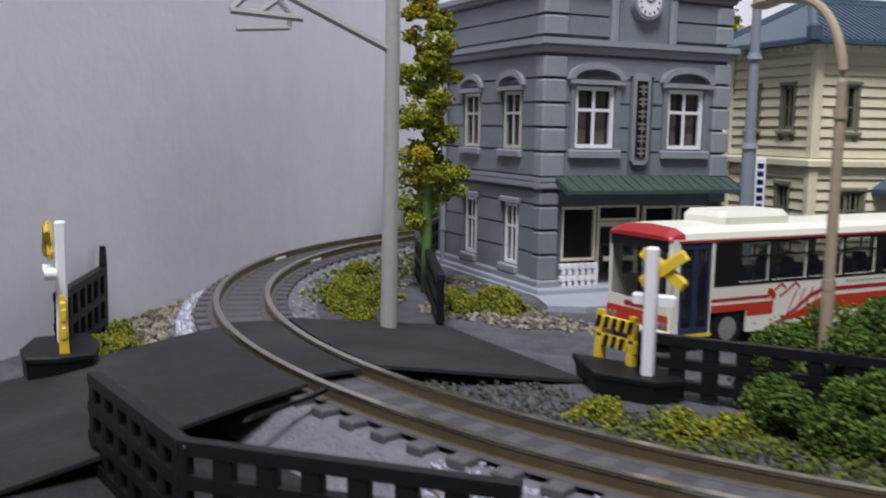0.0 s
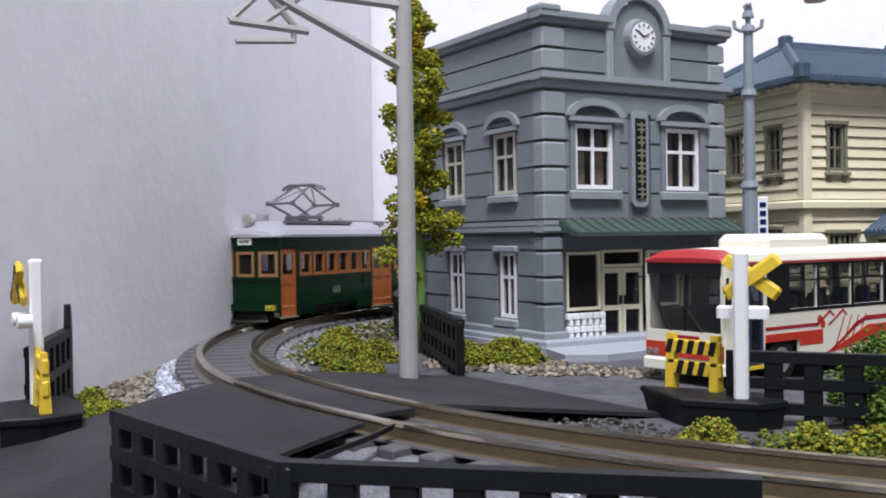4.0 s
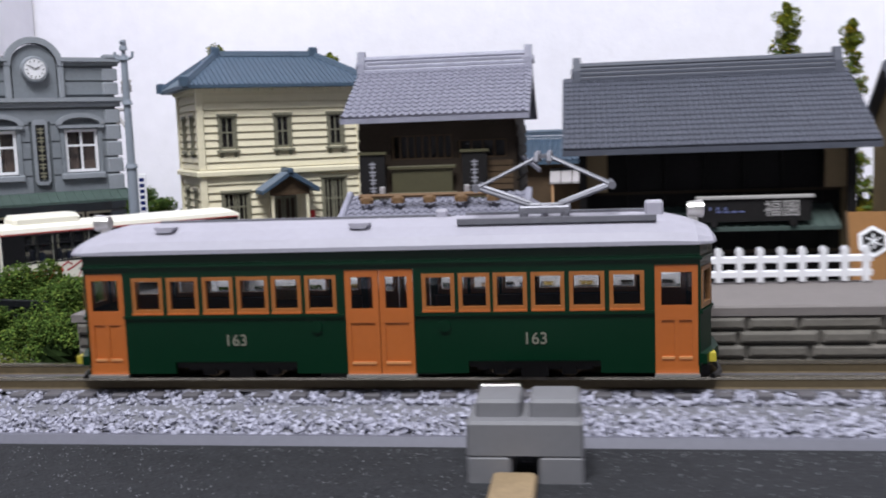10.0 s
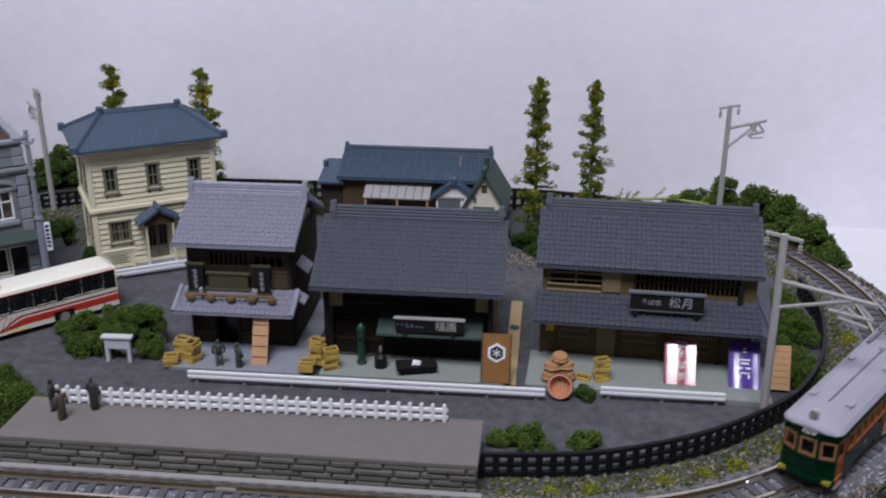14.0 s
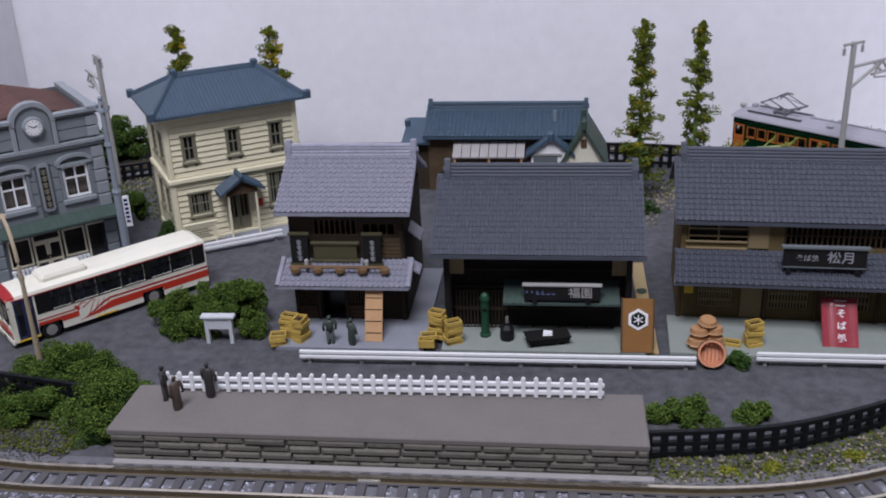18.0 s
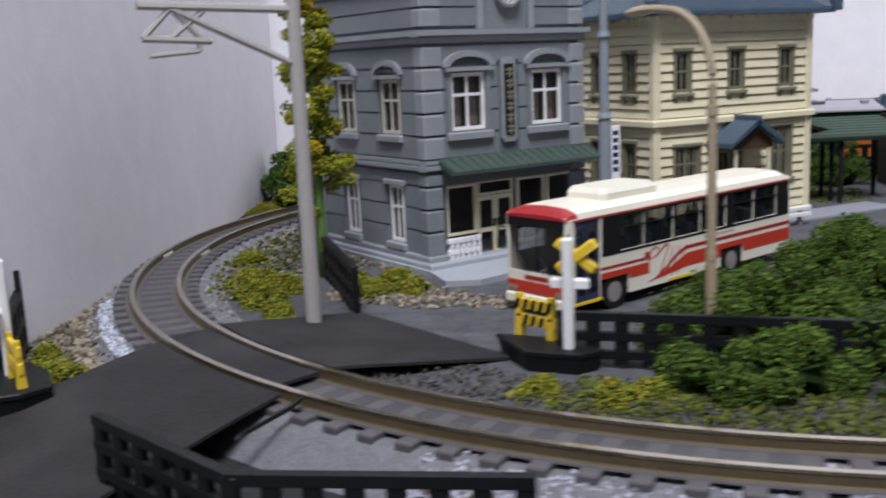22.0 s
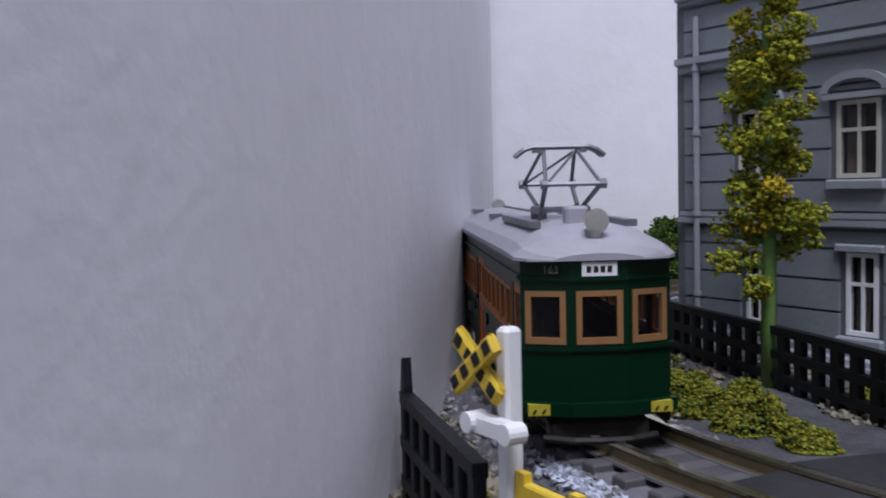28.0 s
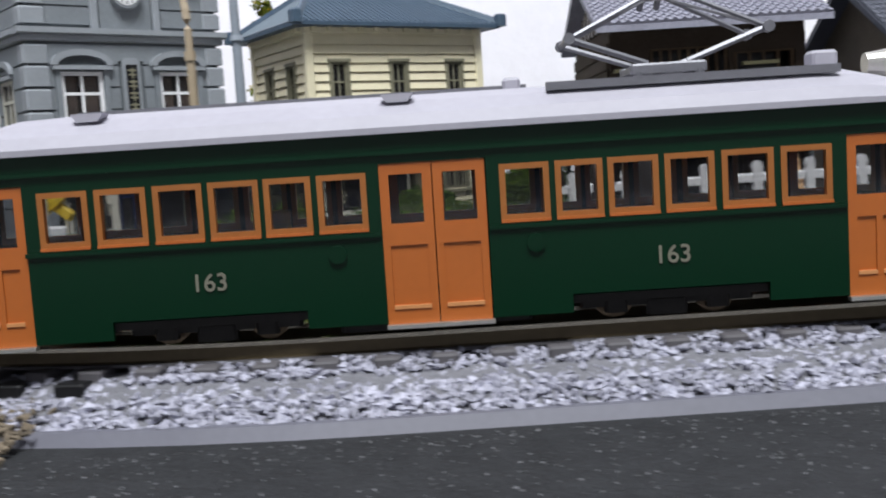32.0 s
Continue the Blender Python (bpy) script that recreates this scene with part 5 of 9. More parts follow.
    cyl(bm, (0.0, 4.6, 0.08), (0.0, 4.6, 0.11), 0.2, 16)
    part("disc", bm, M["green_dark"], alley, "dull green disc")
    return root


def shop_three():
    root = thing("noodle_shop", "brown timber noodle shop with two tiers of slate tile roof", "shop", at(1.06, 10.17, 0, 0, 0, -2.9))
    wm, wd, oc = M["wood_olive"], M["wood_mid"], M["ochre_wall"]
    X0, X1, YF, YB = 0.25, 7.95, 0.35, 4.2
    for x in (X0, X1 - 0.12):
        bm = bm_new()
        prism(bm, [(YF + 0.13, 0.1), (YB, 0.1), (YB, 3.85), (2.2, 5.2), (YF + 0.13, 3.95)], "x", x, x + 0.12)
        part("side_wall", bm, wm, root)
    bm = bm_new()
    box(bm, X0 + 0.12, YB - 0.12, 0.1, X1 - 0.12, YB, 3.9)
    part("back_wall", bm, wm, root)
    bm = bm_new()
    cut_wall(bm, X0, X1, 0.1, 4.0, [(0.45, 2.95, 2.5, 3.75), (3.6, 2.9, 7.4, 3.7), (0.9, 0.55, 2.1, 1.75), (3.25, 0.55, 4.6, 1.75), (5.1, 0.55, 6.6, 1.75)], front_place(YF, YF + 0.12))
    part("wall", bm, M["wood_olive"], root)
    for a, b in ((0.95, 2.05), (3.3, 4.55), (5.15, 6.55)):
        lattice(root, a, b, YF + 0.02, 0.55, 1.75, 12, M["ochre_wall"], 4)
    lattice(root, 0.5, 2.45, YF + 0.03, 2.95, 3.75, 2, oc, 3)
    lattice(root, 3.65, 7.35, YF + 0.03, 2.9, 3.7, 22, wd, 2)
    for x0, x1, z0, z1, mt in ((2.45, 3.10, 2.85, 3.7, oc), (2.35, 3.05, 0.25, 1.85, M["ochre_wall"]), (0.3, 0.8, 0.25, 1.9, M["wood_olive"])):
        bm = bm_new()
        box(bm, x0, YF - 0.07, z0, x1, YF, z1)
        part("panel", bm, mt, root)
    for z in (2.78, 3.02):
        bm = bm_new()
        cbox(bm, 0.4, YF - 0.08, z, 2.42, YF - 0.005, z + 0.06, 0.02)
        part("window_rail", bm, oc, root)
    for x in (X0 - 0.03, 3.1, 4.75, 6.75, X1 - 0.13):
        bm = bm_new()
        cbox(bm, x, YF - 0.12, 0.1, x + 0.14, YF - 0.005, 2.2, 0.02)
        part("post", bm, wd, root)
    bm = bm_new()
    cbox(bm, 7.30, YF - 0.22, 2.45, 7.48, YF - 0.1, 3.5, 0.02)
    part("side_sign", bm, M["wood_black"], root)
    # near-black sheet added for the shade inside the noodle shop
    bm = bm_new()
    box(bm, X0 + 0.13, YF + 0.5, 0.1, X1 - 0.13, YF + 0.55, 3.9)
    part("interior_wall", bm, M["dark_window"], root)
    bm = bm_new()
    cbox(bm, 0.45, YF - 0.18, 1.15, 0.75, YF - 0.08, 1.5, 0.03)
    part("wall_lamp", bm, M["yellow"], root, "small pale yellow wall box")
    part("main_roof", gable_deck(0, 8.15, (0, 3.88), (2.2, 5.42), (4.5, 3.88)), M["slate_tile"], root, "slate grey tile roof")
    tiles(root, 0.02, 8.13, (0.0, 3.91), (2.13, 5.40), 44, 12, M["slate_tile"], False, lift=0.03)
    tiles(root, 0.02, 8.13, (4.5, 3.91), (2.27, 5.40), 44, 12, M["slate_tile"], False, lift=0.03)
    ridge_cap(root, 0.30, 7.85, 2.2, 5.34, M["slate_tile"], 0.18, 0.28)
    bm = bm_new()
    hexa(bm, [(0.0, -1.0, 1.98), (8.5, -1.0, 1.98), (8.1, 0.34, 2.62), (0.1, 0.34, 2.62), (0.0, -1.0, 2.06), (8.5, -1.0, 2.06), (8.1, 0.34, 2.72), (0.1, 0.34, 2.72)])
    part("lower_roof", bm, M["slate_tile"], root)
    tiles(root, 0.05, 8.15, (-1.0, 2.08), (0.32, 2.73), 40, 6, M["slate_tile"])
    bm = bm_new()
    hexa(bm, [(8.1, 0.34, 2.62), (8.5, -1.0, 1.98), (9.0, 3.9, 1.98), (8.1, 3.9, 2.62), (8.1, 0.34, 2.72), (8.5, -1.0, 2.06), (9.0, 3.9, 2.06), (8.1, 3.9, 2.72)])
    part("lower_roof", bm, M["slate_tile"], root)
    bm = bm_new()
    tube(bm, [(8.5, -1.0, 2.10), (8.12, 0.34, 2.78)], 0.10, 8)
    part("verge", bm, M["slate_tile"], root)
    # name board on the lower roof
    bm = bm_new()
    cbox(bm, 3.45, -0.62, 2.55, 6.05, -0.52, 3.30, 0.03)
    sg = part("name_board", bm, M["wood_black"], root, "black shop name board with white brush characters", at(0, 0, 0))
    bm = bm_new()
    cbox(bm, 3.38, -0.68, 3.28, 6.12, -0.48, 3.36, 0.02)
    box(bm, 3.45, -0.65, 2.60, 6.05, -0.622, 2.64)
    part("board_cap", bm, M["grey_dark"], sg)
    for x in (3.65, 5.8):
        bm = bm_new()
        cyl(bm, (x, -0.66, 2.48), (x, -0.46, 2.48), 0.10, 8)
        part("board_foot", bm, M["wood_black"], sg)
    writing("松月", 0.44, M["sign_white"], sg, at(5.25, -0.632, 2.96), bold=0.004)
    writing("そば処", 0.24, M["sign_white"], sg, at(4.2, -0.632, 2.94), bold=0.002)
    bm = bm_new()
    cbox(bm, -0.1, -2.3, 0.0, 8.5, 0.34, 0.20, 0.03)
    part("forecourt", bm, M["forecourt"], root)
    return root


# ---- the house at the back ----


def back_house():
    root = thing("back_house", "low blue-tiled house with a white gabled wing", "house", at(-9.05, 25.1, 0, 0, 0, -0.5))
    bt = M["blue_tile"]
    bm = bm_new()
    box(bm, 0.1, -1.5, 0.0, 7.4, 1.5, 2.72)
    part("wall", bm, M["wood_mid"], root)
    part("main_roof", gable_deck(-0.1, 7.6, (-1.9, 2.78), (0, 3.58), (1.9, 2.78)), bt, root, "blue-grey tile roof")
    tiles(root, -0.08, 7.58, (-1.9, 2.80), (-0.06, 3.57), 38, 8, bt, False, lift=0.018)
    ridge_cap(root, 0.1, 7.5, 0, 3.52, bt, 0.13, 0.16)
    bm = bm_new()
    hexa(bm, [(-1.15, -1.75, 2.35), (0.2, -1.75, 2.35), (0.2, 0.8, 2.85), (-1.15, 0.8, 2.85), (-1.15, -1.75, 2.45), (0.2, -1.75, 2.45), (0.2, 0.8, 2.95), (-1.15, 0.8, 2.95)])
    part("side_roof", bm, bt, root)
    bm = bm_new()
    box(bm, -1.0, -1.4, 0, 0.09, 0.7, 2.4)
    part("wall", bm, M["wood_dark"], root)
    bm = bm_new()
    cbox(bm, -1.2, -0.15, 2.75, -0.95, 0.15, 3.1, 0.05)
    part("ridge_end_tile", bm, bt, root)
    for k in range(8):
        bm = bm_new()
        x = 1.35 + k * 0.42
        hexa(bm, [(x, -2.55, 1.95), (x + 0.39, -2.55, 1.95), (x + 0.39, -1.52, 2.40), (x, -1.52, 2.40), (x, -2.55, 2.02), (x + 0.39, -2.55, 2.02), (x + 0.39, -1.52, 2.48), (x, -1.52, 2.48)])
        part("glazed_roof_panel", bm, M["curb"], root, "")
    for x in (1.4, 3.0, 4.5):
        bm = bm_new()
        cbox(bm, x, -2.5, 0, x + 0.1, -2.4, 1.97, 0.02)
        part("post", bm, M["tan_wood"], root)
    # small middle gable and tall end wing
    bm = bm_new()
    prism(bm, [(5.0, 2.2), (5.9, 2.82), (6.7, 2.2), (6.7, 0), (5.0, 0)], "y", -2.45, -1.4)
    part("gable_wing", bm, M["white_plastic"], root, "white plastered small gable")
    bm = bm_new()
    prism(bm, [(4.75, 2.12), (5.9, 3.02), (7.0, 2.15), (7.0, 2.02), (5.9, 2.86), (4.75, 1.98)], "y", -2.62, -0.6)
    part("gable_roof", bm, bt, root)
    bm = bm_new()
    cbox(bm, 5.75, -2.7, 2.85, 6.05, -2.4, 3.2, 0.06)
    part("ridge_end_tile", bm, bt, root)
    bm = bm_new()
    box(bm, 5.1, -2.49, 1.3, 6.2, -2.455, 2.05)
    part("shutter", bm, M["grey_dark"], root)
    bm = bm_new()
    box(bm, 5.0, -2.52, 2.08, 6.4, -2.455, 2.17)
    part("lintel", bm, M["curb"], root)
    bm = bm_new()
    cyl(bm, (6.05, -0.9, 2.9), (6.05, -0.9, 3.75), 0.07, 8)
    part("chimney_pipe", bm, M["blue_pole"], root, "thin grey chimney pipe")
    bm = bm_new()
    prism(bm, [(6.45, 1.75), (7.38, 3.28), (8.3, 1.75), (8.3, 0), (6.45, 0)], "y", -2.5, 1.0)
    part("end_wing", bm, M["cream_pale"], root, "cream plastered gable wing")
    bm = bm_new()
    prism(bm, [(6.2, 1.55), (7.38, 3.48), (8.55, 1.55), (8.55, 1.38), (7.38, 3.29), (6.2, 1.38)], "y", -2.72, 1.2)
    part("wing_roof", bm, M["green_dark"], root, "steep dull green roof")
    for y in (-2.8, -1.4):
        bm = bm_new()
        cbox(bm, 7.26, y, 3.36, 7.50, y + 0.22, 3.78 + (0.15 if y > -2 else 0), 0.05)
        part("ridge_end_tile", bm, M["green_dark"], root)
    bm = bm_new()
    cbox(bm, 7.29, -2.72, 3.40, 7.47, 1.2, 3.56, 0.04)
    part("ridge", bm, M["green_dark"], root)
    bm = bm_new()
    box(bm, 7.25, -2.53, 2.45, 7.52, -2.505, 2.85)
    part("vent", bm, M["wood_mid"], root)
    bm = bm_new()
    prism(bm, [(-2.5, 1.72), (-2.95, 1.45), (-2.95, 1.36), (-2.5, 1.55)], "x", 6.85, 7.9)
    part("window_awning", bm, M["green_dark"], root, "dark green window awning")
    bm = bm_new()
    box(bm, 6.95, -2.53, 0.8, 7.8, -2.505, 1.5)
    part("window", bm, M["dark_window"], root)
    bm = bm_new()
    cbox(bm, 6.3, -3.0, 0.0, 8.6, -2.52, 0.35, 0.03)
    part("base_wall", bm, M["curb"], root)
    return root


# ---- the tram ----


def build_tram():
    root = thing("tram", "dark green and orange model tram with grey roof and diamond pantograph", "tram")
    gr, og = M["tram_green"], M["tram_orange"]
    H, Wd, B0, TOP = 4.72, 0.83, 0.52, 2.34
    right = [(0.65, 1.09), (1.18, 1.60), (1.68, 2.13), (2.22, 2.66), (2.76, 3.22), (3.32, 3.77)]
    wins = [(-b, -a) for a, b in reversed(right)] + right
    doors = [(-4.53, -3.93, 1), (-0.51, 0.51, 2), (3.93, 4.53, 1)]
    body_bm = bm_new()
    box(body_bm, -H + 0.2, -Wd + 0.06, 0.60, H - 0.2, Wd - 0.06, 0.68)
    body = part("body", body_bm, M["tram_under"], root, "dark green car body")
    for sgn in (-1, 1):
        y0, y1 = (-Wd, -Wd + 0.05) if sgn < 0 else (Wd - 0.05, Wd)
        holes = [(a, 1.45, b, 1.97) for a, b in wins] + [(a, B0 - 0.1, b, 2.06) for a, b, _ in doors] + [(-3.17, B0 - 0.1, -1.28, 0.70), (1.28, B0 - 0.1, 3.17, 0.70)]
        bm = bm_new()
        cut_wall(bm, -H + 0.17, H - 0.17, B0, TOP, holes, front_place(y0, y1))
        side = part("side_wall", bm, gr, body)
        out = -1 if sgn < 0 else 1
        for a, b in ((-3.94, -0.52), (0.52, 3.92)):
            bm = bm_new()
            box(bm, a, min(sgn * Wd, sgn * (Wd + 0.03)), 1.37, b, max(sgn * Wd, sgn * (Wd + 0.03)), 1.415)
            part("waist_rail", bm, gr, body)
        bm = bm_new()
        box(bm, -H + 0.17, min(sgn * Wd, sgn * (Wd + 0.035)), 2.14, H - 0.17, max(sgn * Wd, sgn * (Wd + 0.035)), 2.18)
        part("drip_rail", bm, gr, body)
        yf = lambda d0, d1: (min(sgn * (Wd + d0), sgn * (Wd + d1)), max(sgn * (Wd + d0), sgn * (Wd + d1)))
        for a, b in wins:
            f0, f1 = yf(-0.055, 0.012)
            bm = bm_new()
            cut_wall(bm, a - 0.016, b + 0.016, 1.425, 1.985, [(a + 0.04, 1.50, b - 0.04, 1.93)], front_place(f0, f1))
            wf = part("window", bm, M["tram_frame"], body, "orange-framed side window")
            # sill's caught light is put into its colour, brighter than the frame
            g0, g1 = yf(0.0, 0.034)
            bm = bm_new()
            box(bm, a - 0.016, g0, 1.425, b + 0.016, g1, 1.452)
            part("sill", bm, og, wf)
            f0, f1 = yf(-0.04, -0.03)
            bm = bm_new()
            box(bm, a + 0.05, f0, 1.50, b - 0.05, f1, 1.93)
            part("pane", bm, M["tram_pane"], wf).visible_shadow = False
        for a, b, n in doors:
            step = (b - a) / n
            for k in range(n):
                c, d = a + k * step, a + (k + 1) * step - (0.012 if n == 2 else 0)
                f0, f1 = yf(-0.05, -0.012)
                bm = bm_new()
                panels = [(c + 0.07, 0.66, d - 0.07, 1.27)] if n == 2 else [(c + 0.09, 0.72, (c + d) / 2 - 0.03, 1.27), ((c + d) / 2 + 0.03, 0.72, d - 0.09, 1.27)]
                cut_wall(bm, c, d, B0 - 0.01, 2.055, [(c + 0.09, 1.48, d - 0.09, 1.95)] + panels, front_place(f0, f1))
                for p in panels:
                    g0, g1 = yf(-0.05, -0.03)
                    box(bm, p[0], g0, p[1], p[2], g1, p[3])
                dr = part("door", bm, og, body, "orange panelled door leaf")
                bm = bm_new()
                g0, g1 = yf(-0.035, -0.028)
                box(bm, c + 0.09, g0, 1.48, d - 0.09, g1, 1.95)
                part("pane", bm, M["tram_pane"], dr).visible_shadow = False
                # highlight on each panel's lower ledge, painted as a lighter orange strip
                bm = bm_new()
                g0, g1 = yf(-0.03, 0.0)
                for p in panels:
                    box(bm, p[0], g0, p[1] - 0.005, p[2], g1, p[1] + 0.03)
                part("kick_strip", bm, M["tram_kick"], dr)
            bm = bm_new()
            g0, g1 = yf(-0.04, 0.05)
            box(bm, a - 0.01, g0, B0 - 0.05, b + 0.01, g1, B0 - 0.012)
            part("door_step", bm, M["bright_metal"], body)
        for x in (-2.2, 2.25):
            writing("163", 0.24, M["number_gold"], body, at(x, sgn * (Wd + 0.008), 1.02, 0, 0, 0 if sgn < 0 else 180), "fleet_number", 0.002)
        for x in (-0.95, 0.95):
            bm = bm_new()
            cyl(bm, (x, sgn * Wd, 1.22), (x, sgn * (Wd + 0.03), 1.22), 0.09, 10)
            part("filler_cap", bm, gr, body)
    # ends: a flat middle and two canted sides
    for e in (1, -1):
        for p, q in (((H + 0.04, -0.31), (H + 0.04, 0.31)), ((H + 0.04, 0.31), (H - 0.17, Wd)), ((H - 0.17, -Wd), (H + 0.04, -0.31))):
            d = Vector((q[0] - p[0], q[1] - p[1]))
            w, a = d.length, math.degrees(math.atan2(d.y, d.x))
            m = at(0, 0, 0, 0, 0, 0 if e > 0 else 180) @ at(p[0], p[1], 0, 0, 0, a)
            bm = bm_new()
            framed(bm, (0, 0.62, w, TOP), (0.06, 1.44, w - 0.06, 2.0), 0, 0.05)
            end = part("end_panel", bm, gr, body, "", m)
            bm = bm_new()
            framed(bm, (0.055, 1.43, w - 0.055, 2.01), (0.12, 1.50, w - 0.12, 1.95), -0.015, 0.05)
            fr = part("end_window", bm, M["tram_end_frame"], end, "orange-framed end window")
            bm = bm_new()
            box(bm, 0.12, 0.02, 1.50, w - 0.12, 0.03, 1.95)
            pn = part("pane", bm, M["tram_pane"], end)
            pn.visible_shadow = False
            bm = bm_new()
            box(bm, -0.01, -0.035, 1.36, w + 0.01, 0.0, 1.41)
            box(bm, -0.01, -0.03, 2.12, w + 0.01, 0.0, 2.16)
            part("end_moulding", bm, gr, end)
            bm = bm_new()
            box(bm, -0.02, -0.10, 0.66, w + 0.02, 0.0, 0.80)
            part("bumper", bm, gr, end)
        m = at(0, 0, 0, 0, 0, 0 if e > 0 else 180)
        bm = bm_new()
        box(bm, H + 0.04, -0.19, 2.17, H + 0.07, 0.19, 2.32)
        pl = part("route_plate", bm, M["white_plastic"], body, "white destination plate", m)
        bm = bm_new()
        for k in range(4):
            box(bm, H + 0.068, -0.14 + k * 0.075, 2.21, H + 0.075, -0.09 + k * 0.075, 2.28)
        pieces("writing_bar", bm, M["tram_under"], pl)
        writing("163", 0.12, M["number_gold"], body, m @ at(H + 0.0, -0.52, 2.24, 0, 0, 68), "fleet_number", 0.001)
        for y in (-0.62, 0.62):
            bm = bm_new()
            box(bm, H - 0.05, y - 0.17, 0.67, H + 0.05, y + 0.17, 0.79)
            hz = part("hazard_plate", bm, M["hazard"], body, "yellow plate with green chevrons", m)
            bm = bm_new()
            for k in range(3):
                yy = y - 0.1 + k * 0.1
                hexa(bm, [(H + 0.04, yy - 0.03, 0.69), (H + 0.057, yy - 0.03, 0.69), (H + 0.057, yy, 0.735), (H + 0.04, yy, 0.735), (H + 0.04, yy - 0.005, 0.69), (H + 0.057, yy - 0.005, 0.69), (H + 0.057, yy + 0.025, 0.735), (H + 0.04, yy + 0.025, 0.735)])
            part("chevron", bm, gr, hz)
        bm = bm_new()
        cbox(bm, H - 0.35, -0.55, 0.42, H + 0.0, 0.55, 0.60, 0.04)
        tube(bm, [(H + 0.02, -0.62, 0.42), (H + 0.16, -0.3, 0.41), (H + 0.18, 0, 0.41), (H + 0.16, 0.3, 0.41), (H + 0.02, 0.62, 0.42)], 0.04, 6)
        part("lifeguard", bm, M["tram_under"], body, "", m)
        bm = bm_new()
        cyl(bm, (H - 0.26, 0, 2.76), (H - 0.04, 0, 2.76), 0.105, 16, 0.135)
        cbox(bm, H - 0.25, -0.05, 2.52, H - 0.10, 0.05, 2.68, 0.02)
        hl = part("headlamp", bm, M["bright_metal"], root, "round silver roof headlamp", m)
        bm = bm_new()
        cyl(bm, (H - 0.05, 0, 2.76), (H - 0.02, 0, 2.76), 0.105, 16)
        part("lens", bm, M["bright_metal"], hl)
    # roof
    prof = [(-0.90, 2.34), (-0.90, 2.40), (-0.80, 2.52), (-0.55, 2.65), (-0.25, 2.72), (0.0, 2.74), (0.25, 2.72), (0.55, 2.65), (0.80, 2.52), (0.90, 2.40), (0.90, 2.34)]
    bm = bm_new()
    rings = []
    for x, k, hk in ((-H - 0.10, 0.55, 0.20), (-H - 0.02, 0.86, 0.45), (-H + 0.2, 1.0, 0.72), (-H + 0.6, 1.0, 0.96), (-H + 1.0, 1.0, 1.0), (H - 1.0, 1.0, 1.0), (H - 0.6, 1.0, 0.96), (H - 0.2, 1.0, 0.72), (H + 0.02, 0.86, 0.45), (H + 0.10, 0.55, 0.20)):
        rings.append([(x, y * k, 2.34 + (z - 2.34) * hk) for y, z in prof])
    loft(bm, rings)
    roof = part("roof", bm, M["tram_grey"], root, "matt grey curved roof", smooth=False)
    bm = bm_new()
    box(bm, 1.15, -0.62, 2.66, 3.98, -0.50, 2.74)
    part("running_board", bm, M["steel"], roof)
    bm = bm_new()
    box(bm, 1.15, 0.50, 2.66, 3.98, 0.62, 2.74)
    part("running_board", bm, M["steel"], roof)
    bm = bm_new()
    box(bm, -3.6, -0.05, 2.73, 1.0, 0.0, 2.77)
    part("cable_run", bm, M["steel"], roof)
    for x, y in ((-3.3, -0.55), (-0.30, -0.55), (-3.3, 0.55), (-0.30, 0.55)):
        bm = bm_new()
        prism(bm, [(x - 0.16, 2.72), (x - 0.10, 2.64), (x + 0.10, 2.64), (x + 0.16, 2.72)], "y", y - 0.1, y + 0.1)
        part("vent", bm, M["tram_grey"], roof)
    for x, y, s in ((3.98, -0.1, 0.13), (0.85, 0.0, 0.09)):
        bm = bm_new()
        cbox(bm, x - s, y - s, 2.70, x + s, y + s, 2.70 + s * 1.6, 0.03)
        part("roof_box", bm, M["tram_grey"], roof)
    # pantograph
    bm = bm_new()
    for y in (-0.28, 0.28):
        cbox(bm, 2.02, y - 0.05, 2.78, 2.78, y + 0.05, 2.88, 0.02)
    for x in (2.08, 2.40, 2.72):
        box(bm, x - 0.05, -0.28, 2.80, x + 0.05, 0.28, 2.86)
    for x in (2.1, 2.7):
        for y in (-0.28, 0.28):
            cyl(bm, (x, y, 2.70), (x, y, 2.80), 0.06, 8)
    pan = part("pantograph", bm, M["steel"], root, "grey diamond pantograph raised")
    for y in (-0.27, 0.27):
        for sx in (-1, 1):
            bm = bm_new()
            tube(bm, [(2.40 + sx * 0.20, y, 2.88), (2.40 + sx * 0.98, y * 1.25, 3.16)], 0.032, 6)
            part("lower_arm", bm, M["steel"], pan)
            bm = bm_new()
            tube(bm, [(2.40 + sx * 0.98, y * 1.25, 3.16), (2.40 + sx * 0.06, y * 0.8, 3.60)], 0.026, 6)
            part("upper_arm", bm, M["steel"], pan)
    for sx in (-1, 1):
        bm = bm_new()
        tube(bm, [(2.40 + sx * 0.98, -0.38, 3.16), (2.40 + sx * 0.98, 0.38, 3.16)], 0.035, 6)
        for y in (-0.36, 0.36):
            cyl(bm, (2.40 + sx * 0.98, y - 0.04, 3.16), (2.40 + sx * 0.98, y + 0.04, 3.16), 0.06, 8)
        tube(bm, [(2.40 + sx * 0.98, -0.33, 3.16), (2.40 + sx * 0.06, 0.2, 3.58)], 0.018, 5)
        part("elbow_bar", bm, M["steel"], pan)
    bm = bm_new()
    for dx in (-0.09, 0.09):
        tube(bm, [(2.40 + dx, -0.58, 3.52), (2.40 + dx, -0.48, 3.60), (2.40 + dx, -0.36, 3.64), (2.40 + dx, 0.36, 3.64), (2.40 + dx, 0.48, 3.60), (2.40 + dx, 0.58, 3.52)], 0.035, 6)
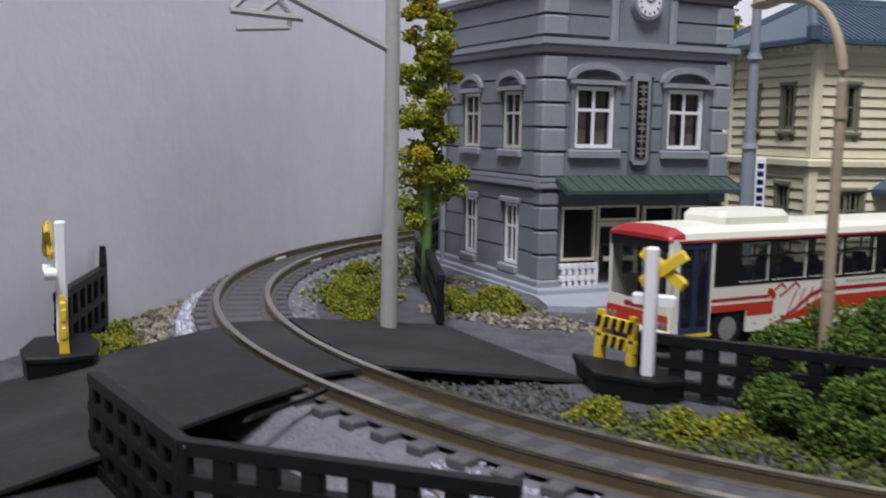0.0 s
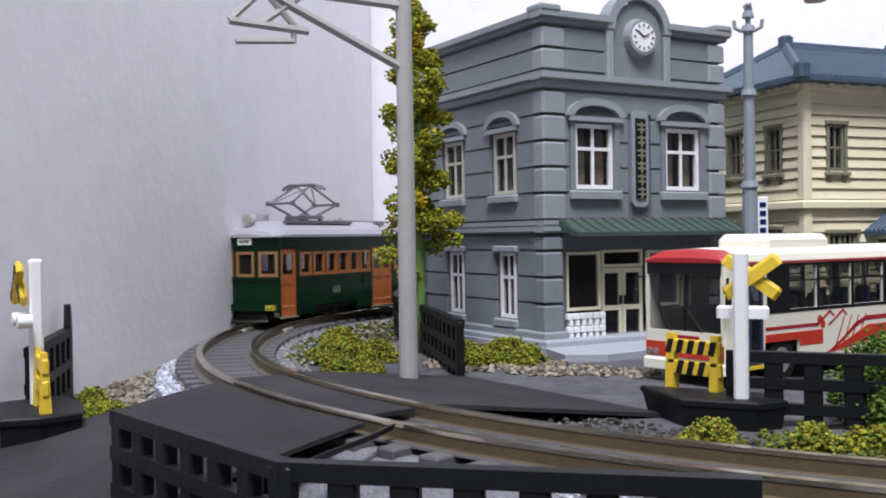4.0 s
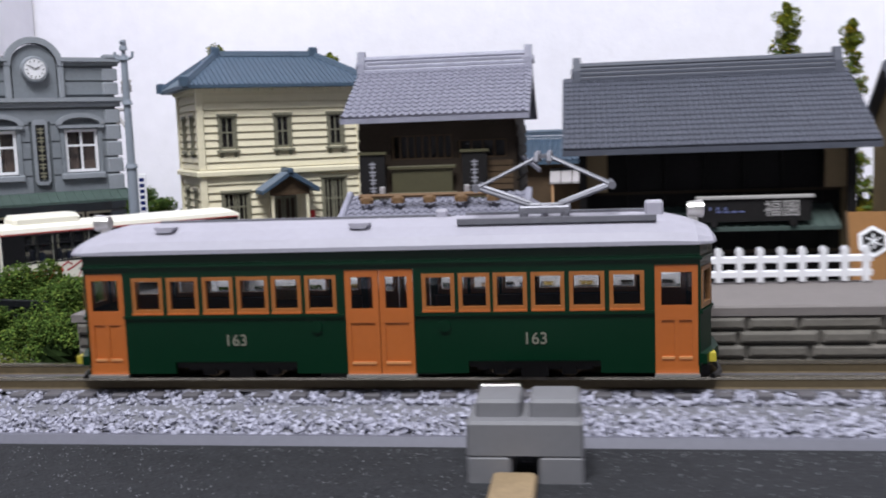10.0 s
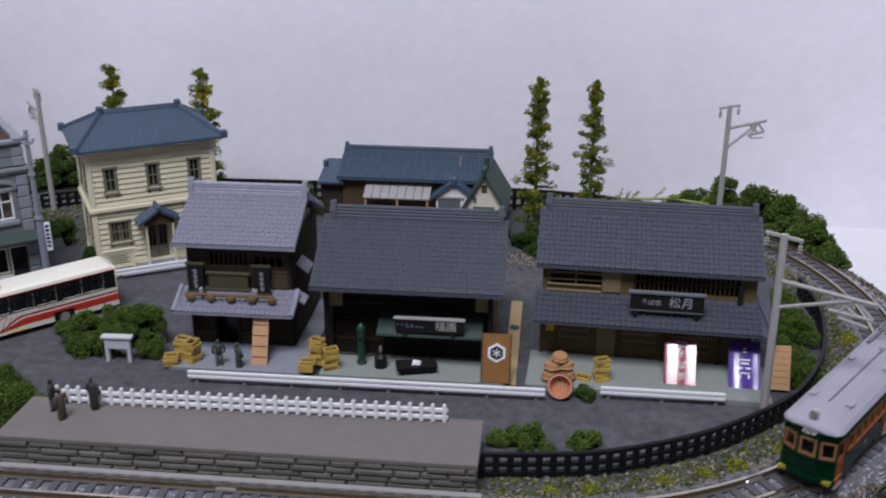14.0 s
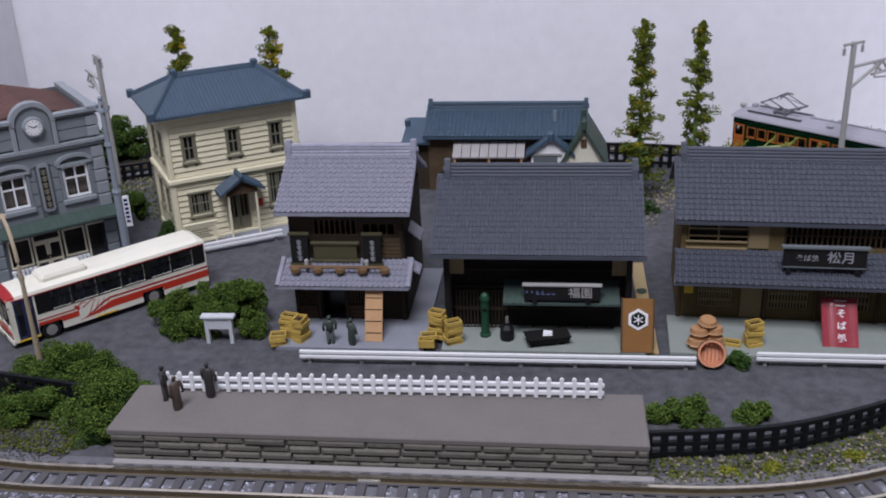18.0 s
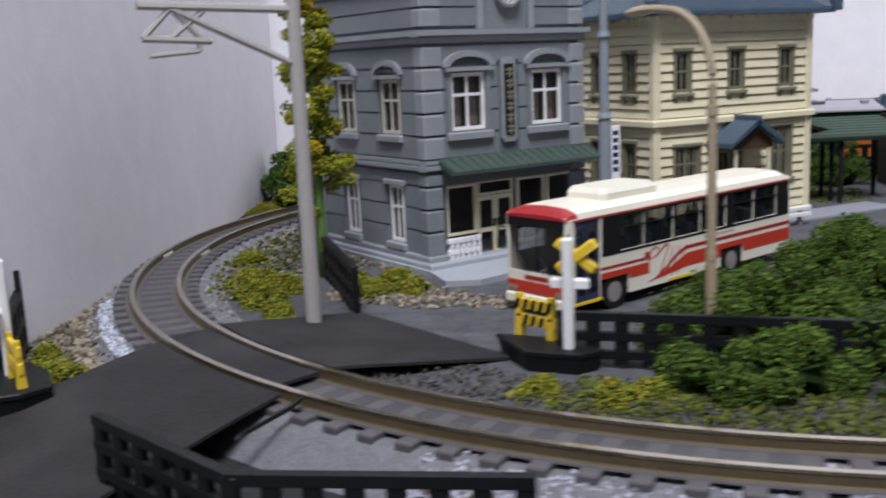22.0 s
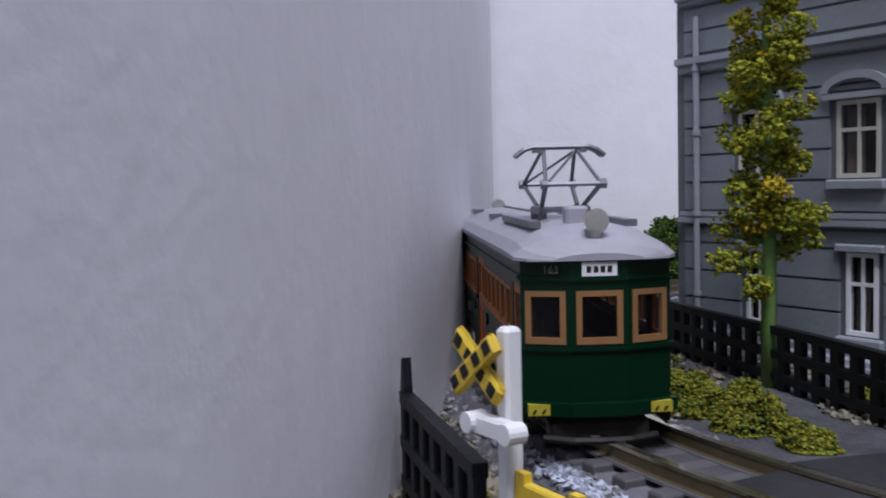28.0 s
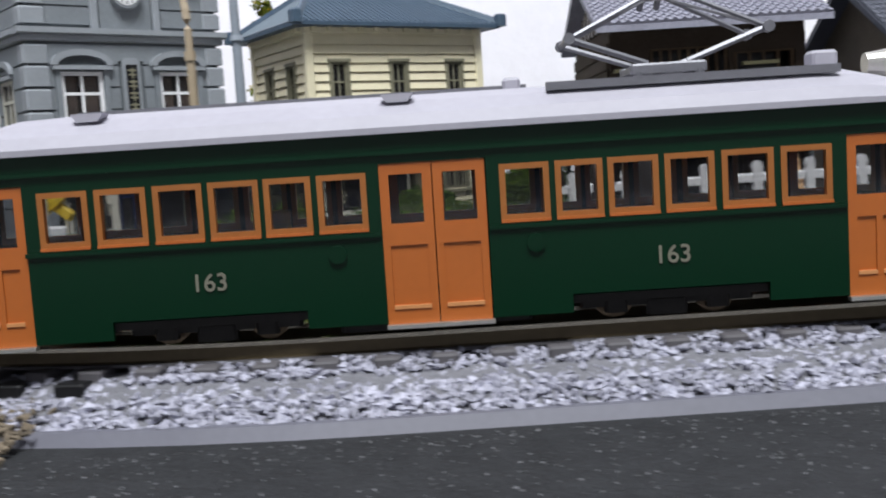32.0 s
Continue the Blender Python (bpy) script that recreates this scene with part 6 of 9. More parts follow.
    for y in (-0.3, 0.3):
        box(bm, 2.28, y - 0.04, 3.57, 2.52, y + 0.04, 3.62)
    part("contact_head", bm, M["steel"], pan)
    # running gear and inside
    for bx in (-2.22, 2.22):
        bm = bm_new()
        for y in (-0.62, 0.54):
            cbox(bm, bx - 0.85, y, 0.52, bx + 0.85, y + 0.08, 0.68, 0.03)
            for dx in (-0.5, 0.5):
                cbox(bm, bx + dx - 0.11, y - 0.03, 0.46, bx + dx + 0.11, y + 0.11, 0.64, 0.03)
            cbox(bm, bx - 0.2, y - 0.02, 0.42, bx + 0.2, y + 0.1, 0.6, 0.03)
        box(bm, bx - 0.4, -0.5, 0.5, bx + 0.4, 0.5, 0.66)
        bg = part("bogie", bm, M["tram_under"], root, "black bogie frame")
        for dx in (-0.5, 0.5):
            for y in (-0.47, 0.39):
                bm = bm_new()
                cyl(bm, (bx + dx, y, 0.605), (bx + dx, y + 0.08, 0.605), 0.215, 16)
                cyl(bm, (bx + dx, y - 0.02, 0.605), (bx + dx, y + 0.1, 0.605), 0.07, 8)
                part("wheel", bm, M["wheel"], bg)
    bm = bm_new()
    cbox(bm, -1.0, -0.62, 0.42, -0.1, 0.62, 0.62, 0.04)
    cbox(bm, 0.2, -0.60, 0.44, 0.9, 0.60, 0.62, 0.04)
    part("equipment_box", bm, M["tram_under"], root)
    for y0, y1 in ((-0.72, -0.42), (0.42, 0.72)):
        for a, b in ((-3.85, -0.6), (0.6, 3.85)):
            bm = bm_new()
            cbox(bm, a, y0, 0.70, b, y1, 1.02, 0.04)
            box(bm, a, (y0 if y0 < 0 else y1 - 0.06), 1.02, b, (y0 + 0.06 if y0 < 0 else y1), 1.42)
            part("seat", bm, M["interior"], root)
    bm = bm_new()
    cbox(bm, -2.0, 0.45, 1.42, -1.6, 0.6, 1.62, 0.03)
    part("yellow_box", bm, M["crate"], root)
    return root


tram = build_tram()

# ---- the bus ----


def build_bus():
    root = thing("bus", "cream and red city bus parked at the kerb", "bus", at(-19.85, 10.26, 0, 0, 0, 225.6))
    cr, rd = M["bus_cream"], M["bus_red"]
    F, R, Wd, Z0, ZT = 3.20, -4.20, 0.80, 0.24, 1.94
    bm = bm_new()
    box(bm, R + 0.06, -Wd + 0.06, 0.30, F - 0.06, Wd - 0.06, 0.36)
    body = part("body", bm, M["black"], root, "cream body shell with red bands")
    wheels = [1.93, -1.93]
    side_win = [(1.05, 1.75), (0.12, 0.98), (-0.80, 0.05), (-1.70, -0.88), (-2.75, -1.95), (-3.65, -2.82)]
    for sgn in (1, -1):
        hs = [(a, 1.10, b, 1.76) for a, b in side_win] + [(x - 0.42, 0, x + 0.42, 0.62) for x in wheels]
        if sgn > 0:
            hs = [h for h in hs if h[0] < 2.3] + [(2.36, 0.30, 3.05, 1.80)]
        else:
            hs += [(2.2, 1.1, 2.95, 1.76)]
        y0, y1 = (Wd - 0.05, Wd) if sgn > 0 else (-Wd, -Wd + 0.05)
        bm = bm_new()
        cut_wall(bm, R, F, Z0, 1.86, hs, front_place(y0, y1))
        part("side_wall", bm, cr, body)
        g0, g1 = (Wd, Wd + 0.006) if sgn > 0 else (-Wd - 0.006, -Wd)
        # dark glazing band, bands of colour
        bm = bm_new()
        cut_wall(bm, R + 0.05, 2.30 if sgn > 0 else F - 0.05, 1.05, 1.80, hs, front_place(g0, g1))
        part("window_band", bm, M["black"], body)
        bm = bm_new()
        cut_wall(bm, R, -0.35, 0.46, 0.74, [(x - 0.42, 0, x + 0.42, 0.62) for x in wheels], front_place(g0, g1))
        cut_wall(bm, 0.9, 2.34 if sgn > 0 else F, 0.52, 0.74, [(x - 0.42, 0, x + 0.42, 0.62) for x in wheels], front_place(g0, g1))
        part("red_band", bm, rd, body)
        bm = bm_new()
        ya, yb = g0, g1
        hexa(bm, [(-0.35, ya, 0.46), (0.95, ya, 0.34), (0.95, yb, 0.34), (-0.35, yb, 0.46), (-0.35, ya, 0.74), (0.45, ya, 0.46), (0.45, yb, 0.46), (-0.35, yb, 0.74)])
        part("red_band", bm, rd, body)
        bm = bm_new()
        box(bm, R, ya, 0.82, -0.30, yb, 0.89)
        box(bm, 1.0, ya, 0.80, 2.34 if sgn > 0 else F, yb, 0.85)
        pts = [(-0.30, 0.82, 0.89), (0.0, 0.72, 0.80), (0.35, 0.52, 0.58), (0.7, 0.36, 0.40)]
        for (a, l0, h0), (b, l1, h1) in zip(pts, pts[1:]):
            hexa(bm, [(a, ya, l0), (b, ya, l1), (b, yb, l1), (a, yb, l0), (a, ya, h0), (b, ya, h1), (b, yb, h1), (a, yb, h0)])
        part("red_stripe", bm, M["bus_deep_red"], body)
        bm = bm_new()
        for x in (0.55, 0.20):
            for a, b, z0, z1 in ((x + 0.55, x + 0.42, 0.80, 0.86), (x + 0.42, x + 0.16, 0.86, 1.02), (x + 0.16, x + 0.05, 1.02, 0.94)):
                hexa(bm, [(a, ya, z0 - 0.02), (b, ya, z1 - 0.02), (b, yb, z1 - 0.02), (a, yb, z0 - 0.02), (a, ya, z0 + 0.02), (b, ya, z1 + 0.02), (b, yb, z1 + 0.02), (a, yb, z0 + 0.02)])
        for k in range(4):
            x = 0.62 - k * 0.2
            hexa(bm, [(x, ya, 0.36), (x - 0.03, ya, 0.36), (x - 0.03, yb, 0.36), (x, yb, 0.36), (x - 0.30, ya, 0.92), (x - 0.32, ya, 0.92), (x - 0.32, yb, 0.92), (x - 0.30, yb, 0.92)])
        part("swallow_emblem", bm, M["bus_deep_red"], body, "dark red sketched bird emblem")
        bm = bm_new()
        for cx, cz in ((0.98, 0.90), (0.90, 0.82)):
            cyl(bm, (cx, ya, cz), (cx, yb, cz), 0.065, 12)
        part("red_dots", bm, rd, body)
        bm = bm_new()
        for k in range(10):
            box(bm, -2.0 + k * 0.11, ya, 0.955, -1.93 + k * 0.11, yb, 1.0)
        pieces("writing_bar", bm, M["curb"], body)
        for a, b in side_win + ([(2.2, 2.95)] if sgn < 0 else []):
            bm = bm_new()
            z = (Wd - 0.03, Wd - 0.02) if sgn > 0 else (-Wd + 0.02, -Wd + 0.03)
            box(bm, a, z[0], 1.10, b, z[1], 1.76)
            w = part("window", bm, M["pane"], body, "tinted side window")
            w.visible_shadow = False
            bm = bm_new()
            z = (Wd - 0.02, Wd + 0.004) if sgn > 0 else (-Wd - 0.004, -Wd + 0.02)
            box(bm, a, z[0], 1.52, b, z[1], 1.545)
            box(bm, (a + b) / 2 - 0.012, z[0], 1.545, (a + b) / 2 + 0.012, z[1], 1.76)
            part("window_bar", bm, M["black"], w)
        if sgn > 0:
            for a, b in ((2.38, 2.70), (2.71, 3.03)):
                bm = bm_new()
                cut_wall(bm, a, b, 0.31, 1.79, [(a + 0.05, 0.40, b - 0.05, 1.70)], front_place(Wd - 0.05, Wd - 0.01))
                d = part("door", bm, M["bus_seat"], body, "dark folding door leaf")
                bm = bm_new()
                box(bm, a + 0.05, Wd - 0.035, 0.40, b - 0.05, Wd - 0.025, 1.70)
                part("pane", bm, M["pane"], d).visible_shadow = False
            bm = bm_new()
            box(bm, 2.34, Wd - 0.02, 0.25, 3.1, Wd + 0.03, 0.30)
            box(bm, -0.5, Wd, 0.25, 0.3, Wd + 0.012, 0.30)
            part("step_edge", bm, M["yellow"], body)
    # front and rear
    bm = bm_new()
    cut_wall(bm, -Wd + 0.05, Wd - 0.05, Z0, 1.90, [(-0.70, 0.80, 0.70, 1.66)], side_place(F - 0.02, F + 0.04))
    front = part("front_panel", bm, cr, body)
    bm = bm_new()
    box(bm, F, -0.70, 0.80, F + 0.015, 0.70, 1.66)
    w = part("windscreen", bm, M["pane"], front, "large clear windscreen")
    w.visible_shadow = False
    bm = bm_new()
    tube(bm, [(F + 0.03, 0.35, 0.80), (F + 0.035, 0.05, 1.15)], 0.015, 5)
    tube(bm, [(F + 0.03, -0.25, 0.80), (F + 0.035, -0.5, 1.2)], 0.015, 5)
    box(bm, F - 0.01, -0.012, 0.80, F + 0.02, 0.012, 1.66)
    part("wiper", bm, M["black"], w)
    bm = bm_new()
    box(bm, F + 0.04, -0.72, 1.66, F + 0.05, 0.72, 1.86)
    part("destination_panel", bm, M["black"], front)
    bm = bm_new()
    box(bm, F + 0.04, -0.76, 0.40, F + 0.048, 0.76, 0.62)
    part("red_band", bm, rd, front)
    bm = bm_new()
    box(bm, F + 0.04, -0.30, 0.66, F + 0.048, 0.30, 0.74)
    part("red_stripe", bm, M["bus_deep_red"], front)
    bm = bm_new()
    cbox(bm, F + 0.0, -Wd, 0.20, F + 0.10, Wd, 0.38, 0.04)
    part("bumper", bm, cr, front)
    for y in (-0.62, 0.62):
        bm = bm_new()
        for k in (-0.07, 0.07):
            cyl(bm, (F + 0.04, y + k, 0.46), (F + 0.065, y + k, 0.46), 0.055, 10)
        part("headlight", bm, M["bright_metal"], front)
    bm = bm_new()
    box(bm, F + 0.1, -0.16, 0.25, F + 0.11, 0.16, 0.33)
    part("plate_bar", bm, M["green_post"], front)
    for y in (-0.9, 0.9):
        bm = bm_new()
        tube(bm, [(F, y * 0.88, 1.6), (F + 0.12, y, 1.62), (F + 0.12, y, 1.4)], 0.02, 5)
        cbox(bm, F + 0.08, y - 0.05, 1.2, F + 0.14, y + 0.05, 1.42, 0.02)
        part("mirror", bm, M["black"], front)
    bm = bm_new()
    cut_wall(bm, -Wd + 0.05, Wd - 0.05, Z0, 1.90, [(-0.62, 1.10, 0.62, 1.74)], side_place(R - 0.03, R + 0.02))
    rear = part("rear_panel", bm, cr, body)
    bm = bm_new()
    box(bm, R - 0.02, -0.62, 1.1, R - 0.01, 0.62, 1.74)
    part("rear_window", bm, M["dark_window"], rear)
    bm = bm_new()
    box(bm, R - 0.04, -0.76, 0.46, R - 0.032, 0.76, 0.74)
    part("red_band", bm, rd, rear)
    # roof
    bm = bm_new()
    prof = [(-Wd, 1.84), (-Wd + 0.04, 1.95), (-0.55, 2.03), (0, 2.06), (0.55, 2.03), (Wd - 0.04, 1.95), (Wd, 1.84)]
    loft(bm, [[(x, y * k, 1.84 + (z - 1.84) * h) for y, z in prof] for x, k, h in ((R - 0.03, 0.96, 0.5), (R + 0.2, 1, 1), (F - 0.5, 1, 1), (F - 0.25, 1, 0.95))])
    roof = part("roof", bm, cr, body, "cream roof")
    bm = bm_new()
    loft(bm, [[(x, y * k, 1.84 + (z - 1.84) * h) for y, z in prof] for x, k, h in ((F - 0.249, 1, 0.95), (F - 0.05, 0.99, 0.8), (F + 0.07, 0.95, 0.35))])
    part("roof_peak", bm, M["bus_deep_red"], roof)
    for sgn in (1, -1):
        bm = bm_new()
        box(bm, R + 0.05, sgn * Wd - 0.015, 1.81, F - 0.1, sgn * Wd + 0.015, 1.84)
        part("red_gutter", bm, M["bus_deep_red"], roof)
    bm = bm_new()
    cbox(bm, 0.2, -0.50, 2.0, 1.9, 0.50, 2.26, 0.10)
    part("air_conditioner", bm, cr, roof)
    # seats and floor
    for k in range(8):
        for y in (-0.55, 0.3):
            bm = bm_new()
            x = -3.5 + k * 0.68
            cbox(bm, x, y, 0.6, x + 0.3, y + 0.28, 0.95, 0.03)
            cbox(bm, x - 0.06, y, 0.95, x + 0.04, y + 0.28, 1.28, 0.03)
            part("seat", bm, M["bus_seat"], root)
    bm = bm_new()
    box(bm, R + 0.1, -Wd + 0.08, 0.5, F - 0.1, Wd - 0.08, 0.56)
    part("floor", bm, M["black"], root)
    for x in wheels:
        for y in (Wd - 0.30, -Wd + 0.02):
            bm = bm_new()
            cyl(bm, (x, y, 0.33), (x, y + 0.28, 0.33), 0.33, 20)
            wh = part("wheel", bm, M["rubber"], root)
            bm = bm_new()
            o = y + 0.275 if y > 0 else y - 0.005
            cyl(bm, (x, o, 0.33), (x, o + 0.01, 0.33), 0.20, 16)
            cyl(bm, (x, o - 0.01, 0.33), (x, o + 0.02, 0.33), 0.09, 12)
            for k in range(8):
                a = math.radians(45 * k)
                cyl(bm, (x + 0.14 * math.cos(a), o, 0.33 + 0.14 * math.sin(a)), (x + 0.14 * math.cos(a), o + 0.018, 0.33 + 0.14 * math.sin(a)), 0.022, 6)
            part("rim", bm, M["bright_metal"], wh)
    return root


# ---- fences, platform, crossing, poles ----


def smooth_line(pts, step):
    """Evenly spaced points on a rounded line through the given ones."""
    p = [Vector(q) for q in pts]
    p = [p[0] * 2 - p[1]] + p + [p[-1] * 2 - p[-2]]
    fine = []
    for i in range(1, len(p) - 2):
        for k in range(24):
            t = k / 24
            fine.append(0.5 * (2 * p[i] + (p[i + 1] - p[i - 1]) * t + (2 * p[i - 1] - 5 * p[i] + 4 * p[i + 1] - p[i + 2]) * t * t
                               + (3 * p[i] - p[i - 1] - 3 * p[i + 1] + p[i + 2]) * t ** 3))
    fine.append(p[-2])
    total = sum((b - a).length for a, b in zip(fine, fine[1:]))
    n = max(1, round(total / step))
    out, run, want = [fine[0]], 0.0, total / n
    for a, b in zip(fine, fine[1:]):
        d = (b - a).length
        while d > 1e-9 and run + d >= want * len(out) - 1e-6 and len(out) <= n:
            out.append(a + (b - a) * ((want * len(out) - run) / d))
        run += d
    return out


def bar_along(bm, pts, z0, z1, w):
    rings = []
    for i, p in enumerate(pts):
        d = (pts[min(i + 1, len(pts) - 1)] - pts[max(i - 1, 0)]).normalized()
        n = Vector((-d.y, d.x)) * w
        e = p - d * 0.1 if i == 0 else p + d * 0.1 if i == len(pts) - 1 else p
        rings.append([(*(e - n), z0), (*(e + n), z0), (*(e + n), z1), (*(e - n), z1)])
    loft(bm, rings)


def lattice_fence(pts, z0, z1, label, rails=(0.20, 0.56, 0.94), step=0.44, wide=0.105, curved=True):
    """Black plastic fence of close upright bars with three rails."""
    pts = smooth_line([Vector(p) for p in pts], step) if curved else [Vector(pts[0])] + [q for a, b in zip(pts, pts[1:]) for q in smooth_line([Vector(a), Vector(b)], step)[1:]]
    root = thing("lattice_fence", label, "fence", group="black lattice fences")
    h = z1 - z0
    bm = bm_new()
    cbox(bm, -wide, -0.06, 0, wide, 0.06, h - 0.02, 0.02)
    me = None
    for i, p in enumerate(pts):
        q = pts[min(i + 1, len(pts) - 1)] - pts[max(i - 1, 0)]
        m = at(p.x, p.y, z0, 0, 0, math.degrees(math.atan2(q.y, q.x)))
        if me is None:
            me = part("post", bm, M["black_plastic"], root, m=m)
        else:
            again(me, m)
    for k in rails:
        bm = bm_new()
        bar_along(bm, pts, z0 + k * h - 0.065, z0 + k * h + 0.065, 0.07)
        part("rail", bm, M["black_plastic"], root)
    return root


def guard_rail(a, b, label, z=0.0):
    a, b = Vector(a), Vector(b)
    root = thing("guard_rail", label, "guard rail", at(a.x, a.y, z, 0, 0, math.degrees(math.atan2((b - a).y, (b - a).x))), "white guard rails")
    L = (b - a).length
    for zz in (0.30, 0.47):
        bm = bm_new()
        cbox(bm, 0, -0.05, zz - 0.055, L, 0.05, zz + 0.055, 0.03)
        part("beam", bm, M["white_plastic"], root)
    n = max(2, round(L / 1.55))
    bm = bm_new()
    cbox(bm, -0.06, 0.045, 0, 0.06, 0.15, 0.46, 0.02)
    first = part("post", bm, M["curb"], root, "grey post", at(0.3))
    for i in range(1, n):
        again(first, at(0.3 + (L - 0.6) * i / (n - 1)))


def platform():
    root = thing("station_platform", "beige-grey concrete platform with coursed stone face", "platform")
    bm = bm_new()
    out = [(-15.35, 1.30), (-0.40, 1.30), (-0.40, 3.74), (-15.3, 3.6)]
    loft(bm, [[(x, y, 0.0 - 0.3) for x, y in out], [(x, y, 0.93) for x, y in out]])
    part("core", bm, M["platform_stone"], root)
    out = [(-15.42, 1.22), (-0.35, 1.22), (-0.35, 3.78), (-15.36, 3.64)]
    ins = [(-15.36, 1.27), (-0.39, 1.27), (-0.39, 3.74), (-15.3, 3.6)]
    bm = bm_new()
    loft(bm, [[(x, y, 0.93) for x, y in out], [(x, y, 1.06) for x, y in out], [(x, y, 1.09) for x, y in ins]])
    part("deck", bm, M["platform"], root, "smooth beige concrete deck")
    rng = random.Random(5)
    for row in range(4):
        x = -15.33 + (row % 2) * -0.0
        z = 0.02 + row * 0.228
        while x < -0.45:
            w = min(rng.uniform(0.75, 1.35), -0.37 - x)
            bm = bm_new()
            c = 0.035
            y1 = 1.295 - rng.uniform(0.05, 0.11)
            loft(bm, [[(x, 1.295, z), (x + w, 1.295, z), (x + w, 1.295, z + 0.21), (x, 1.295, z + 0.21)],
                      [(x + c * 0.4, y1 + 0.03, z + c * 0.5), (x + w - c * 0.4, y1 + 0.03, z + c * 0.5), (x + w - c * 0.4, y1 + 0.03, z + 0.21 - c * 0.5), (x + c * 0.4, y1 + 0.03, z + 0.21 - c * 0.5)],
                      [(x + c * 2, y1, z + c * 1.6), (x + w - c * 2, y1, z + c * 1.6), (x + w - c * 2, y1, z + 0.21 - c * 1.6), (x + c * 2, y1, z + 0.21 - c * 1.6)]])
            part("stone_block", bm, M["platform_stone"], root)
            x += w + 0.03
    # pale kerb at its foot
    bm = bm_new()
    cbox(bm, -15.3, 0.98, 0.0, -0.2, 1.18, 0.16, 0.03)
    part("foot_kerb", bm, M["curb"], root)
    fence = thing("picket_fence", "white plastic picket fence on the platform's back edge", "fence", at(-14.42, 3.32, 1.09, 0, 0, 0.8))
    L = 12.95
    for z in (0.18, 0.44):
        bm = bm_new()
        cbox(bm, 0, -0.045, z - 0.06, L, 0.045, z + 0.06, 0.025)
        part("rail", bm, M["white_plastic"], fence)
    bm = bm_new()
    ring = [(-0.055, 0.0), (0.055, 0.0), (0.055, 0.50), (0.065, 0.54), (0.05, 0.60), (0.0, 0.63), (-0.05, 0.60), (-0.065, 0.54), (-0.055, 0.50)]
    prism(bm, ring, "y", -0.065, 0.035)
    first = None
    for i in range(36):
        m = at(0.12 + (L - 0.24) * i / 35, -0.02, 0.04)
        if first is None:
            first = part("picket", bm, M["white_plastic"], fence, m=m)
        else:
            again(first, m)
    bm = bm_new()
    cbox(bm, -0.06, -0.045, 0, 0.06, 0.045, 0.3, 0.02)
    first = None
    for i in range(8):
        m = at(0.12 + (L - 0.24) * i / 7, 0.0, 0.0)
        if first is None:
            first = part("foot", bm, M["white_plastic"], fence, m=m)
        else:
            again(first, m)


def sheet_grid(near, far, z_of, thick=0.05, n=10, k=6):
    """A bent sheet ruled between two lines of points."""
    bm = bm_new()
    top = [[bm.verts.new((*(a + (b - a) * (j / k)), z_of(a + (b - a) * (j / k)))) for j in range(k + 1)] for a, b in zip(near, far)]
    low = [[bm.verts.new(v.co - Vector((0, 0, thick))) for v in r] for r in top]
    for i in range(len(top) - 1):
        for j in range(k):
            bm.faces.new((top[i][j], top[i + 1][j], top[i + 1][j + 1], top[i][j + 1]))
            bm.faces.new((low[i][j], low[i][j + 1], low[i + 1][j + 1], low[i + 1][j]))
    for r, s in ((top[0], low[0]), (top[-1], low[-1]), ([q[0] for q in top], [q[0] for q in low]), ([q[-1] for q in top], [q[-1] for q in low])):
        for j in range(len(r) - 1):
            bm.faces.new((r[j], s[j], s[j + 1], r[j + 1]))
    return bm


def crossing():
    root = thing("level_crossing", "dark paper level crossing laid over the curved track", "crossing", kind="structure")
    C = Vector((XL, RAD))
    pol = lambda r, deg: Vector((C.x - r * math.cos(math.radians(deg)), C.y - r * math.sin(math.radians(deg))))
    n = 14
    ease = lambda k: max(0.0, min(1.0, k))
    near = [pol(15.22, 37.8 + (52.5 - 37.8) * i / n) for i in range(n + 1)]
    far = [Vector((-30.9, 2.3)).lerp(Vector((-28.4, -1.5)), i / n) for i in range(n + 1)]
    bm = sheet_grid(near, far, lambda p: 0.35 - 0.63 * ease(((p - C).length - 15.35) / 3.9))
    part("outer_ramp", bm, M["crossing"], root)
    near = [pol(13.98, 36.0 + 15 * i / n) for i in range(n + 1)]
    far = [Vector((-25.6, 8.3)).lerp(Vector((-22.5, 5.1)), i / n) for i in range(n + 1)]
    bm = sheet_grid(near, far, lambda p: 0.35 - 0.30 * ease((13.9 - (p - C).length) / 2.6))
    part("inner_ramp", bm, M["crossing"], root)
    near = [pol(14.22, 36.5 + 14.5 * i / n) for i in range(n + 1)]
    far = [pol(14.98, 36.5 + 14.5 * i / n) for i in range(n + 1)]
    bm = sheet_grid(near, far, lambda p: 0.335, k=2)
    part("rail_infill", bm, M["crossing"], root)
    # torn black corner of the sheet
    bm = bm_new()
    loft(bm, [[(x, y, z), (x + 0.10, y + 0.02, z + 0.03), (x + 0.12, y + 0.05, z + 0.09), (x + 0.02, y + 0.04, z + 0.06)] for x, y, z in ((-26.0, 1.4, 0.12), (-25.75, 1.65, 0.20), (-25.5, 1.95, 0.27), (-25.4, 2.25, 0.30))])
    part("curled_corner", bm, M["black"], root, "curled black sheet corner")


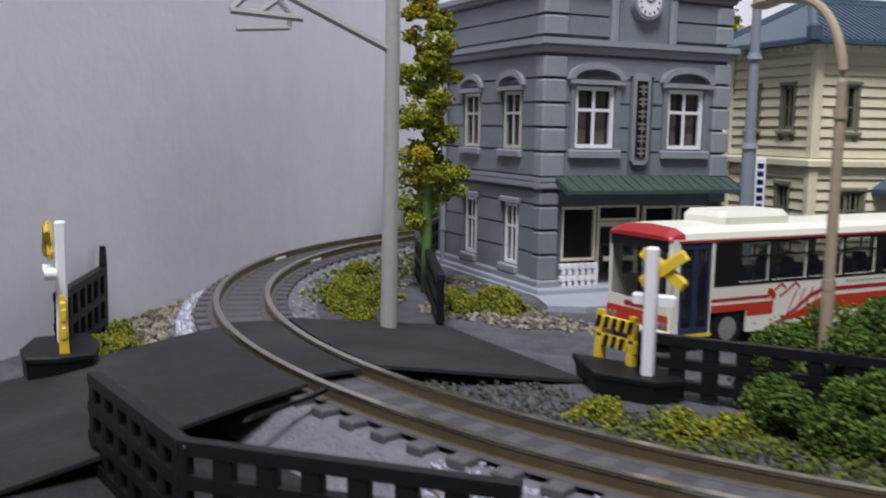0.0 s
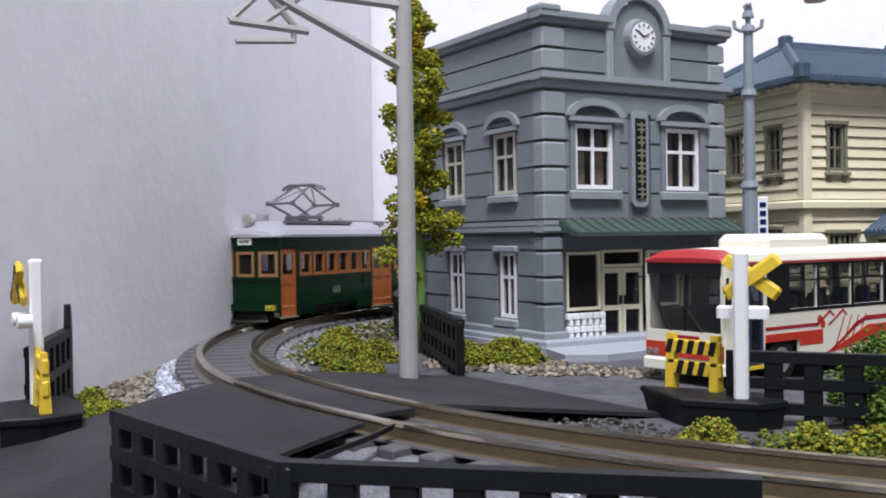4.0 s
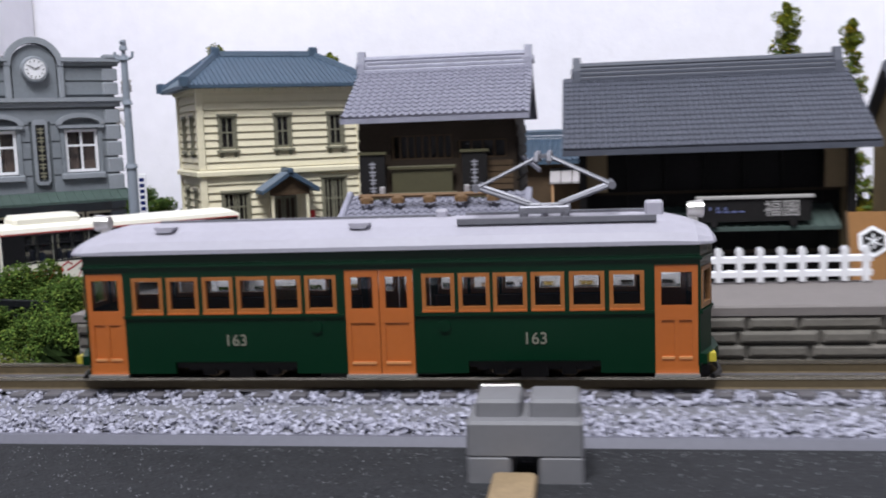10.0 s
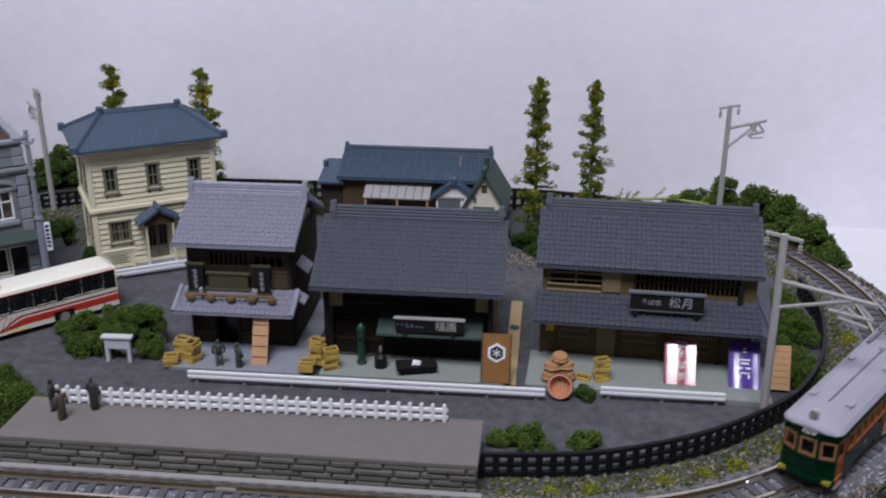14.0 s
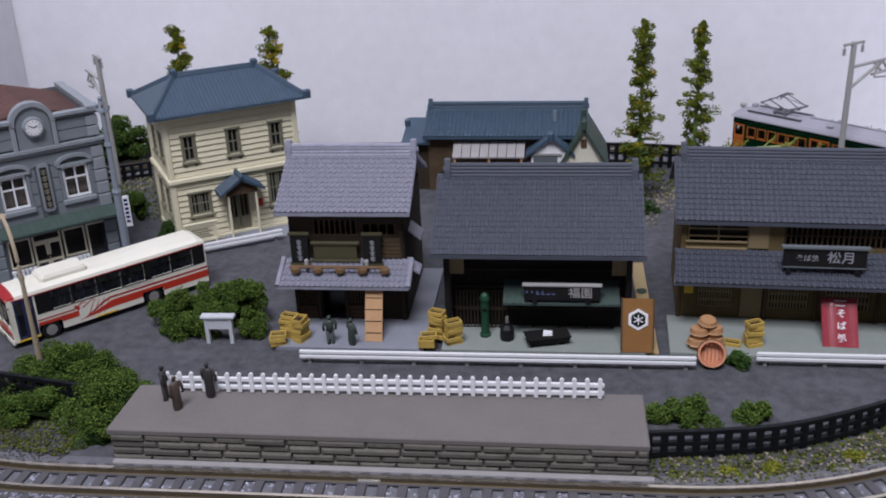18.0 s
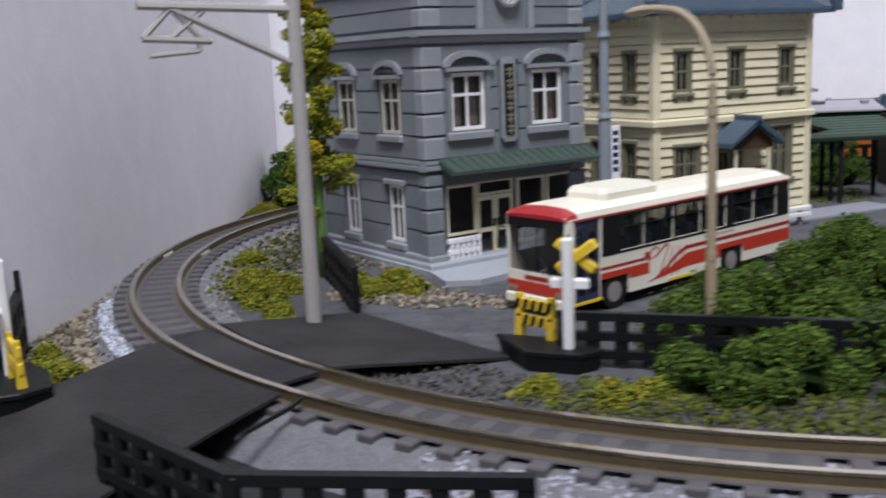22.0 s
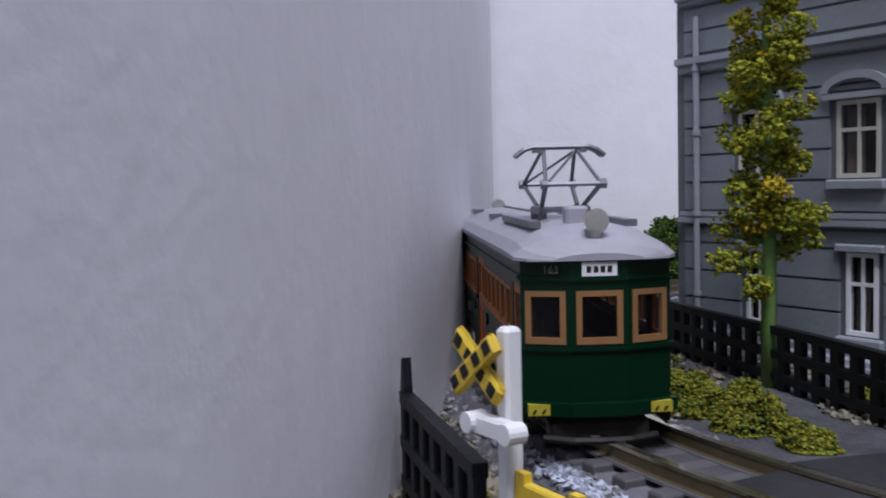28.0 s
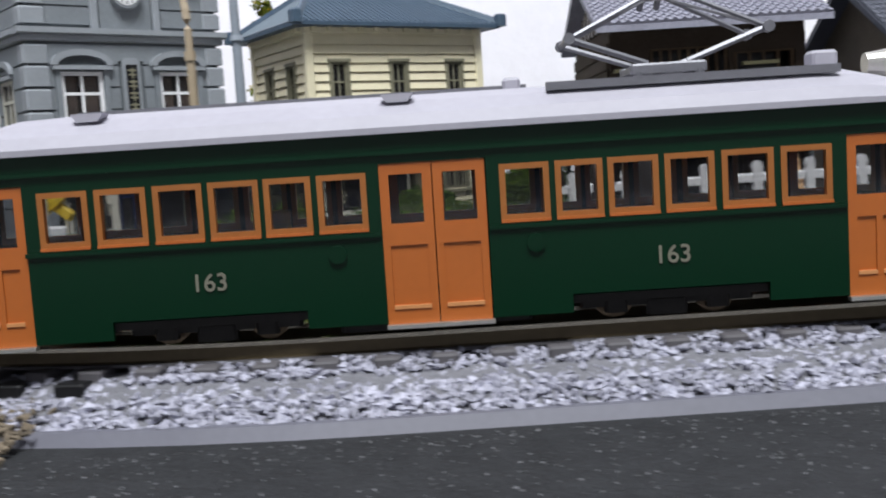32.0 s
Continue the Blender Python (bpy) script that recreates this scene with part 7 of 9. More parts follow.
def signal(x, y, z, top, heading, label, side=0.1, spots=True):
    root = thing("crossing_signal", label, "signal", at(x, y, z, 0, 0, heading), "crossing signals")
    bm = bm_new()
    cbox(bm, -0.082, -0.082, 0, 0.082, 0.082, top, 0.03)
    part("post", bm, M["white_plastic"], root)
    for s, dy in ((1, -0.15), (-1, -0.19)):
        bm = bm_new()
        w, L = 0.08, 0.38
        cbox(bm, -L, -0.045, -w, L, 0.045, w, 0.04)
        arm = part("cross_arm", bm, M["yellow"], root, "yellow cross arm with black spots", at(-side, dy, top - 0.30, 0, s * 36, 0))
        for q in (-0.28, -0.1, 0.1, 0.28) if spots else ():
            bm = bm_new()
            cbox(bm, q - 0.05, -0.055, -0.05, q + 0.05, -0.040, 0.05, 0.01)
            part("black_spot", bm, M["black"], arm)
    bm = bm_new()
    cbox(bm, -0.30, -0.20, top * 0.58 - 0.075, 0.30, -0.08, top * 0.58 + 0.075, 0.03)
    bar = part("lamp_bar", bm, M["white_plastic"], root)
    for sx in (-1, 1) if spots else ():
        bm = bm_new()
        cyl(bm, (sx * 0.26, -0.08, top * 0.58), (sx * 0.26, -0.25, top * 0.58), 0.085, 14)
        part("lamp", bm, M["white_plastic"], bar)
    return root


def barrier_stand(x, y, z, heading, label):
    """Low yellow and black striped barrier drive on two legs."""
    root = thing("striped_barrier", label, "barrier", at(x, y, z, 0, 0, heading), "striped barriers")
    for zz in (0.30, 0.56):
        bm = bm_new()
        cbox(bm, -0.42, -0.045, zz - 0.085, 0.42, 0.045, zz + 0.085, 0.02)
        b = part("board", bm, M["yellow"], root)
        for k in range(5):
            bm = bm_new()
            q = -0.37 + k * 0.165
            prism(bm, [(q - 0.04, zz - 0.085), (q + 0.05, zz - 0.085), (q + 0.10, zz + 0.085), (q + 0.01, zz + 0.085)], "y", -0.051, -0.044)
            part("stripe", bm, M["black"], b)
    for sx in (-0.34, 0.34):
        bm = bm_new()
        hexa(bm, [(sx - 0.06, -0.07, 0), (sx + 0.06, -0.07, 0), (sx + 0.06, 0.07, 0), (sx - 0.06, 0.07, 0),
                  (sx - 0.06, -0.03, 0.72), (sx + 0.06, -0.03, 0.72), (sx + 0.06, 0.04, 0.72), (sx - 0.06, 0.04, 0.72)])
        part("leg", bm, M["yellow"], root)


def signal_base(pts, z0, z1, label):
    root = thing("signal_base", label, "base", group="black signal bases")
    cx, cy = sum(p[0] for p in pts) / len(pts), sum(p[1] for p in pts) / len(pts)
    ring = lambda k, z: [(x + (cx - x) * k, y + (cy - y) * k, z) for x, y in pts]
    bm = bm_new()
    loft(bm, [ring(0.10, z0), ring(0.03, z1 - 0.10), ring(0.03, z1 - 0.08)])
    part("body", bm, M["black_plastic"], root)
    bm = bm_new()
    loft(bm, [ring(0.0, z1 - 0.08), ring(0.0, z1 - 0.02), ring(0.03, z1)])
    part("top_plate", bm, M["black_plastic"], root)


def catenary_pole(x, y, top, toward, label, arm_z=None, arm=2.65, lean=(0, 0), fine=1.0):
    """Concrete line pole with a truss arm over the track and a small crossarm with insulators."""
    heading = math.degrees(math.atan2(toward[1] - y, toward[0] - x))
    root = thing("catenary_pole", label, "pole", at(x, y, 0, 0, 0, heading), "catenary poles")
    lx = lean[0]
    bm = bm_new()
    cyl(bm, (0, 0, -0.1), (lx, 0, top), 0.145 * fine, 14, 0.115 * fine)
    part("mast", bm, M["concrete_pole"], root, smooth=False)
    a = (arm_z or top - 1.45)
    bx = lx * a / top

    def stick(name, p, q, r):
        bm = bm_new()
        cyl(bm, p, q, r * fine, 6)
        part(name, bm, M["concrete_pole"], root)
    stick("upper_arm", (bx, 0, a), (arm, 0, a + 0.08), 0.075)
    stick("lower_arm", (bx + arm * 0.56, 0, a - 0.50), (arm - 0.05, 0, a - 0.44), 0.065)
    stick("brace", (bx, 0, a - 0.95), (bx + arm * 0.80, 0, a + 0.02), 0.07)
    stick("web_strut", (arm * 0.98, 0, a - 0.44), (arm * 0.80, 0, a + 0.03), 0.05)
    stick("web_strut", (arm * 0.80, 0, a + 0.03), (arm * 0.62, 0, a - 0.48), 0.05)
    stick("web_strut", (arm * 0.60, 0, a - 0.02), (arm * 0.82, 0, a - 0.46), 0.05)
    stick("steady_arm", (arm * 0.64, 0, a - 0.66), (arm * 0.95, 0, a - 0.72), 0.045)
    stick("steady_hanger", (arm * 0.64, 0, a - 0.50), (arm * 0.64, 0, a - 0.68), 0.04)
    bm = bm_new()
    cbox(bm, -0.62, -0.05, top - 0.12, 0.62, 0.05, top - 0.02, 0.02)
    cross = part("crossarm", bm, M["concrete_pole"], root, m=at(lx, 0, 0))
    for s in (-0.55, 0.55):
        bm = bm_new()
        cyl(bm, (s, 0, top - 0.12), (s, 0, top - 0.52), 0.03, 6)
        for k in range(3):
            cyl(bm, (s, 0, top - 0.26 - k * 0.1), (s, 0, top - 0.31 - k * 0.1), 0.085, 8, 0.06)
        part("insulator", bm, M["concrete_pole"], cross)


def ornate_pole():
    root = thing("street_pole", "slender blue-grey ornamental pole with a hanging name plate", "pole", at(-20.35, 14.5))
    bm = bm_new()
    cyl(bm, (0, 0, 0), (0, 0, 3.3), 0.18, 12, 0.155)
    cyl(bm, (0, 0, 3.3), (0, 0, 6.6), 0.125, 12, 0.10)
    part("shaft", bm, M["blue_pole"], root)
    for z, r in ((0.0, 0.26), (3.25, 0.20), (5.2, 0.17), (6.55, 0.16), (6.85, 0.13)):
        bm = bm_new()
        cyl(bm, (0, 0, z), (0, 0, z + 0.13), r, 12, r * 0.8)
        part("collar", bm, M["blue_pole"], root)
    bm = bm_new()
    cyl(bm, (0, 0, 6.6), (0, 0, 7.0), 0.07, 10, 0.05)
    blob(bm, (0, 0, 7.06), 0.11, random.Random(1), 1.0, 5, 10)
    part("finial", bm, M["blue_pole"], root)
    for s in (-1, 1):
        bm = bm_new()
        tube(bm, [(0, 0, 6.62), (s * 0.16, 0, 6.58), (s * 0.27, 0, 6.64), (s * 0.29, 0, 6.80)], 0.045, 6)
        part("scroll_arm", bm, M["blue_pole"], root)
    bm = bm_new()
    cbox(bm, 0.14, -0.04, 1.75, 0.40, 0.04, 3.05, 0.02)
    plate = part("name_plate", bm, M["white_plastic"], root, "white name plate with blue characters", at(0, 0, 0, 0, 0, 20))
    for k in range(6):
        bm = bm_new()
        box(bm, 0.20, -0.05, 1.92 + k * 0.18, 0.34, -0.04, 2.03 + k * 0.18)
        part("character_bar", bm, M["blue_box"], plate)


def street_lamp():
    root = thing("street_lamp", "beige curved-arm street lamp", "street lamp", at(-19.4, 5.2, 0, 0, 0, math.degrees(math.atan2(1.4, -1.1))))
    bm = bm_new()
    cyl(bm, (0, 0, 0), (0, 0, 1.6), 0.095, 10, 0.085)
    cyl(bm, (0, 0, 1.6), (0, 0, 3.9), 0.075, 10, 0.068)
    part("post", bm, M["lamp_post"], root)
    bm = bm_new()
    tube(bm, [(0, 0, 3.85)] + [(0.95 * (1 - math.cos(a)), 0, 4.25 + 1.15 * math.sin(a)) for a in np.linspace(0, 1.45, 12)] + [(1.25, 0, 5.44)], 0.062, 8)
    part("arm", bm, M["lamp_post"], root)
    for z in (1.6, 3.85):
        bm = bm_new()
        cyl(bm, (0, 0, z - 0.07), (0, 0, z + 0.07), 0.09, 10)
        part("collar", bm, M["lamp_post"], root)
    bm = bm_new()
    n = 10
    ring = lambda x, w, h, z: [(x, w * math.cos(2 * math.pi * i / n), z + h * math.sin(2 * math.pi * i / n)) for i in range(n)]
    loft(bm, [ring(1.2, 0.06, 0.05, 5.44), ring(1.38, 0.13, 0.08, 5.43), ring(1.62, 0.15, 0.085, 5.41), ring(1.8, 0.08, 0.05, 5.40)])
    part("lamp_head", bm, M["lamp_post"], root, "ochre-edged lamp head")


structure()
track()
platform()
crossing()
LEFT_BASE = [(-30.85, 3.95), (-30.5, 3.2), (-30.05, 2.75), (-29.65, 2.95), (-29.35, 3.35), (-29.75, 4.05), (-30.35, 4.6)]
signal_base(LEFT_BASE, LOW, 0.25, "black plastic base of the outer crossing signal")
signal_base([(-22.8, 5.5), (-22.35, 4.45), (-21.5, 4.2), (-21.15, 4.45), (-21.35, 5.0)], -0.01, 0.34, "black plastic base of the inner crossing signal")
signal(-30.29, 3.9, 0.25, 1.82, -50, "white crossing signal post with yellow cross on a black base", 0.2)
signal(-21.65, 4.55, 0.34, 1.72, 165, "white crossing signal post with plain yellow cross beside the road", spots=False)
barrier_stand(-29.97, 3.5, 0.25, 128, "yellow and black striped barrier beside the outer signal")
barrier_stand(-22.15, 5.25, 0.3, -42, "yellow and black striped barrier beside the inner signal")
lattice_fence([(-27.33, 0.54), (-25.24, -1.17), (-22.28, -1.27)], LOW, 0.78, "black plastic lattice fence at the crossing's outer corner", rails=(0.07, 0.37, 0.67, 0.95), step=0.43, wide=0.10, curved=False)
lattice_fence([(-25.6, 8.2), (-26.7, 11.2), (-28.0, 14.4), (-28.7, 17.3), (-28.9, 20.0), (-28.4, 22.6)], 0.0, 0.95, "curved black lattice fence on the verge by the clock building")
lattice_fence([(-0.3, 2.2), (1.5, 2.4), (3.4, 2.75), (5.4, 3.55), (7.1, 4.5), (9.1, 6.1), (10.5, 7.8), (11.8, 10.6), (12.5, 14.0), (12.4, 17.2)], 0.0, 0.88, "long curved black lattice fence inside the bend")
lattice_fence([(11.0, 21.0), (8.6, 24.0), (5.5, 26.0), (2.0, 27.0), (-2.0, 27.3), (-10.0, 27.35), (-17.0, 27.2)], 0.0, 1.2, "black lattice fence before the back straight")
lattice_fence([(6.9, -0.75), (9.4, 0.45), (11.3, 1.6), (13.6, 3.8)], LOW, 0.62, "black lattice fence outside the bend")
lattice_fence([(-21.7, 4.75), (-17.0, 3.8)], 0.05, 0.86, "black lattice fence between crossing and platform")
short_fence = lattice_fence([(-30.6, 4.25), (-31.66, 6.85)], LOW, 0.93, "short black lattice fence behind the signal")
bm = bm_new()
prism(bm, [(-0.10, 0.0), (0.10, 0.0), (0.10, 1.25), (0.03, 1.58), (-0.04, 1.62), (-0.10, 1.3)], "y", -0.05, 0.05)
part("end_post", bm, M["black_plastic"], short_fence, "ragged tall end post", at(-31.68, 6.93, LOW, 0, 0, 112))
guard_rail((-11.3, 6.92), (1.58, 7.0), "long low white guard rail before the shops")
guard_rail((3.5, 7.38), (7.8, 7.35), "low white guard rail before the noodle shop")
guard_rail((-17.8, 15.5), (-14.6, 17.35), "low white guard rail beside the cream house")
catenary_pole(-26.2, 7.12, 6.8, (-28.3, 5.52), "grey concrete line pole with truss arm at the crossing", arm_z=5.75, arm=2.7)
catenary_pole(8.85, 6.25, 6.85, (11.55, 4.25), "grey concrete line pole with truss arm by the bend", arm_z=5.3, arm=3.0, lean=(-0.1, 0))
catenary_pole(9.6, 22.6, 7.1, (12.5, 24.6), "grey concrete line pole behind the noodle shop", arm_z=6.0, arm=2.4)
catenary_pole(-24.9, 24.2, 6.6, (-27.0, 26.6), "grey concrete line pole behind the clock building", arm_z=5.4, arm=2.4)
lattice_fence([(-25.6, 24.4), (-23.7, 25.4)], 0.0, 0.85, "black lattice fence between the two houses")


def green_shed():
    root = thing("open_shelter", "open shelter with a dark green slatted roof on thin posts", "shelter", at(-14.6, 20.6, 0, 0, 0, 8))
    for x in (0.15, 1.9, 3.6):
        for y in (0.15, 1.5):
            bm = bm_new()
            cbox(bm, x - 0.06, y - 0.06, 0.0, x + 0.06, y + 0.06, 2.0 + y * 0.2, 0.02)
            part("post", bm, M["wood_black"], root)
    for k in range(7):
        bm = bm_new()
        tube(bm, [(0.0, 0.0 + k * 0.27, 2.05 + k * 0.06), (3.8, 0.0 + k * 0.27, 2.05 + k * 0.06)], 0.14, 8)
        part("roof_slat", bm, M["green_dark"], root)


green_shed()
ornate_pole()
street_lamp()
grey_building()
cream_house()
shop_one()
shop_two()
shop_three()
back_house()
build_bus()


# ---- trees, bushes, moss, gravel ----


def poplar(x, y, h, width, seed, label, n=3400, leaf="leaf_green", foot=0.85, taper=0.72):
    """Narrow plastic poplar: a tapered stem with short side arms that carry torn foam clumps."""
    rng = random.Random(seed)
    root = thing("poplar_tree", label, "tree", at(x, y), "poplar trees")
    bm = bm_new()
    ways = [(rng.uniform(-0.03, 0.03), rng.uniform(-0.03, 0.03)) for _ in range(7)]
    loft(bm, [[(ways[i][0] + math.cos(a * 0.785) * (0.125 - 0.013 * i), ways[i][1] + math.sin(a * 0.785) * (0.125 - 0.013 * i), h * i / 6.05) for a in range(8)] for i in range(7)])
    part("trunk", bm, M["stem"], root, "bright green plastic trunk", smooth=True)
    clumps = []
    tiers = int((h - foot) / 0.40)
    for k in range(tiers):
        z = foot + (h - foot - 0.35) * k / (tiers - 1)
        w = width * (1.0 - taper * (z / h) ** 1.6) * rng.uniform(0.8, 1.12)
        turn = 2.4 * k + rng.uniform(-0.3, 0.3)
        for j in range(4):
            a = turn + j * 1.571 + rng.uniform(-0.4, 0.4)
            L = w * rng.uniform(0.55, 1.1)
            zz = z + rng.uniform(-0.38, 0.38)
            tip = (math.cos(a) * L, math.sin(a) * L, zz + L * 0.14)
            if z < h - 0.5:
                bm = bm_new()
                cyl(bm, (0, 0, zz), tip, 0.055, 6, 0.035)
                part("branch", bm, M["stem"], root)
            if k == 0 and j == 1:
                continue
            for q in (0.42, 0.88):
                clumps.append((tip[0] * q + rng.gauss(0, 0.04), tip[1] * q + rng.gauss(0, 0.04), zz + (tip[2] - zz) * q + rng.gauss(0.04, 0.07), rng.uniform(0.15, 0.27) * (0.72 + 0.35 * w), rng.random() < 0.10))
    for q in range(4):
        clumps.append((rng.gauss(0, 0.05), rng.gauss(0, 0.05), h - 0.12 * q, 0.10 + 0.03 * q, False))
    lots = ([], [])
    each = max(60, int(1.9 * n / len(clumps)))
    for cx, cy, cz, r, bright in clumps:
        for _ in range(each):
            d = Vector((rng.gauss(0, 1), rng.gauss(0, 1), rng.gauss(0, 1))).normalized() * r * min(1.25, abs(rng.gauss(0.9, 0.2)))
            lots[1 if bright or rng.random() < 0.05 else 0].append((cx + d.x, cy + d.y, cz + d.z * 0.85))
    crumbs("crown", lots[0], 0.022, 0.058, seed, M[leaf], root, label="torn olive-green foam foliage")
    crumbs("crown", lots[1], 0.022, 0.055, seed + 1, M["leaf_bright"], root, label="yellowed foam foliage")


def shrub(name, mounds, seed, material, label, n=1600, size=(0.016, 0.040), second=None):
    """Foam bush of uneven mounds (x, y, z, rx, ry, h), crumbly all over."""
    rng = random.Random(seed)
    root = thing(name, label, "bush")
    area = sum(m[3] * m[4] for m in mounds)
    pts, low = [], []
    for (x, y, z, rx, ry, h) in mounds:
        lumps = []
        for _ in range(int(10 + 9 * rx * ry)):
            a, d = rng.uniform(0, 6.283), rng.random() ** 0.6
            g = rng.uniform(0.20, 0.34) * (0.4 + 0.6 * min(rx, ry, h))
            lumps.append((x + math.cos(a) * d * rx * 0.85, y + math.sin(a) * d * ry * 0.85, z + h * (1.0 - 0.62 * d * d) * rng.uniform(0.55, 1.08) - g * 0.8, g))
        for _ in range(int(8.2 * n * rx * ry / area)):
            lx, ly, lz, g = rng.choice(lumps)
            a, b = rng.uniform(0, 6.283), math.acos(rng.uniform(-0.8, 1))
            q = g * rng.gauss(1.0, 0.16)
            pts.append((lx + math.cos(a) * math.sin(b) * q, ly + math.sin(a) * math.sin(b) * q, max(z + 0.02, lz + math.cos(b) * q)))
        # inner lump, coloured for the shade between the crumbs
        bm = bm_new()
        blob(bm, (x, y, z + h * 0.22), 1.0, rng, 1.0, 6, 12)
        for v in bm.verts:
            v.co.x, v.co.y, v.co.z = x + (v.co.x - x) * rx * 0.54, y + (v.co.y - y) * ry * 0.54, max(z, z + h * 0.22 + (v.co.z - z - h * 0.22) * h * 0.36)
        part("core", bm, M["bush_core_shade"], root)
    rng.shuffle(pts)
    cut = int(len(pts) * (0.72 if second else 1))
    crumbs("foliage", pts[:cut], size[0], size[1], seed, material, root)
    if second:
        crumbs("foliage", pts[cut:], size[0], size[1], seed + 1, second, root)
    return root


def patch(name, seed, n, blobs, r, material, label, category, z=0.0, lift=0.0):
    """Loose crumbs strewn in soft round patches (x, y, radius)."""
    rng = random.Random(seed)
    tot = sum(b[2] ** 2 for b in blobs)
    pts = []
    for (x, y, k) in blobs:
        for _ in range(int(n * k * k / tot) + 1):
            a, q = rng.uniform(0, 6.283), rng.random() ** 0.65
            pts.append((x + math.cos(a) * q * k, y + math.sin(a) * q * k, z + lift * (1 - q) * rng.random() + 0.02))
    crumbs(name, pts, r[0], r[1], seed, material, label=label, category=category)


# near-black green: shade deep inside the foam put into the colour
M["bush_core_shade"] = mat("bush_core_shade", (0.012, 0.022, 0.006), 0.95, var=0.4, scale=200, spec=0.05)
M["leaf_green"] = mat("green_leaf", (0.105, 0.125, 0.014), 0.9, var=0.5, scale=150, island=1.0, spec=0.1)
M["gravel_grey"] = mat("grey_gravel", (0.24, 0.23, 0.23), 0.85, var=0.5, scale=500, island=0.9, spec=0.2)
M["leaf_bright"] = mat("yellow_leaf", (0.36, 0.27, 0.02), 0.9, var=0.4, scale=150, island=0.6, spec=0.1)
M["gravel"] = mat("mixed_gravel", (0.20, 0.175, 0.135), 0.85, var=0.55, scale=500, island=0.9, spec=0.2)
M["grass"] = mat("scatter_grass", (0.085, 0.10, 0.02), 0.95, var=0.5, scale=300, island=0.7, spec=0.1)

poplar(0.82, 22.7, 8.1, 1.08, 11, "tall narrow poplar with sparse yellow-green leaves")
poplar(3.54, 24.7, 7.6, 1.02, 12, "narrow poplar with gaps in its yellow-green crown")
poplar(-21.1, 24.9, 7.7, 1.35, 13, "narrow poplar rising behind the cream house")
poplar(-16.9, 26.3, 7.4, 1.25, 14, "slim poplar behind the cream house roof")
poplar(-27.0, 11.85, 6.75, 0.88, 15, "full poplar with yellowing leaves beside the clock building", n=5200, leaf="leaf", foot=1.85, taper=0.5)

shrub("bush", [(-16.4, 9.3, 0, 1.3, 1.0, 1.35), (-14.1, 9.8, 0, 1.3, 0.9, 1.95), (-15.3, 10.0, 0, 1.3, 0.9, 1.7), (-15.6, 8.75, 0, 1.0, 0.55, 0.95), (-13.5, 8.9, 0, 0.65, 0.6, 1.0), (-16.3, 8.6, 0, 0.6, 0.5, 0.7)], 21, M["bush"], "dark green foam bush beside the narrow shop", 5200, second=M["bush_tip"])
shrub("bush", [(-18.6, 5.3, 0, 2.2, 1.3, 1.45), (-16.4, 3.6, 0, 1.5, 1.5, 1.4), (-19.0, 3.4, 0, 1.6, 0.9, 1.0), (-16.2, 2.2, 0, 0.8, 0.6, 0.8)], 22, M["bush"], "large green foam bush between crossing and platform", 5600, second=M["bush_tip"])
shrub("bush", [(0.85, 4.2, 0, 1.15, 0.6, 0.85)], 23, M["bush"], "low green foam bush at the platform end", 800, second=M["bush_tip"])
shrub("bush", [(3.0, 4.35, 0, 0.6, 0.42, 0.6)], 24, M["bush"], "small green foam bush in the roadway", 420, second=M["bush_tip"])
shrub("bush", [(3.0, 7.4, 0, 0.36, 0.33, 0.55)], 25, M["bush_dark"], "tiny dark green bush by the guard rail", 260)
shrub("bush", [(10.7, 9.7, 0, 0.9, 1.5, 1.1), (11.2, 12.6, 0, 0.9, 1.7, 1.3), (11.3, 15.4, 0, 0.8, 1.5, 1.2)], 26, M["bush"], "long green foam hedge beside the noodle shop", 3200, second=M["bush_tip"])
shrub("bush", [(9.2, 27.2, LOW, 2.2, 1.2, 2.0), (12.3, 26.4, LOW, 1.9, 1.4, 2.4), (14.2, 23.6, LOW, 1.3, 1.6, 2.0), (11.0, 28.5, LOW, 1.6, 1.0, 2.2), (13.4, 25.0, LOW, 1.4, 1.3, 2.4), (14.7, 21.6, LOW, 0.9, 1.5, 1.1)], 27, M["bush"], "thick green foam thicket outside the far bend", 6000, size=(0.026, 0.066), second=M["bush_tip"])
shrub("bush", [(-29.9, 28.3, LOW, 2.0, 1.7, 2.2), (-27.0, 29.6, LOW, 2.0, 1.3, 2.4), (-31.0, 25.8, LOW, 1.0, 1.5, 1.6), (-24.4, 30.3, LOW, 1.6, 0.8, 1.7), (-28.6, 27.3, LOW, 1.1, 0.9, 1.5), (-31.9, 28.6, LOW, 0.9, 1.9, 1.9)], 28, M["bush_dark"], "dark green foam thicket in the corner of the panels", 4600, size=(0.026, 0.066), second=M["bush_tip"])
shrub("bush", [(-11.6, 25.3, 0, 1.3, 0.8, 1.6), (-13.6, 26.1, 0, 1.0, 0.6, 1.1)], 29, M["bush_dark"], "dark bush beside the back house", 1200, second=M["bush_tip"])
shrub("bush", [(-19.6, 17.2, 0, 0.5, 0.4, 0.9), (-23.0, 18.6, 0, 0.6, 0.55, 1.9)], 30, M["bush_dark"], "dark shrubs between the two houses", 700)
shrub("bush", [(-29.6, 26.6, LOW + 0.1, 0.9, 0.7, 0.8), (-31.5, 23.6, LOW, 0.6, 0.9, 0.6)], 31, M["moss"], "yellow-green foam bush on the outer verge", 700)
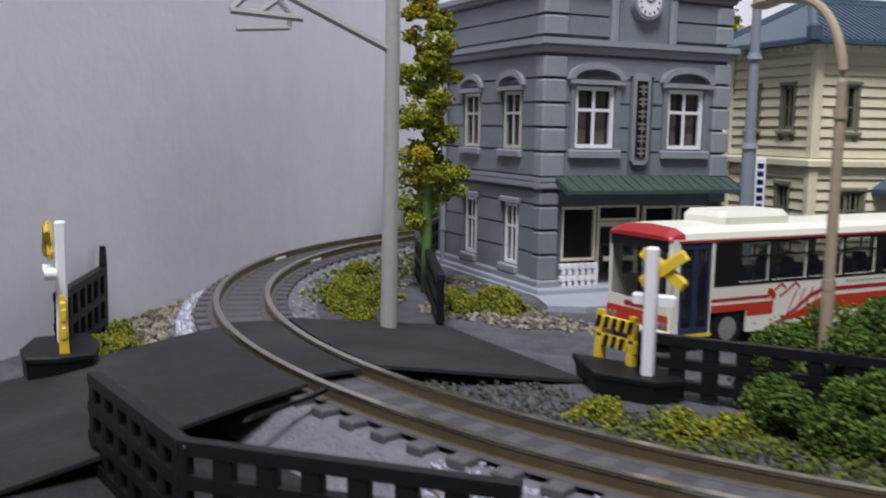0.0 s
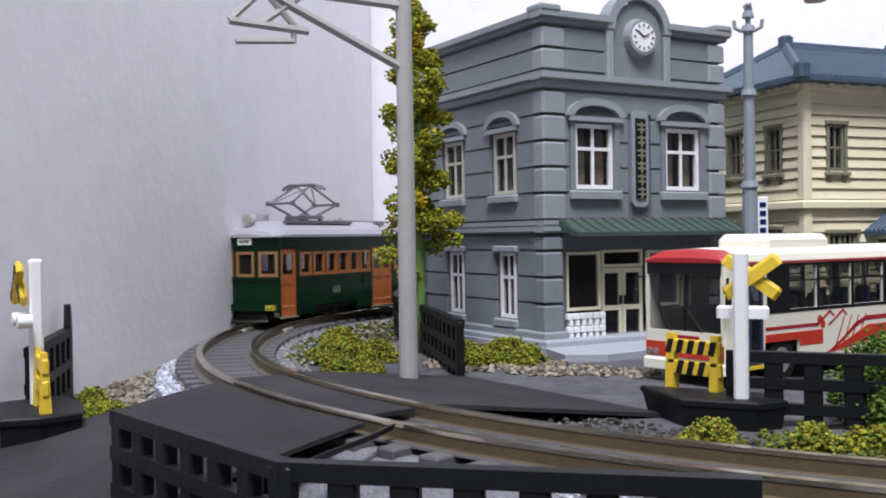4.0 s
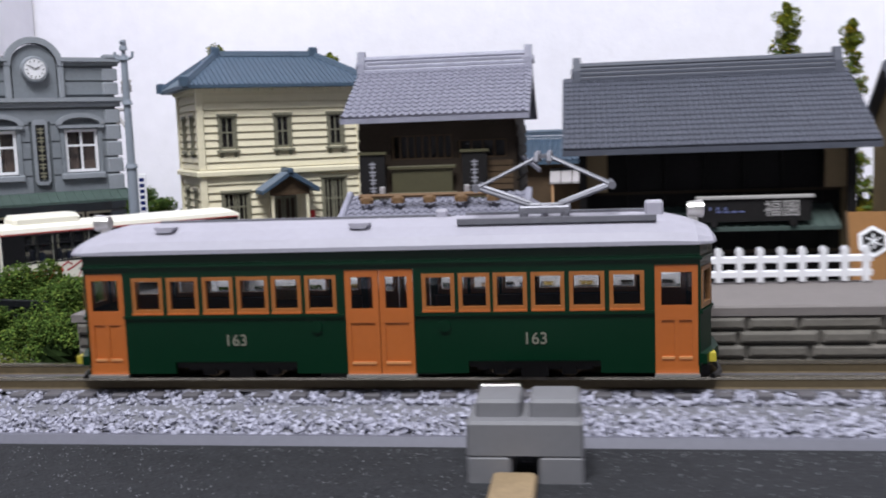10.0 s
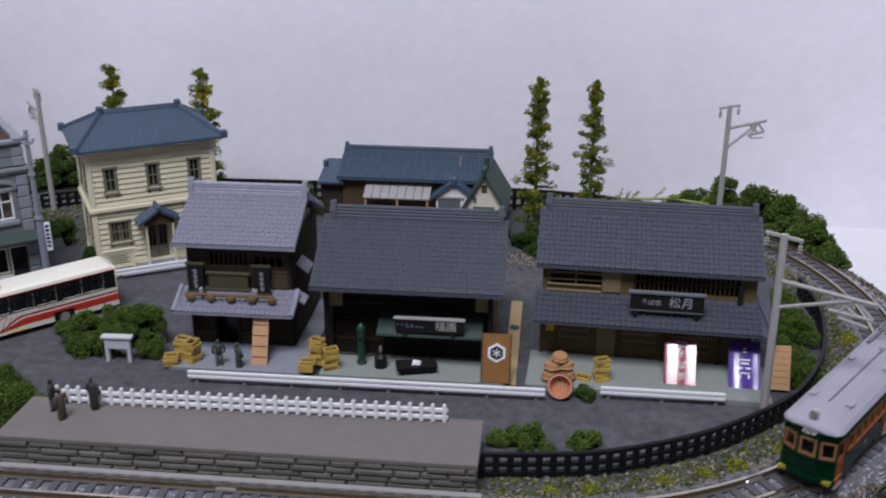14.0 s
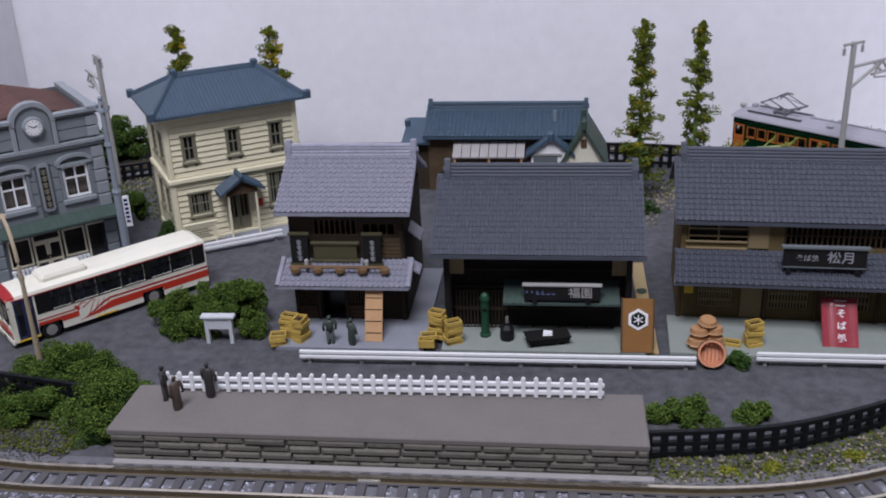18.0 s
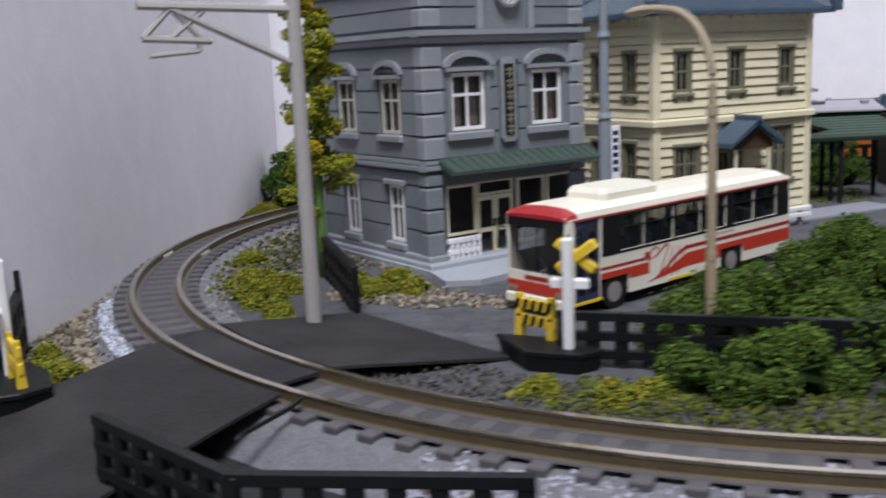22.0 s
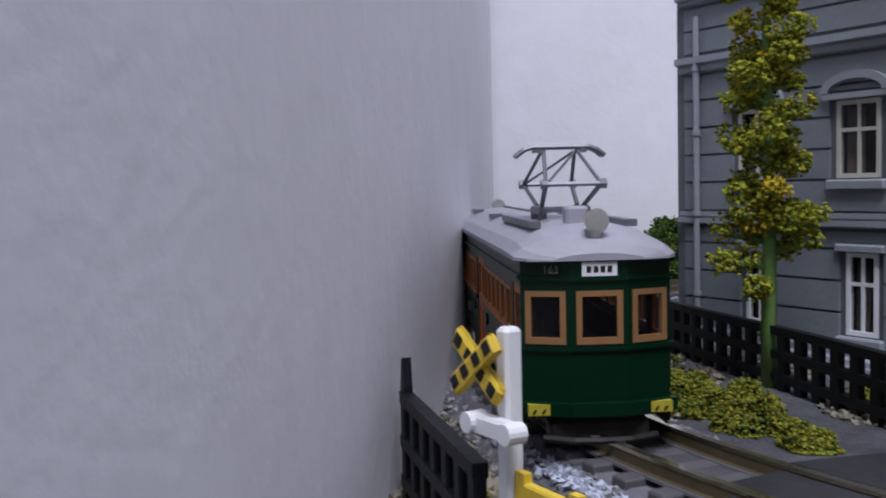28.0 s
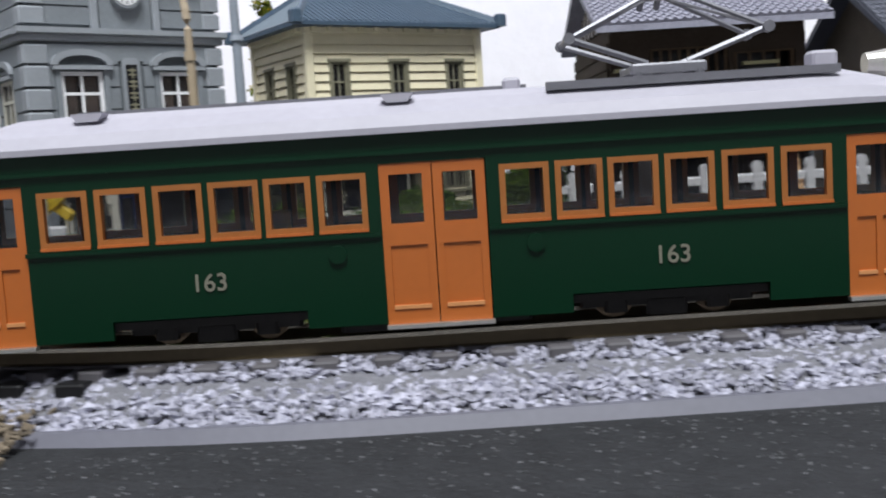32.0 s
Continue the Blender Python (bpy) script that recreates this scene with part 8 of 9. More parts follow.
shrub("bush", [(-22.9, 21.2, 0, 0.8, 0.9, 0.8), (-21.9, 19.6, 0, 0.45, 0.5, 1.5)], 34, M["bush_dark"], "dark green bushes in the gap between two houses", 900, second=M["bush_tip"])
shrub("bush", [(0.4, 21.6, 0, 0.7, 0.6, 1.3), (1.0, 20.9, 0, 0.6, 0.6, 0.6)], 32, M["bush_dark"], "dark shrub at the foot of the poplars", 700)
shrub("bush", [(4.9, 25.3, 0, 1.2, 0.6, 1.2), (7.2, 24.7, 0, 1.5, 0.5, 1.3)], 33, M["moss"], "pale yellow-green grass tufts by the back fence", 1100)


def pale_twigs():
    """Bare plastic tree lying across the tufts behind the shops."""
    root = thing("fallen_twig", "pale green leafless plastic tree lying by the back fence", "twig")
    rng = random.Random(5)
    stem = [(3.8, 24.9, 1.2), (5.6, 24.9, 1.6), (7.4, 24.8, 1.75), (9.4, 24.7, 1.55)]
    bm = bm_new()
    tube(bm, stem, 0.07, 6)
    part("stem", bm, M["twig"], root)
    pts = []
    for k in range(16):
        q = k / 15 * 2.999
        a, b = Vector(stem[int(q)]), Vector(stem[int(q) + 1])
        p = a.lerp(b, q - int(q))
        d = Vector((rng.uniform(0.2, 0.6), rng.uniform(-0.3, 0.3), rng.choice((-0.35, 0.45)) * rng.uniform(0.6, 1.2)))
        bm = bm_new()
        cyl(bm, p, p + d, 0.045, 5, 0.025)
        part("branch", bm, M["twig"], root)
        for _ in range(26):
            w = p + d * rng.uniform(0.4, 1.1)
            pts.append((w.x + rng.gauss(0, 0.07), w.y + rng.gauss(0, 0.07), w.z + rng.gauss(0, 0.06)))
    crumbs("leaf_scraps", pts, 0.02, 0.05, 6, M["moss"], root)


M["twig"] = mat("pale_green_plastic", (0.26, 0.32, 0.10), 0.6, var=0.15, scale=200)
pale_twigs()
# yellow moss tufts on the verges
MOSS = [(-27.6, 9.1, 0.5), (-27.2, 8.3, 0.38), (-28.4, 10.9, 0.5), (-28.1, 9.9, 0.4), (-27.5, 10.4, 0.42), (-29.2, 13.6, 0.4), (-25.6, 9.7, 0.45), (-25.1, 10.5, 0.5), (-25.9, 10.3, 0.4),
        (-24.6, 10.0, 0.4), (-29.9, 4.9, 0.52), (-30.5, 5.4, 0.46), (-30.9, 6.3, 0.38), (-29.35, 4.5, 0.4), (-22.1, 3.3, 0.35), (-21.2, 3.0, 0.4), (-20.5, 3.2, 0.3), (-24.6, -0.9, 0.28), (-23.7, -0.8, 0.2),
        (10.4, 5.7, 0.42), (11.0, 6.4, 0.35), (9.3, 4.7, 0.3), (7.6, 3.6, 0.3), (5.3, 2.6, 0.25), (3.0, 1.9, 0.2), (12.7, 9.6, 0.35), (13.4, 13.0, 0.35), (13.2, 11.4, 0.25), (1.8, 1.7, 0.2), (6.5, 3.1, 0.22)]
rng_moss = random.Random(77)
for mx, my, mr in MOSS:
    base = LOW if (math.hypot(mx - XL, my - RAD) > 15.4 and mx < XL) or (my < -0.2) else 0.0
    shrub("moss_tuft", [(mx, my, base, mr, mr * rng_moss.uniform(0.6, 1.0), mr * 0.85)], rng_moss.randrange(9999), M["moss"], "yellow-green foam moss tuft on the verge", int(150 + 500 * mr), (0.014, 0.038), second=M["bush_tip"])

crumbs("ballast", verge(62, 2600, -2.5, 20.5, -0.62, -0.95, 0.185, 0.10, 0.02), 0.03, 0.06, 62, M["ballast"], label="pale ballast heaped to the rail foot", category="ballast")
crumbs("ballast", verge(41, 8600, -7.0, 20.5, -0.80, -1.5, 0.10, -0.24, 0.03), 0.032, 0.066, 41, M["ballast"], label="pale grey crushed ballast along the front track", category="ballast")
crumbs("ballast", verge(42, 2600, -7.0, 40.0, -0.72, 0.72, 0.12, 0.12, 0.02), 0.035, 0.07, 42, M["ballast"], label="pale grey ballast between the sleepers", category="ballast")
crumbs("ballast", verge(43, 1500, 20.5, 52.0, -0.80, -1.6, 0.10, -0.30, 0.04), 0.045, 0.09, 43, M["ballast"], label="grey ballast outside the bend", category="ballast")
crumbs("ballast", verge(44, 2900, 62.0, 110.6, -0.85, -1.5, 0.08, -0.28, 0.04), 0.035, 0.075, 44, M["gravel_grey"], label="grey ballast on the outer verge of the back track", category="ballast")
crumbs("ballast", verge(45, 2300, 62.0, 110.0, 0.85, 1.35, 0.08, 0.0, 0.03), 0.03, 0.07, 45, M["gravel_grey"], label="grey ballast on the inner verge of the left bend", category="ballast")
crumbs("gravel", verge(46, 2200, 16.0, 50.0, 0.9, 2.3, 0.08, 0.02, 0.03), 0.025, 0.075, 46, M["gravel"], label="brown and grey gravel on the inner verge", category="gravel")
crumbs("grass", verge(47, 4200, 16.0, 52.0, 1.0, 2.4, 0.07, 0.02, 0.03), 0.025, 0.07, 47, M["grass"], label="sparse green ground scatter along the bend", category="grass")
crumbs("gravel", verge(48, 4600, 92.0, 113.0, -1.2, -3.0, -0.22, LOW, 0.04), 0.05, 0.13, 48, M["gravel"], label="white and brown gravel between track and paper panel", category="gravel")
crumbs("gravel", verge(49, 800, 118.4, 122.2, -0.95, -2.3, -0.05, LOW, 0.04), 0.028, 0.075, 49, M["ballast_brown"], label="brown gravel patch before the crossing fence", category="gravel")
crumbs("gravel", verge(50, 700, 20.0, 30.0, -1.1, -2.2, -0.1, LOW, 0.05), 0.04, 0.10, 50, M["ballast_brown"], label="brown gravel patch beside the bend", category="gravel")
crumbs("gravel", verge(51, 2400, 30.0, 62.0, -1.2, -2.05, -0.15, LOW + 0.02, 0.05), 0.04, 0.10, 51, M["gravel"], label="dull gravel on the outer rim of the board", category="gravel")
crumbs("grass", verge(52, 2600, 68.0, 108.0, 1.0, 2.9, 0.06, 0.02, 0.04), 0.03, 0.08, 52, M["grass"], label="green ground scatter on the left verge", category="grass")
crumbs("gravel", verge(56, 1600, 68.0, 108.0, 1.2, 3.2, 0.05, 0.02, 0.03), 0.03, 0.09, 56, M["gravel"], label="loose grey gravel on the left verge", category="gravel")
patch("gravel", 53, 900, [(-25.4, 10.2, 1.2), (-24.2, 9.4, 0.9), (-26.2, 13.5, 1.1), (-23.0, 9.0, 0.6)], (0.03, 0.09), M["gravel"], "loose grey gravel beside the clock building", "gravel")
patch("gravel", 54, 1300, [(0.4, 20.0, 1.2), (1.6, 22.5, 1.6), (4.5, 24.0, 1.8), (8.0, 23.5, 1.6)], (0.03, 0.09), M["gravel"], "grey gravel in the back alley", "gravel")
patch("grass", 55, 2400, [(-20.0, 21.5, 2.4), (-23.5, 22.5, 1.8), (-17.5, 24.0, 2.0), (-24.2, 17.8, 1.3), (3.0, 23.5, 1.8), (-13.0, 23.0, 2.0)], (0.03, 0.08), M["grass"], "green scatter behind the houses", "grass")

rng_grit = random.Random(9)
crumbs("grit", [(rng_grit.uniform(-32, 15), -1.8 - 7 * rng_grit.random() ** 1.6, LOW + 0.005) for _ in range(9000)], 0.006, 0.018, 60, M["grit"], label="pale grit strewn on the front board", category="grit")
crumbs("ballast", verge(61, 800, 107.0, 113.2, -0.9, -1.15, 0.06, 0.0, 0.03), 0.03, 0.07, 61, M["ballast_white"], label="glittering white ballast beside the outer rail", category="ballast")
crumbs("gravel", verge(57, 2200, 114.5, 124.6, 0.9, 2.7, 0.08, 0.02, 0.03), 0.015, 0.05, 57, M["verge_grit"], label="dark grey grit on the verge by the big bush", category="gravel")
crumbs("grass", verge(58, 1500, 118.6, 124.6, 1.3, 3.0, 0.08, 0.02, 0.04), 0.02, 0.06, 58, M["grass"], label="mossy scatter on the verge by the big bush", category="grass")


# ---- small things ----


def figurine(x, y, z, heading, h, material, label, coat=False):
    """A tiny standing doll as one plain shape."""
    bm = bm_new()
    n = 10
    ring = lambda zz, w, d, ox=0.0: [(ox + w * math.cos(2 * math.pi * i / n), d * math.sin(2 * math.pi * i / n), zz * h) for i in range(n)]
    if coat:
        loft(bm, [ring(0.0, 0.13, 0.10), ring(0.08, 0.15, 0.12), ring(0.5, 0.14, 0.11), ring(0.78, 0.17, 0.10), ring(0.85, 0.06, 0.06)])
    else:
        for s in (-0.075, 0.075):
            loft(bm, [ring(0.0, 0.06, 0.09, s), ring(0.06, 0.055, 0.06, s), ring(0.48, 0.075, 0.08, s)])
        loft(bm, [ring(0.44, 0.14, 0.09), ring(0.6, 0.13, 0.09), ring(0.79, 0.18, 0.10), ring(0.86, 0.06, 0.06)])
    for s in (-0.20, 0.20):
        tube(bm, [(s * 0.9, 0, 0.80 * h), (s * 1.1, -0.02, 0.62 * h), (s * 1.0, -0.07, 0.46 * h)], 0.045, 6)
    blob(bm, (0, 0, 0.93 * h), 0.075, random.Random(2), 1.15, 5, 8)
    solo("figurine", bm, material, label, "figurine", at(x, y, z, 0, 0, heading), "tiny figurines", smooth=True)


figurine(-14.25, 2.85, 1.09, 100, 1.12, M["figure"], "tiny dark-clothed figurine standing on the platform")
figurine(-13.7, 2.35, 1.09, 60, 1.08, M["figure_brown"], "tiny brown-coated figurine on the platform", True)
figurine(-12.95, 3.05, 1.09, 170, 1.15, M["figure"], "tiny black-coated figurine by the picket fence", True)
figurine(-10.5, 8.1, 0.14, 200, 1.05, M["figure_green"], "tiny grey-green figurine before the narrow shop")
figurine(-9.75, 8.05, 0.14, 140, 0.98, M["figure_green"], "tiny stooping grey-green figurine by the shop door", True)


def crate_stack(x, y, z, heading, n, label, w=0.54, d=0.36, slip=0.05, seed=1):
    rng = random.Random(seed)
    for i in range(n):
        root = thing("crate", label, "crate", at(x + rng.uniform(-slip, slip), y + rng.uniform(-slip, slip), z + i * 0.145, 0, 0, heading + rng.uniform(-10, 10)), "stacked yellow crates")
        bm = bm_new()
        box(bm, -w / 2 + 0.03, -d / 2 + 0.03, 0.0, w / 2 - 0.03, d / 2 - 0.03, 0.03)
        part("bottom", bm, M["wood_dark"], root)
        for nm, a in (("long_side", (-w / 2, -d / 2, w / 2, -d / 2 + 0.045)), ("long_side", (-w / 2, d / 2 - 0.045, w / 2, d / 2)), ("end", (-w / 2, -d / 2 + 0.045, -w / 2 + 0.045, d / 2 - 0.045)), ("end", (w / 2 - 0.045, -d / 2 + 0.045, w / 2, d / 2 - 0.045))):
            bm = bm_new()
            cbox(bm, a[0], a[1], 0.0, a[2], a[3], 0.135, 0.012)
            part(nm, bm, M["crate"], root)


crate_stack(-12.3, 7.95, 0.14, 20, 3, "small yellow wooden crate stacked outside the narrow shop", seed=1)
crate_stack(-12.05, 8.5, 0.14, -15, 6, "small yellow wooden crate stacked by the shop wall", seed=2)
crate_stack(-11.55, 8.3, 0.14, 70, 6, "small yellow wooden crate on a tall stack", seed=3)
crate_stack(-7.15, 8.0, 0.20, 5, 3, "small yellow wooden crate on the forecourt", seed=4)
crate_stack(-6.85, 8.55, 0.20, -25, 7, "small yellow wooden crate in a leaning stack", seed=5)
crate_stack(-6.3, 8.2, 0.20, 25, 6, "small yellow wooden crate beside the green post", seed=6)
crate_stack(3.6, 8.45, 0.20, 15, 6, "small yellow wooden crate before the noodle shop", seed=7)
crate_stack(2.95, 8.4, 0.20, -10, 1, "flat yellow wooden tray on the noodle shop forecourt", seed=8)


def tub():
    root = thing("wooden_tub", "large terracotta-coloured wooden tub tipped on its side", "tub", at(2.1, 7.38, 0.45, 66, 0, -6))
    n, r = 24, 0.44
    ring = lambda z, k: [(k * math.cos(2 * math.pi * i / n), k * math.sin(2 * math.pi * i / n), z) for i in range(n)]
    bm = bm_new()
    loft(bm, [ring(-0.20, r * 0.9), ring(0.20, r), ring(0.20, r - 0.07), ring(-0.10, r * 0.9 - 0.07)], cap=False)
    part("stave_ring", bm, M["terracotta"], root)
    for i in range(6):
        x0 = -0.36 + i * 0.12
        w = math.sqrt(max(0.01, 0.36 ** 2 - (abs(x0 + 0.07)) ** 2))
        bm = bm_new()
        cbox(bm, x0, -w, -0.14, x0 + 0.11, w, -0.10, 0.015)
        part("bottom_board", bm, M["terracotta"], root)
    for z in (-0.12, 0.08):
        bm = bm_new()
        loft(bm, [ring(z, r * 0.985), ring(z + 0.05, r * 0.995 + 0.02), ring(z + 0.07, r * 0.99)], cap=False)
        part("hoop", bm, M["wood_mid"], root)


def basket(x, y, z, r, h, label, tilt=0):
    root = thing("basket", label, "basket", at(x, y, z, tilt, tilt * 0.5, 0), "tan baskets")
    n = 14
    ring = lambda zz, k: [(k * math.cos(2 * math.pi * i / n), k * math.sin(2 * math.pi * i / n), zz) for i in range(n)]
    bm = bm_new()
    loft(bm, [ring(0, r * 0.75), ring(h * 0.5, r), ring(h, r * 0.85), ring(h * 1.05, r * 0.6)])
    part("body", bm, M["basket"], root)
    bm = bm_new()
    loft(bm, [ring(h * 0.42, r * 0.99), ring(h * 0.5, r * 1.05), ring(h * 0.58, r * 0.99)], cap=False)
    part("rim", bm, M["tan_wood"], root)


tub()
basket(1.75, 8.20, 0.20, 0.33, 0.36, "tan woven basket on the forecourt")
basket(2.30, 8.30, 0.20, 0.33, 0.36, "tan woven basket beside the tub")
basket(1.80, 8.25, 0.58, 0.31, 0.33, "tan woven basket stacked on another")
basket(2.28, 8.35, 0.58, 0.30, 0.33, "tan woven basket on the second tier")
basket(2.05, 8.35, 0.94, 0.30, 0.26, "rounded tan basket on top of the pile", 8)


def leaning_sheet(x, y, w, h, lean, heading, material, label, bars, words=""):
    """Glossy printed sheet leaning back against the shop."""
    root = thing("shop_curtain_sheet", label, "shop curtain", at(x, y, 0.21, -lean, 0, heading), "glossy shop curtains")
    bm = bm_new()
    n = 12
    rows = []
    for i in range(n + 1):
        k = i / n
        rows.append([bm.verts.new((-w / 2 + w * k, 0.004 * math.sin(k * 11) + yy, zz)) for yy, zz in ((0, 0), (0, h), (0.04, h), (0.04, 0))])
    for a, b in zip(rows, rows[1:]):
        for j in range(4):
            bm.faces.new((a[j], b[j], b[(j + 1) % 4], a[(j + 1) % 4]))
    bm.faces.new(rows[0])
    bm.faces.new(list(reversed(rows[-1])))
    sheet = part("sheet", bm, material, root, smooth=False)
    for (u0, v0, u1, v1) in bars:
        bm = bm_new()
        box(bm, u0 * w, -0.035, v0 * h, u1 * w, -0.022, v1 * h)
        part("character_bar", bm, M["white_plastic"], sheet)
    for k, c in enumerate(words):
        writing(c, 0.30, M["white_plastic"], sheet, at(0.05, -0.03, h * (0.67 - 0.25 * k)), bold=0.003)


RED_BARS = [(-0.14, 0.93, 0.20, 0.95), (-0.10, 0.83, 0.16, 0.85)]
PURPLE_BARS = [(-0.05, 0.82, 0.05, 0.85), (-0.05, 0.75, 0.06, 0.78), (-0.18, 0.58, 0.18, 0.61), (-0.12, 0.50, 0.14, 0.54), (-0.20, 0.40, -0.05, 0.44), (0.02, 0.40, 0.2, 0.44), (-0.15, 0.30, 0.16, 0.33), (-0.18, 0.20, -0.12, 0.28), (0.1, 0.20, 0.16, 0.28)]
leaning_sheet(6.35, 8.38, 1.12, 1.65, 41, -2.9, M["sheet_red"], "glossy dark red patterned shop curtain leaning on the front", RED_BARS, "そば処")
leaning_sheet(8.62, 8.36, 1.10, 1.75, 44, -2.9, M["sheet_purple"], "glossy purple shop curtain with white characters", PURPLE_BARS)


def plank_board(x, y, w, h, lean, heading, label):
    root = thing("plank_board", label, "board", at(x, y, 0.13, -lean, 0, heading), "pale leaning boards")
    for i in range(7):
        bm = bm_new()
        cbox(bm, -w / 2, 0, i * h / 7 + 0.01, w / 2, 0.07, (i + 1) * h / 7 - 0.005, 0.01)
        part("plank", bm, M["tan_wood"], root)
    for s in (-1, 1):
        bm = bm_new()
        cbox(bm, s * (w / 2 - 0.05) - 0.03, -0.03, 0, s * (w / 2 - 0.05) + 0.03, 0.0, h, 0.01)
        part("cleat", bm, M["tan_wood"], root)


plank_board(9.85, 8.5, 0.75, 1.6, 28, -2.9, "pale leaning board of short planks by the noodle shop")


def sign_frame():
    root = thing("notice_board", "pale grey gate-like notice board on two legs", "notice board", at(-14.45, 8.25, 0, 0, 0, 2))
    for sx in (-0.42, 0.42):
        bm = bm_new()
        cbox(bm, sx - 0.07, -0.1, 0, sx + 0.07, 0.1, 0.98, 0.02)
        part("leg", bm, M["plinth_white"], root)
    bm = bm_new()
    cbox(bm, -0.48, -0.09, 0.56, 0.48, 0.09, 0.99, 0.02)
    part("panel", bm, M["plinth_white"], root)
    bm = bm_new()
    cbox(bm, -0.60, -0.15, 0.99, 0.60, 0.15, 1.08, 0.03)
    part("cap", bm, M["plinth_white"], root)


sign_frame()


def bench_tray():
    root = thing("display_tray", "dark wooden display tray with a white plate", "tray", at(-3.15, 8.3, 0.20, 0, 0, 14))
    bm = bm_new()
    hexa(bm, [(-0.62, -0.28, 0.12), (0.62, -0.28, 0.12), (0.62, 0.28, 0.12), (-0.62, 0.28, 0.12), (-0.75, -0.36, 0.34), (0.75, -0.36, 0.34), (0.75, 0.36, 0.34), (-0.75, 0.36, 0.34)])
    part("tray", bm, M["wood_black"], root)
    for sx in (-0.5, 0.5):
        bm = bm_new()
        cbox(bm, sx - 0.06, -0.22, 0, sx + 0.06, 0.22, 0.14, 0.02)
        part("leg", bm, M["wood_black"], root)
    bm = bm_new()
    hexa(bm, [(-0.18, -0.12, 0.345), (0.14, -0.16, 0.345), (0.22, 0.10, 0.345), (-0.10, 0.16, 0.345), (-0.16, -0.10, 0.40), (0.13, -0.13, 0.42), (0.2, 0.08, 0.40), (-0.09, 0.13, 0.44)])
    part("white_paper", bm, M["white_plastic"], root, "crumpled white paper")


def green_post_box():
    root = thing("post_box", "tall slim dark green post box", "post box", at(-5.25, 8.75, 0.20))
    bm = bm_new()
    n = 12
    ring = lambda z, k: [(k * math.cos(2 * math.pi * i / n), k * math.sin(2 * math.pi * i / n), z) for i in range(n)]
    loft(bm, [ring(0, 0.19), ring(0.1, 0.19), ring(0.12, 0.14), ring(1.35, 0.14)])
    part("body", bm, M["green_post"], root)
    bm = bm_new()
    loft(bm, [ring(1.35, 0.17), ring(1.42, 0.18), ring(1.55, 0.14), ring(1.64, 0.05)])
    part("cap", bm, M["green_post"], root)
    bm = bm_new()
    cbox(bm, -0.08, -0.155, 1.0, 0.08, -0.13, 1.12, 0.01)
    part("slot", bm, M["black"], root)


def milk_can():
    root = thing("black_can", "small black can with a narrow pale neck", "can", at(-4.5, 8.55, 0.20))
    n = 12
    ring = lambda z, k: [(k * math.cos(2 * math.pi * i / n), k * math.sin(2 * math.pi * i / n), z) for i in range(n)]
    bm = bm_new()
    loft(bm, [ring(0, 0.24), ring(0.42, 0.24), ring(0.55, 0.11), ring(0.62, 0.10)])
    part("body", bm, M["black"], root)
    bm = bm_new()
    loft(bm, [ring(0.62, 0.06), ring(0.85, 0.05)])
    part("neck", bm, M["bright_metal"], root)


bench_tray()
green_post_box()
milk_can()


def grey_block():
    root = thing("plastic_clip", "grey plastic clip block lying before the track", "clip", at(-7.3, -2.6, LOW))
    for nm, a in (("body", (-0.72, -0.45, 0.35, 0.72, 0.45, 0.78)), ("upper_block", (-0.62, -0.25, 0.78, -0.05, 0.45, 1.0)), ("upper_block", (0.05, -0.25, 0.78, 0.68, 0.45, 1.0)), ("foot", (-0.72, -0.45, 0.0, -0.16, 0.45, 0.35)), ("foot", (0.16, -0.45, 0.0, 0.72, 0.45, 0.35))):
        bm = bm_new()
        cbox(bm, *a, 0.04)
        part(nm, bm, M["grey_block"], root)
    bm = bm_new()
    cbox(bm, -0.4, -1.6, 0.0, 0.15, -0.47, 0.16, 0.04)
    solo("cork_strip", bm, M["cork"], "short pale cork strip before the plastic clip", "cork strip", at(-7.3, -2.6, LOW))


grey_block()


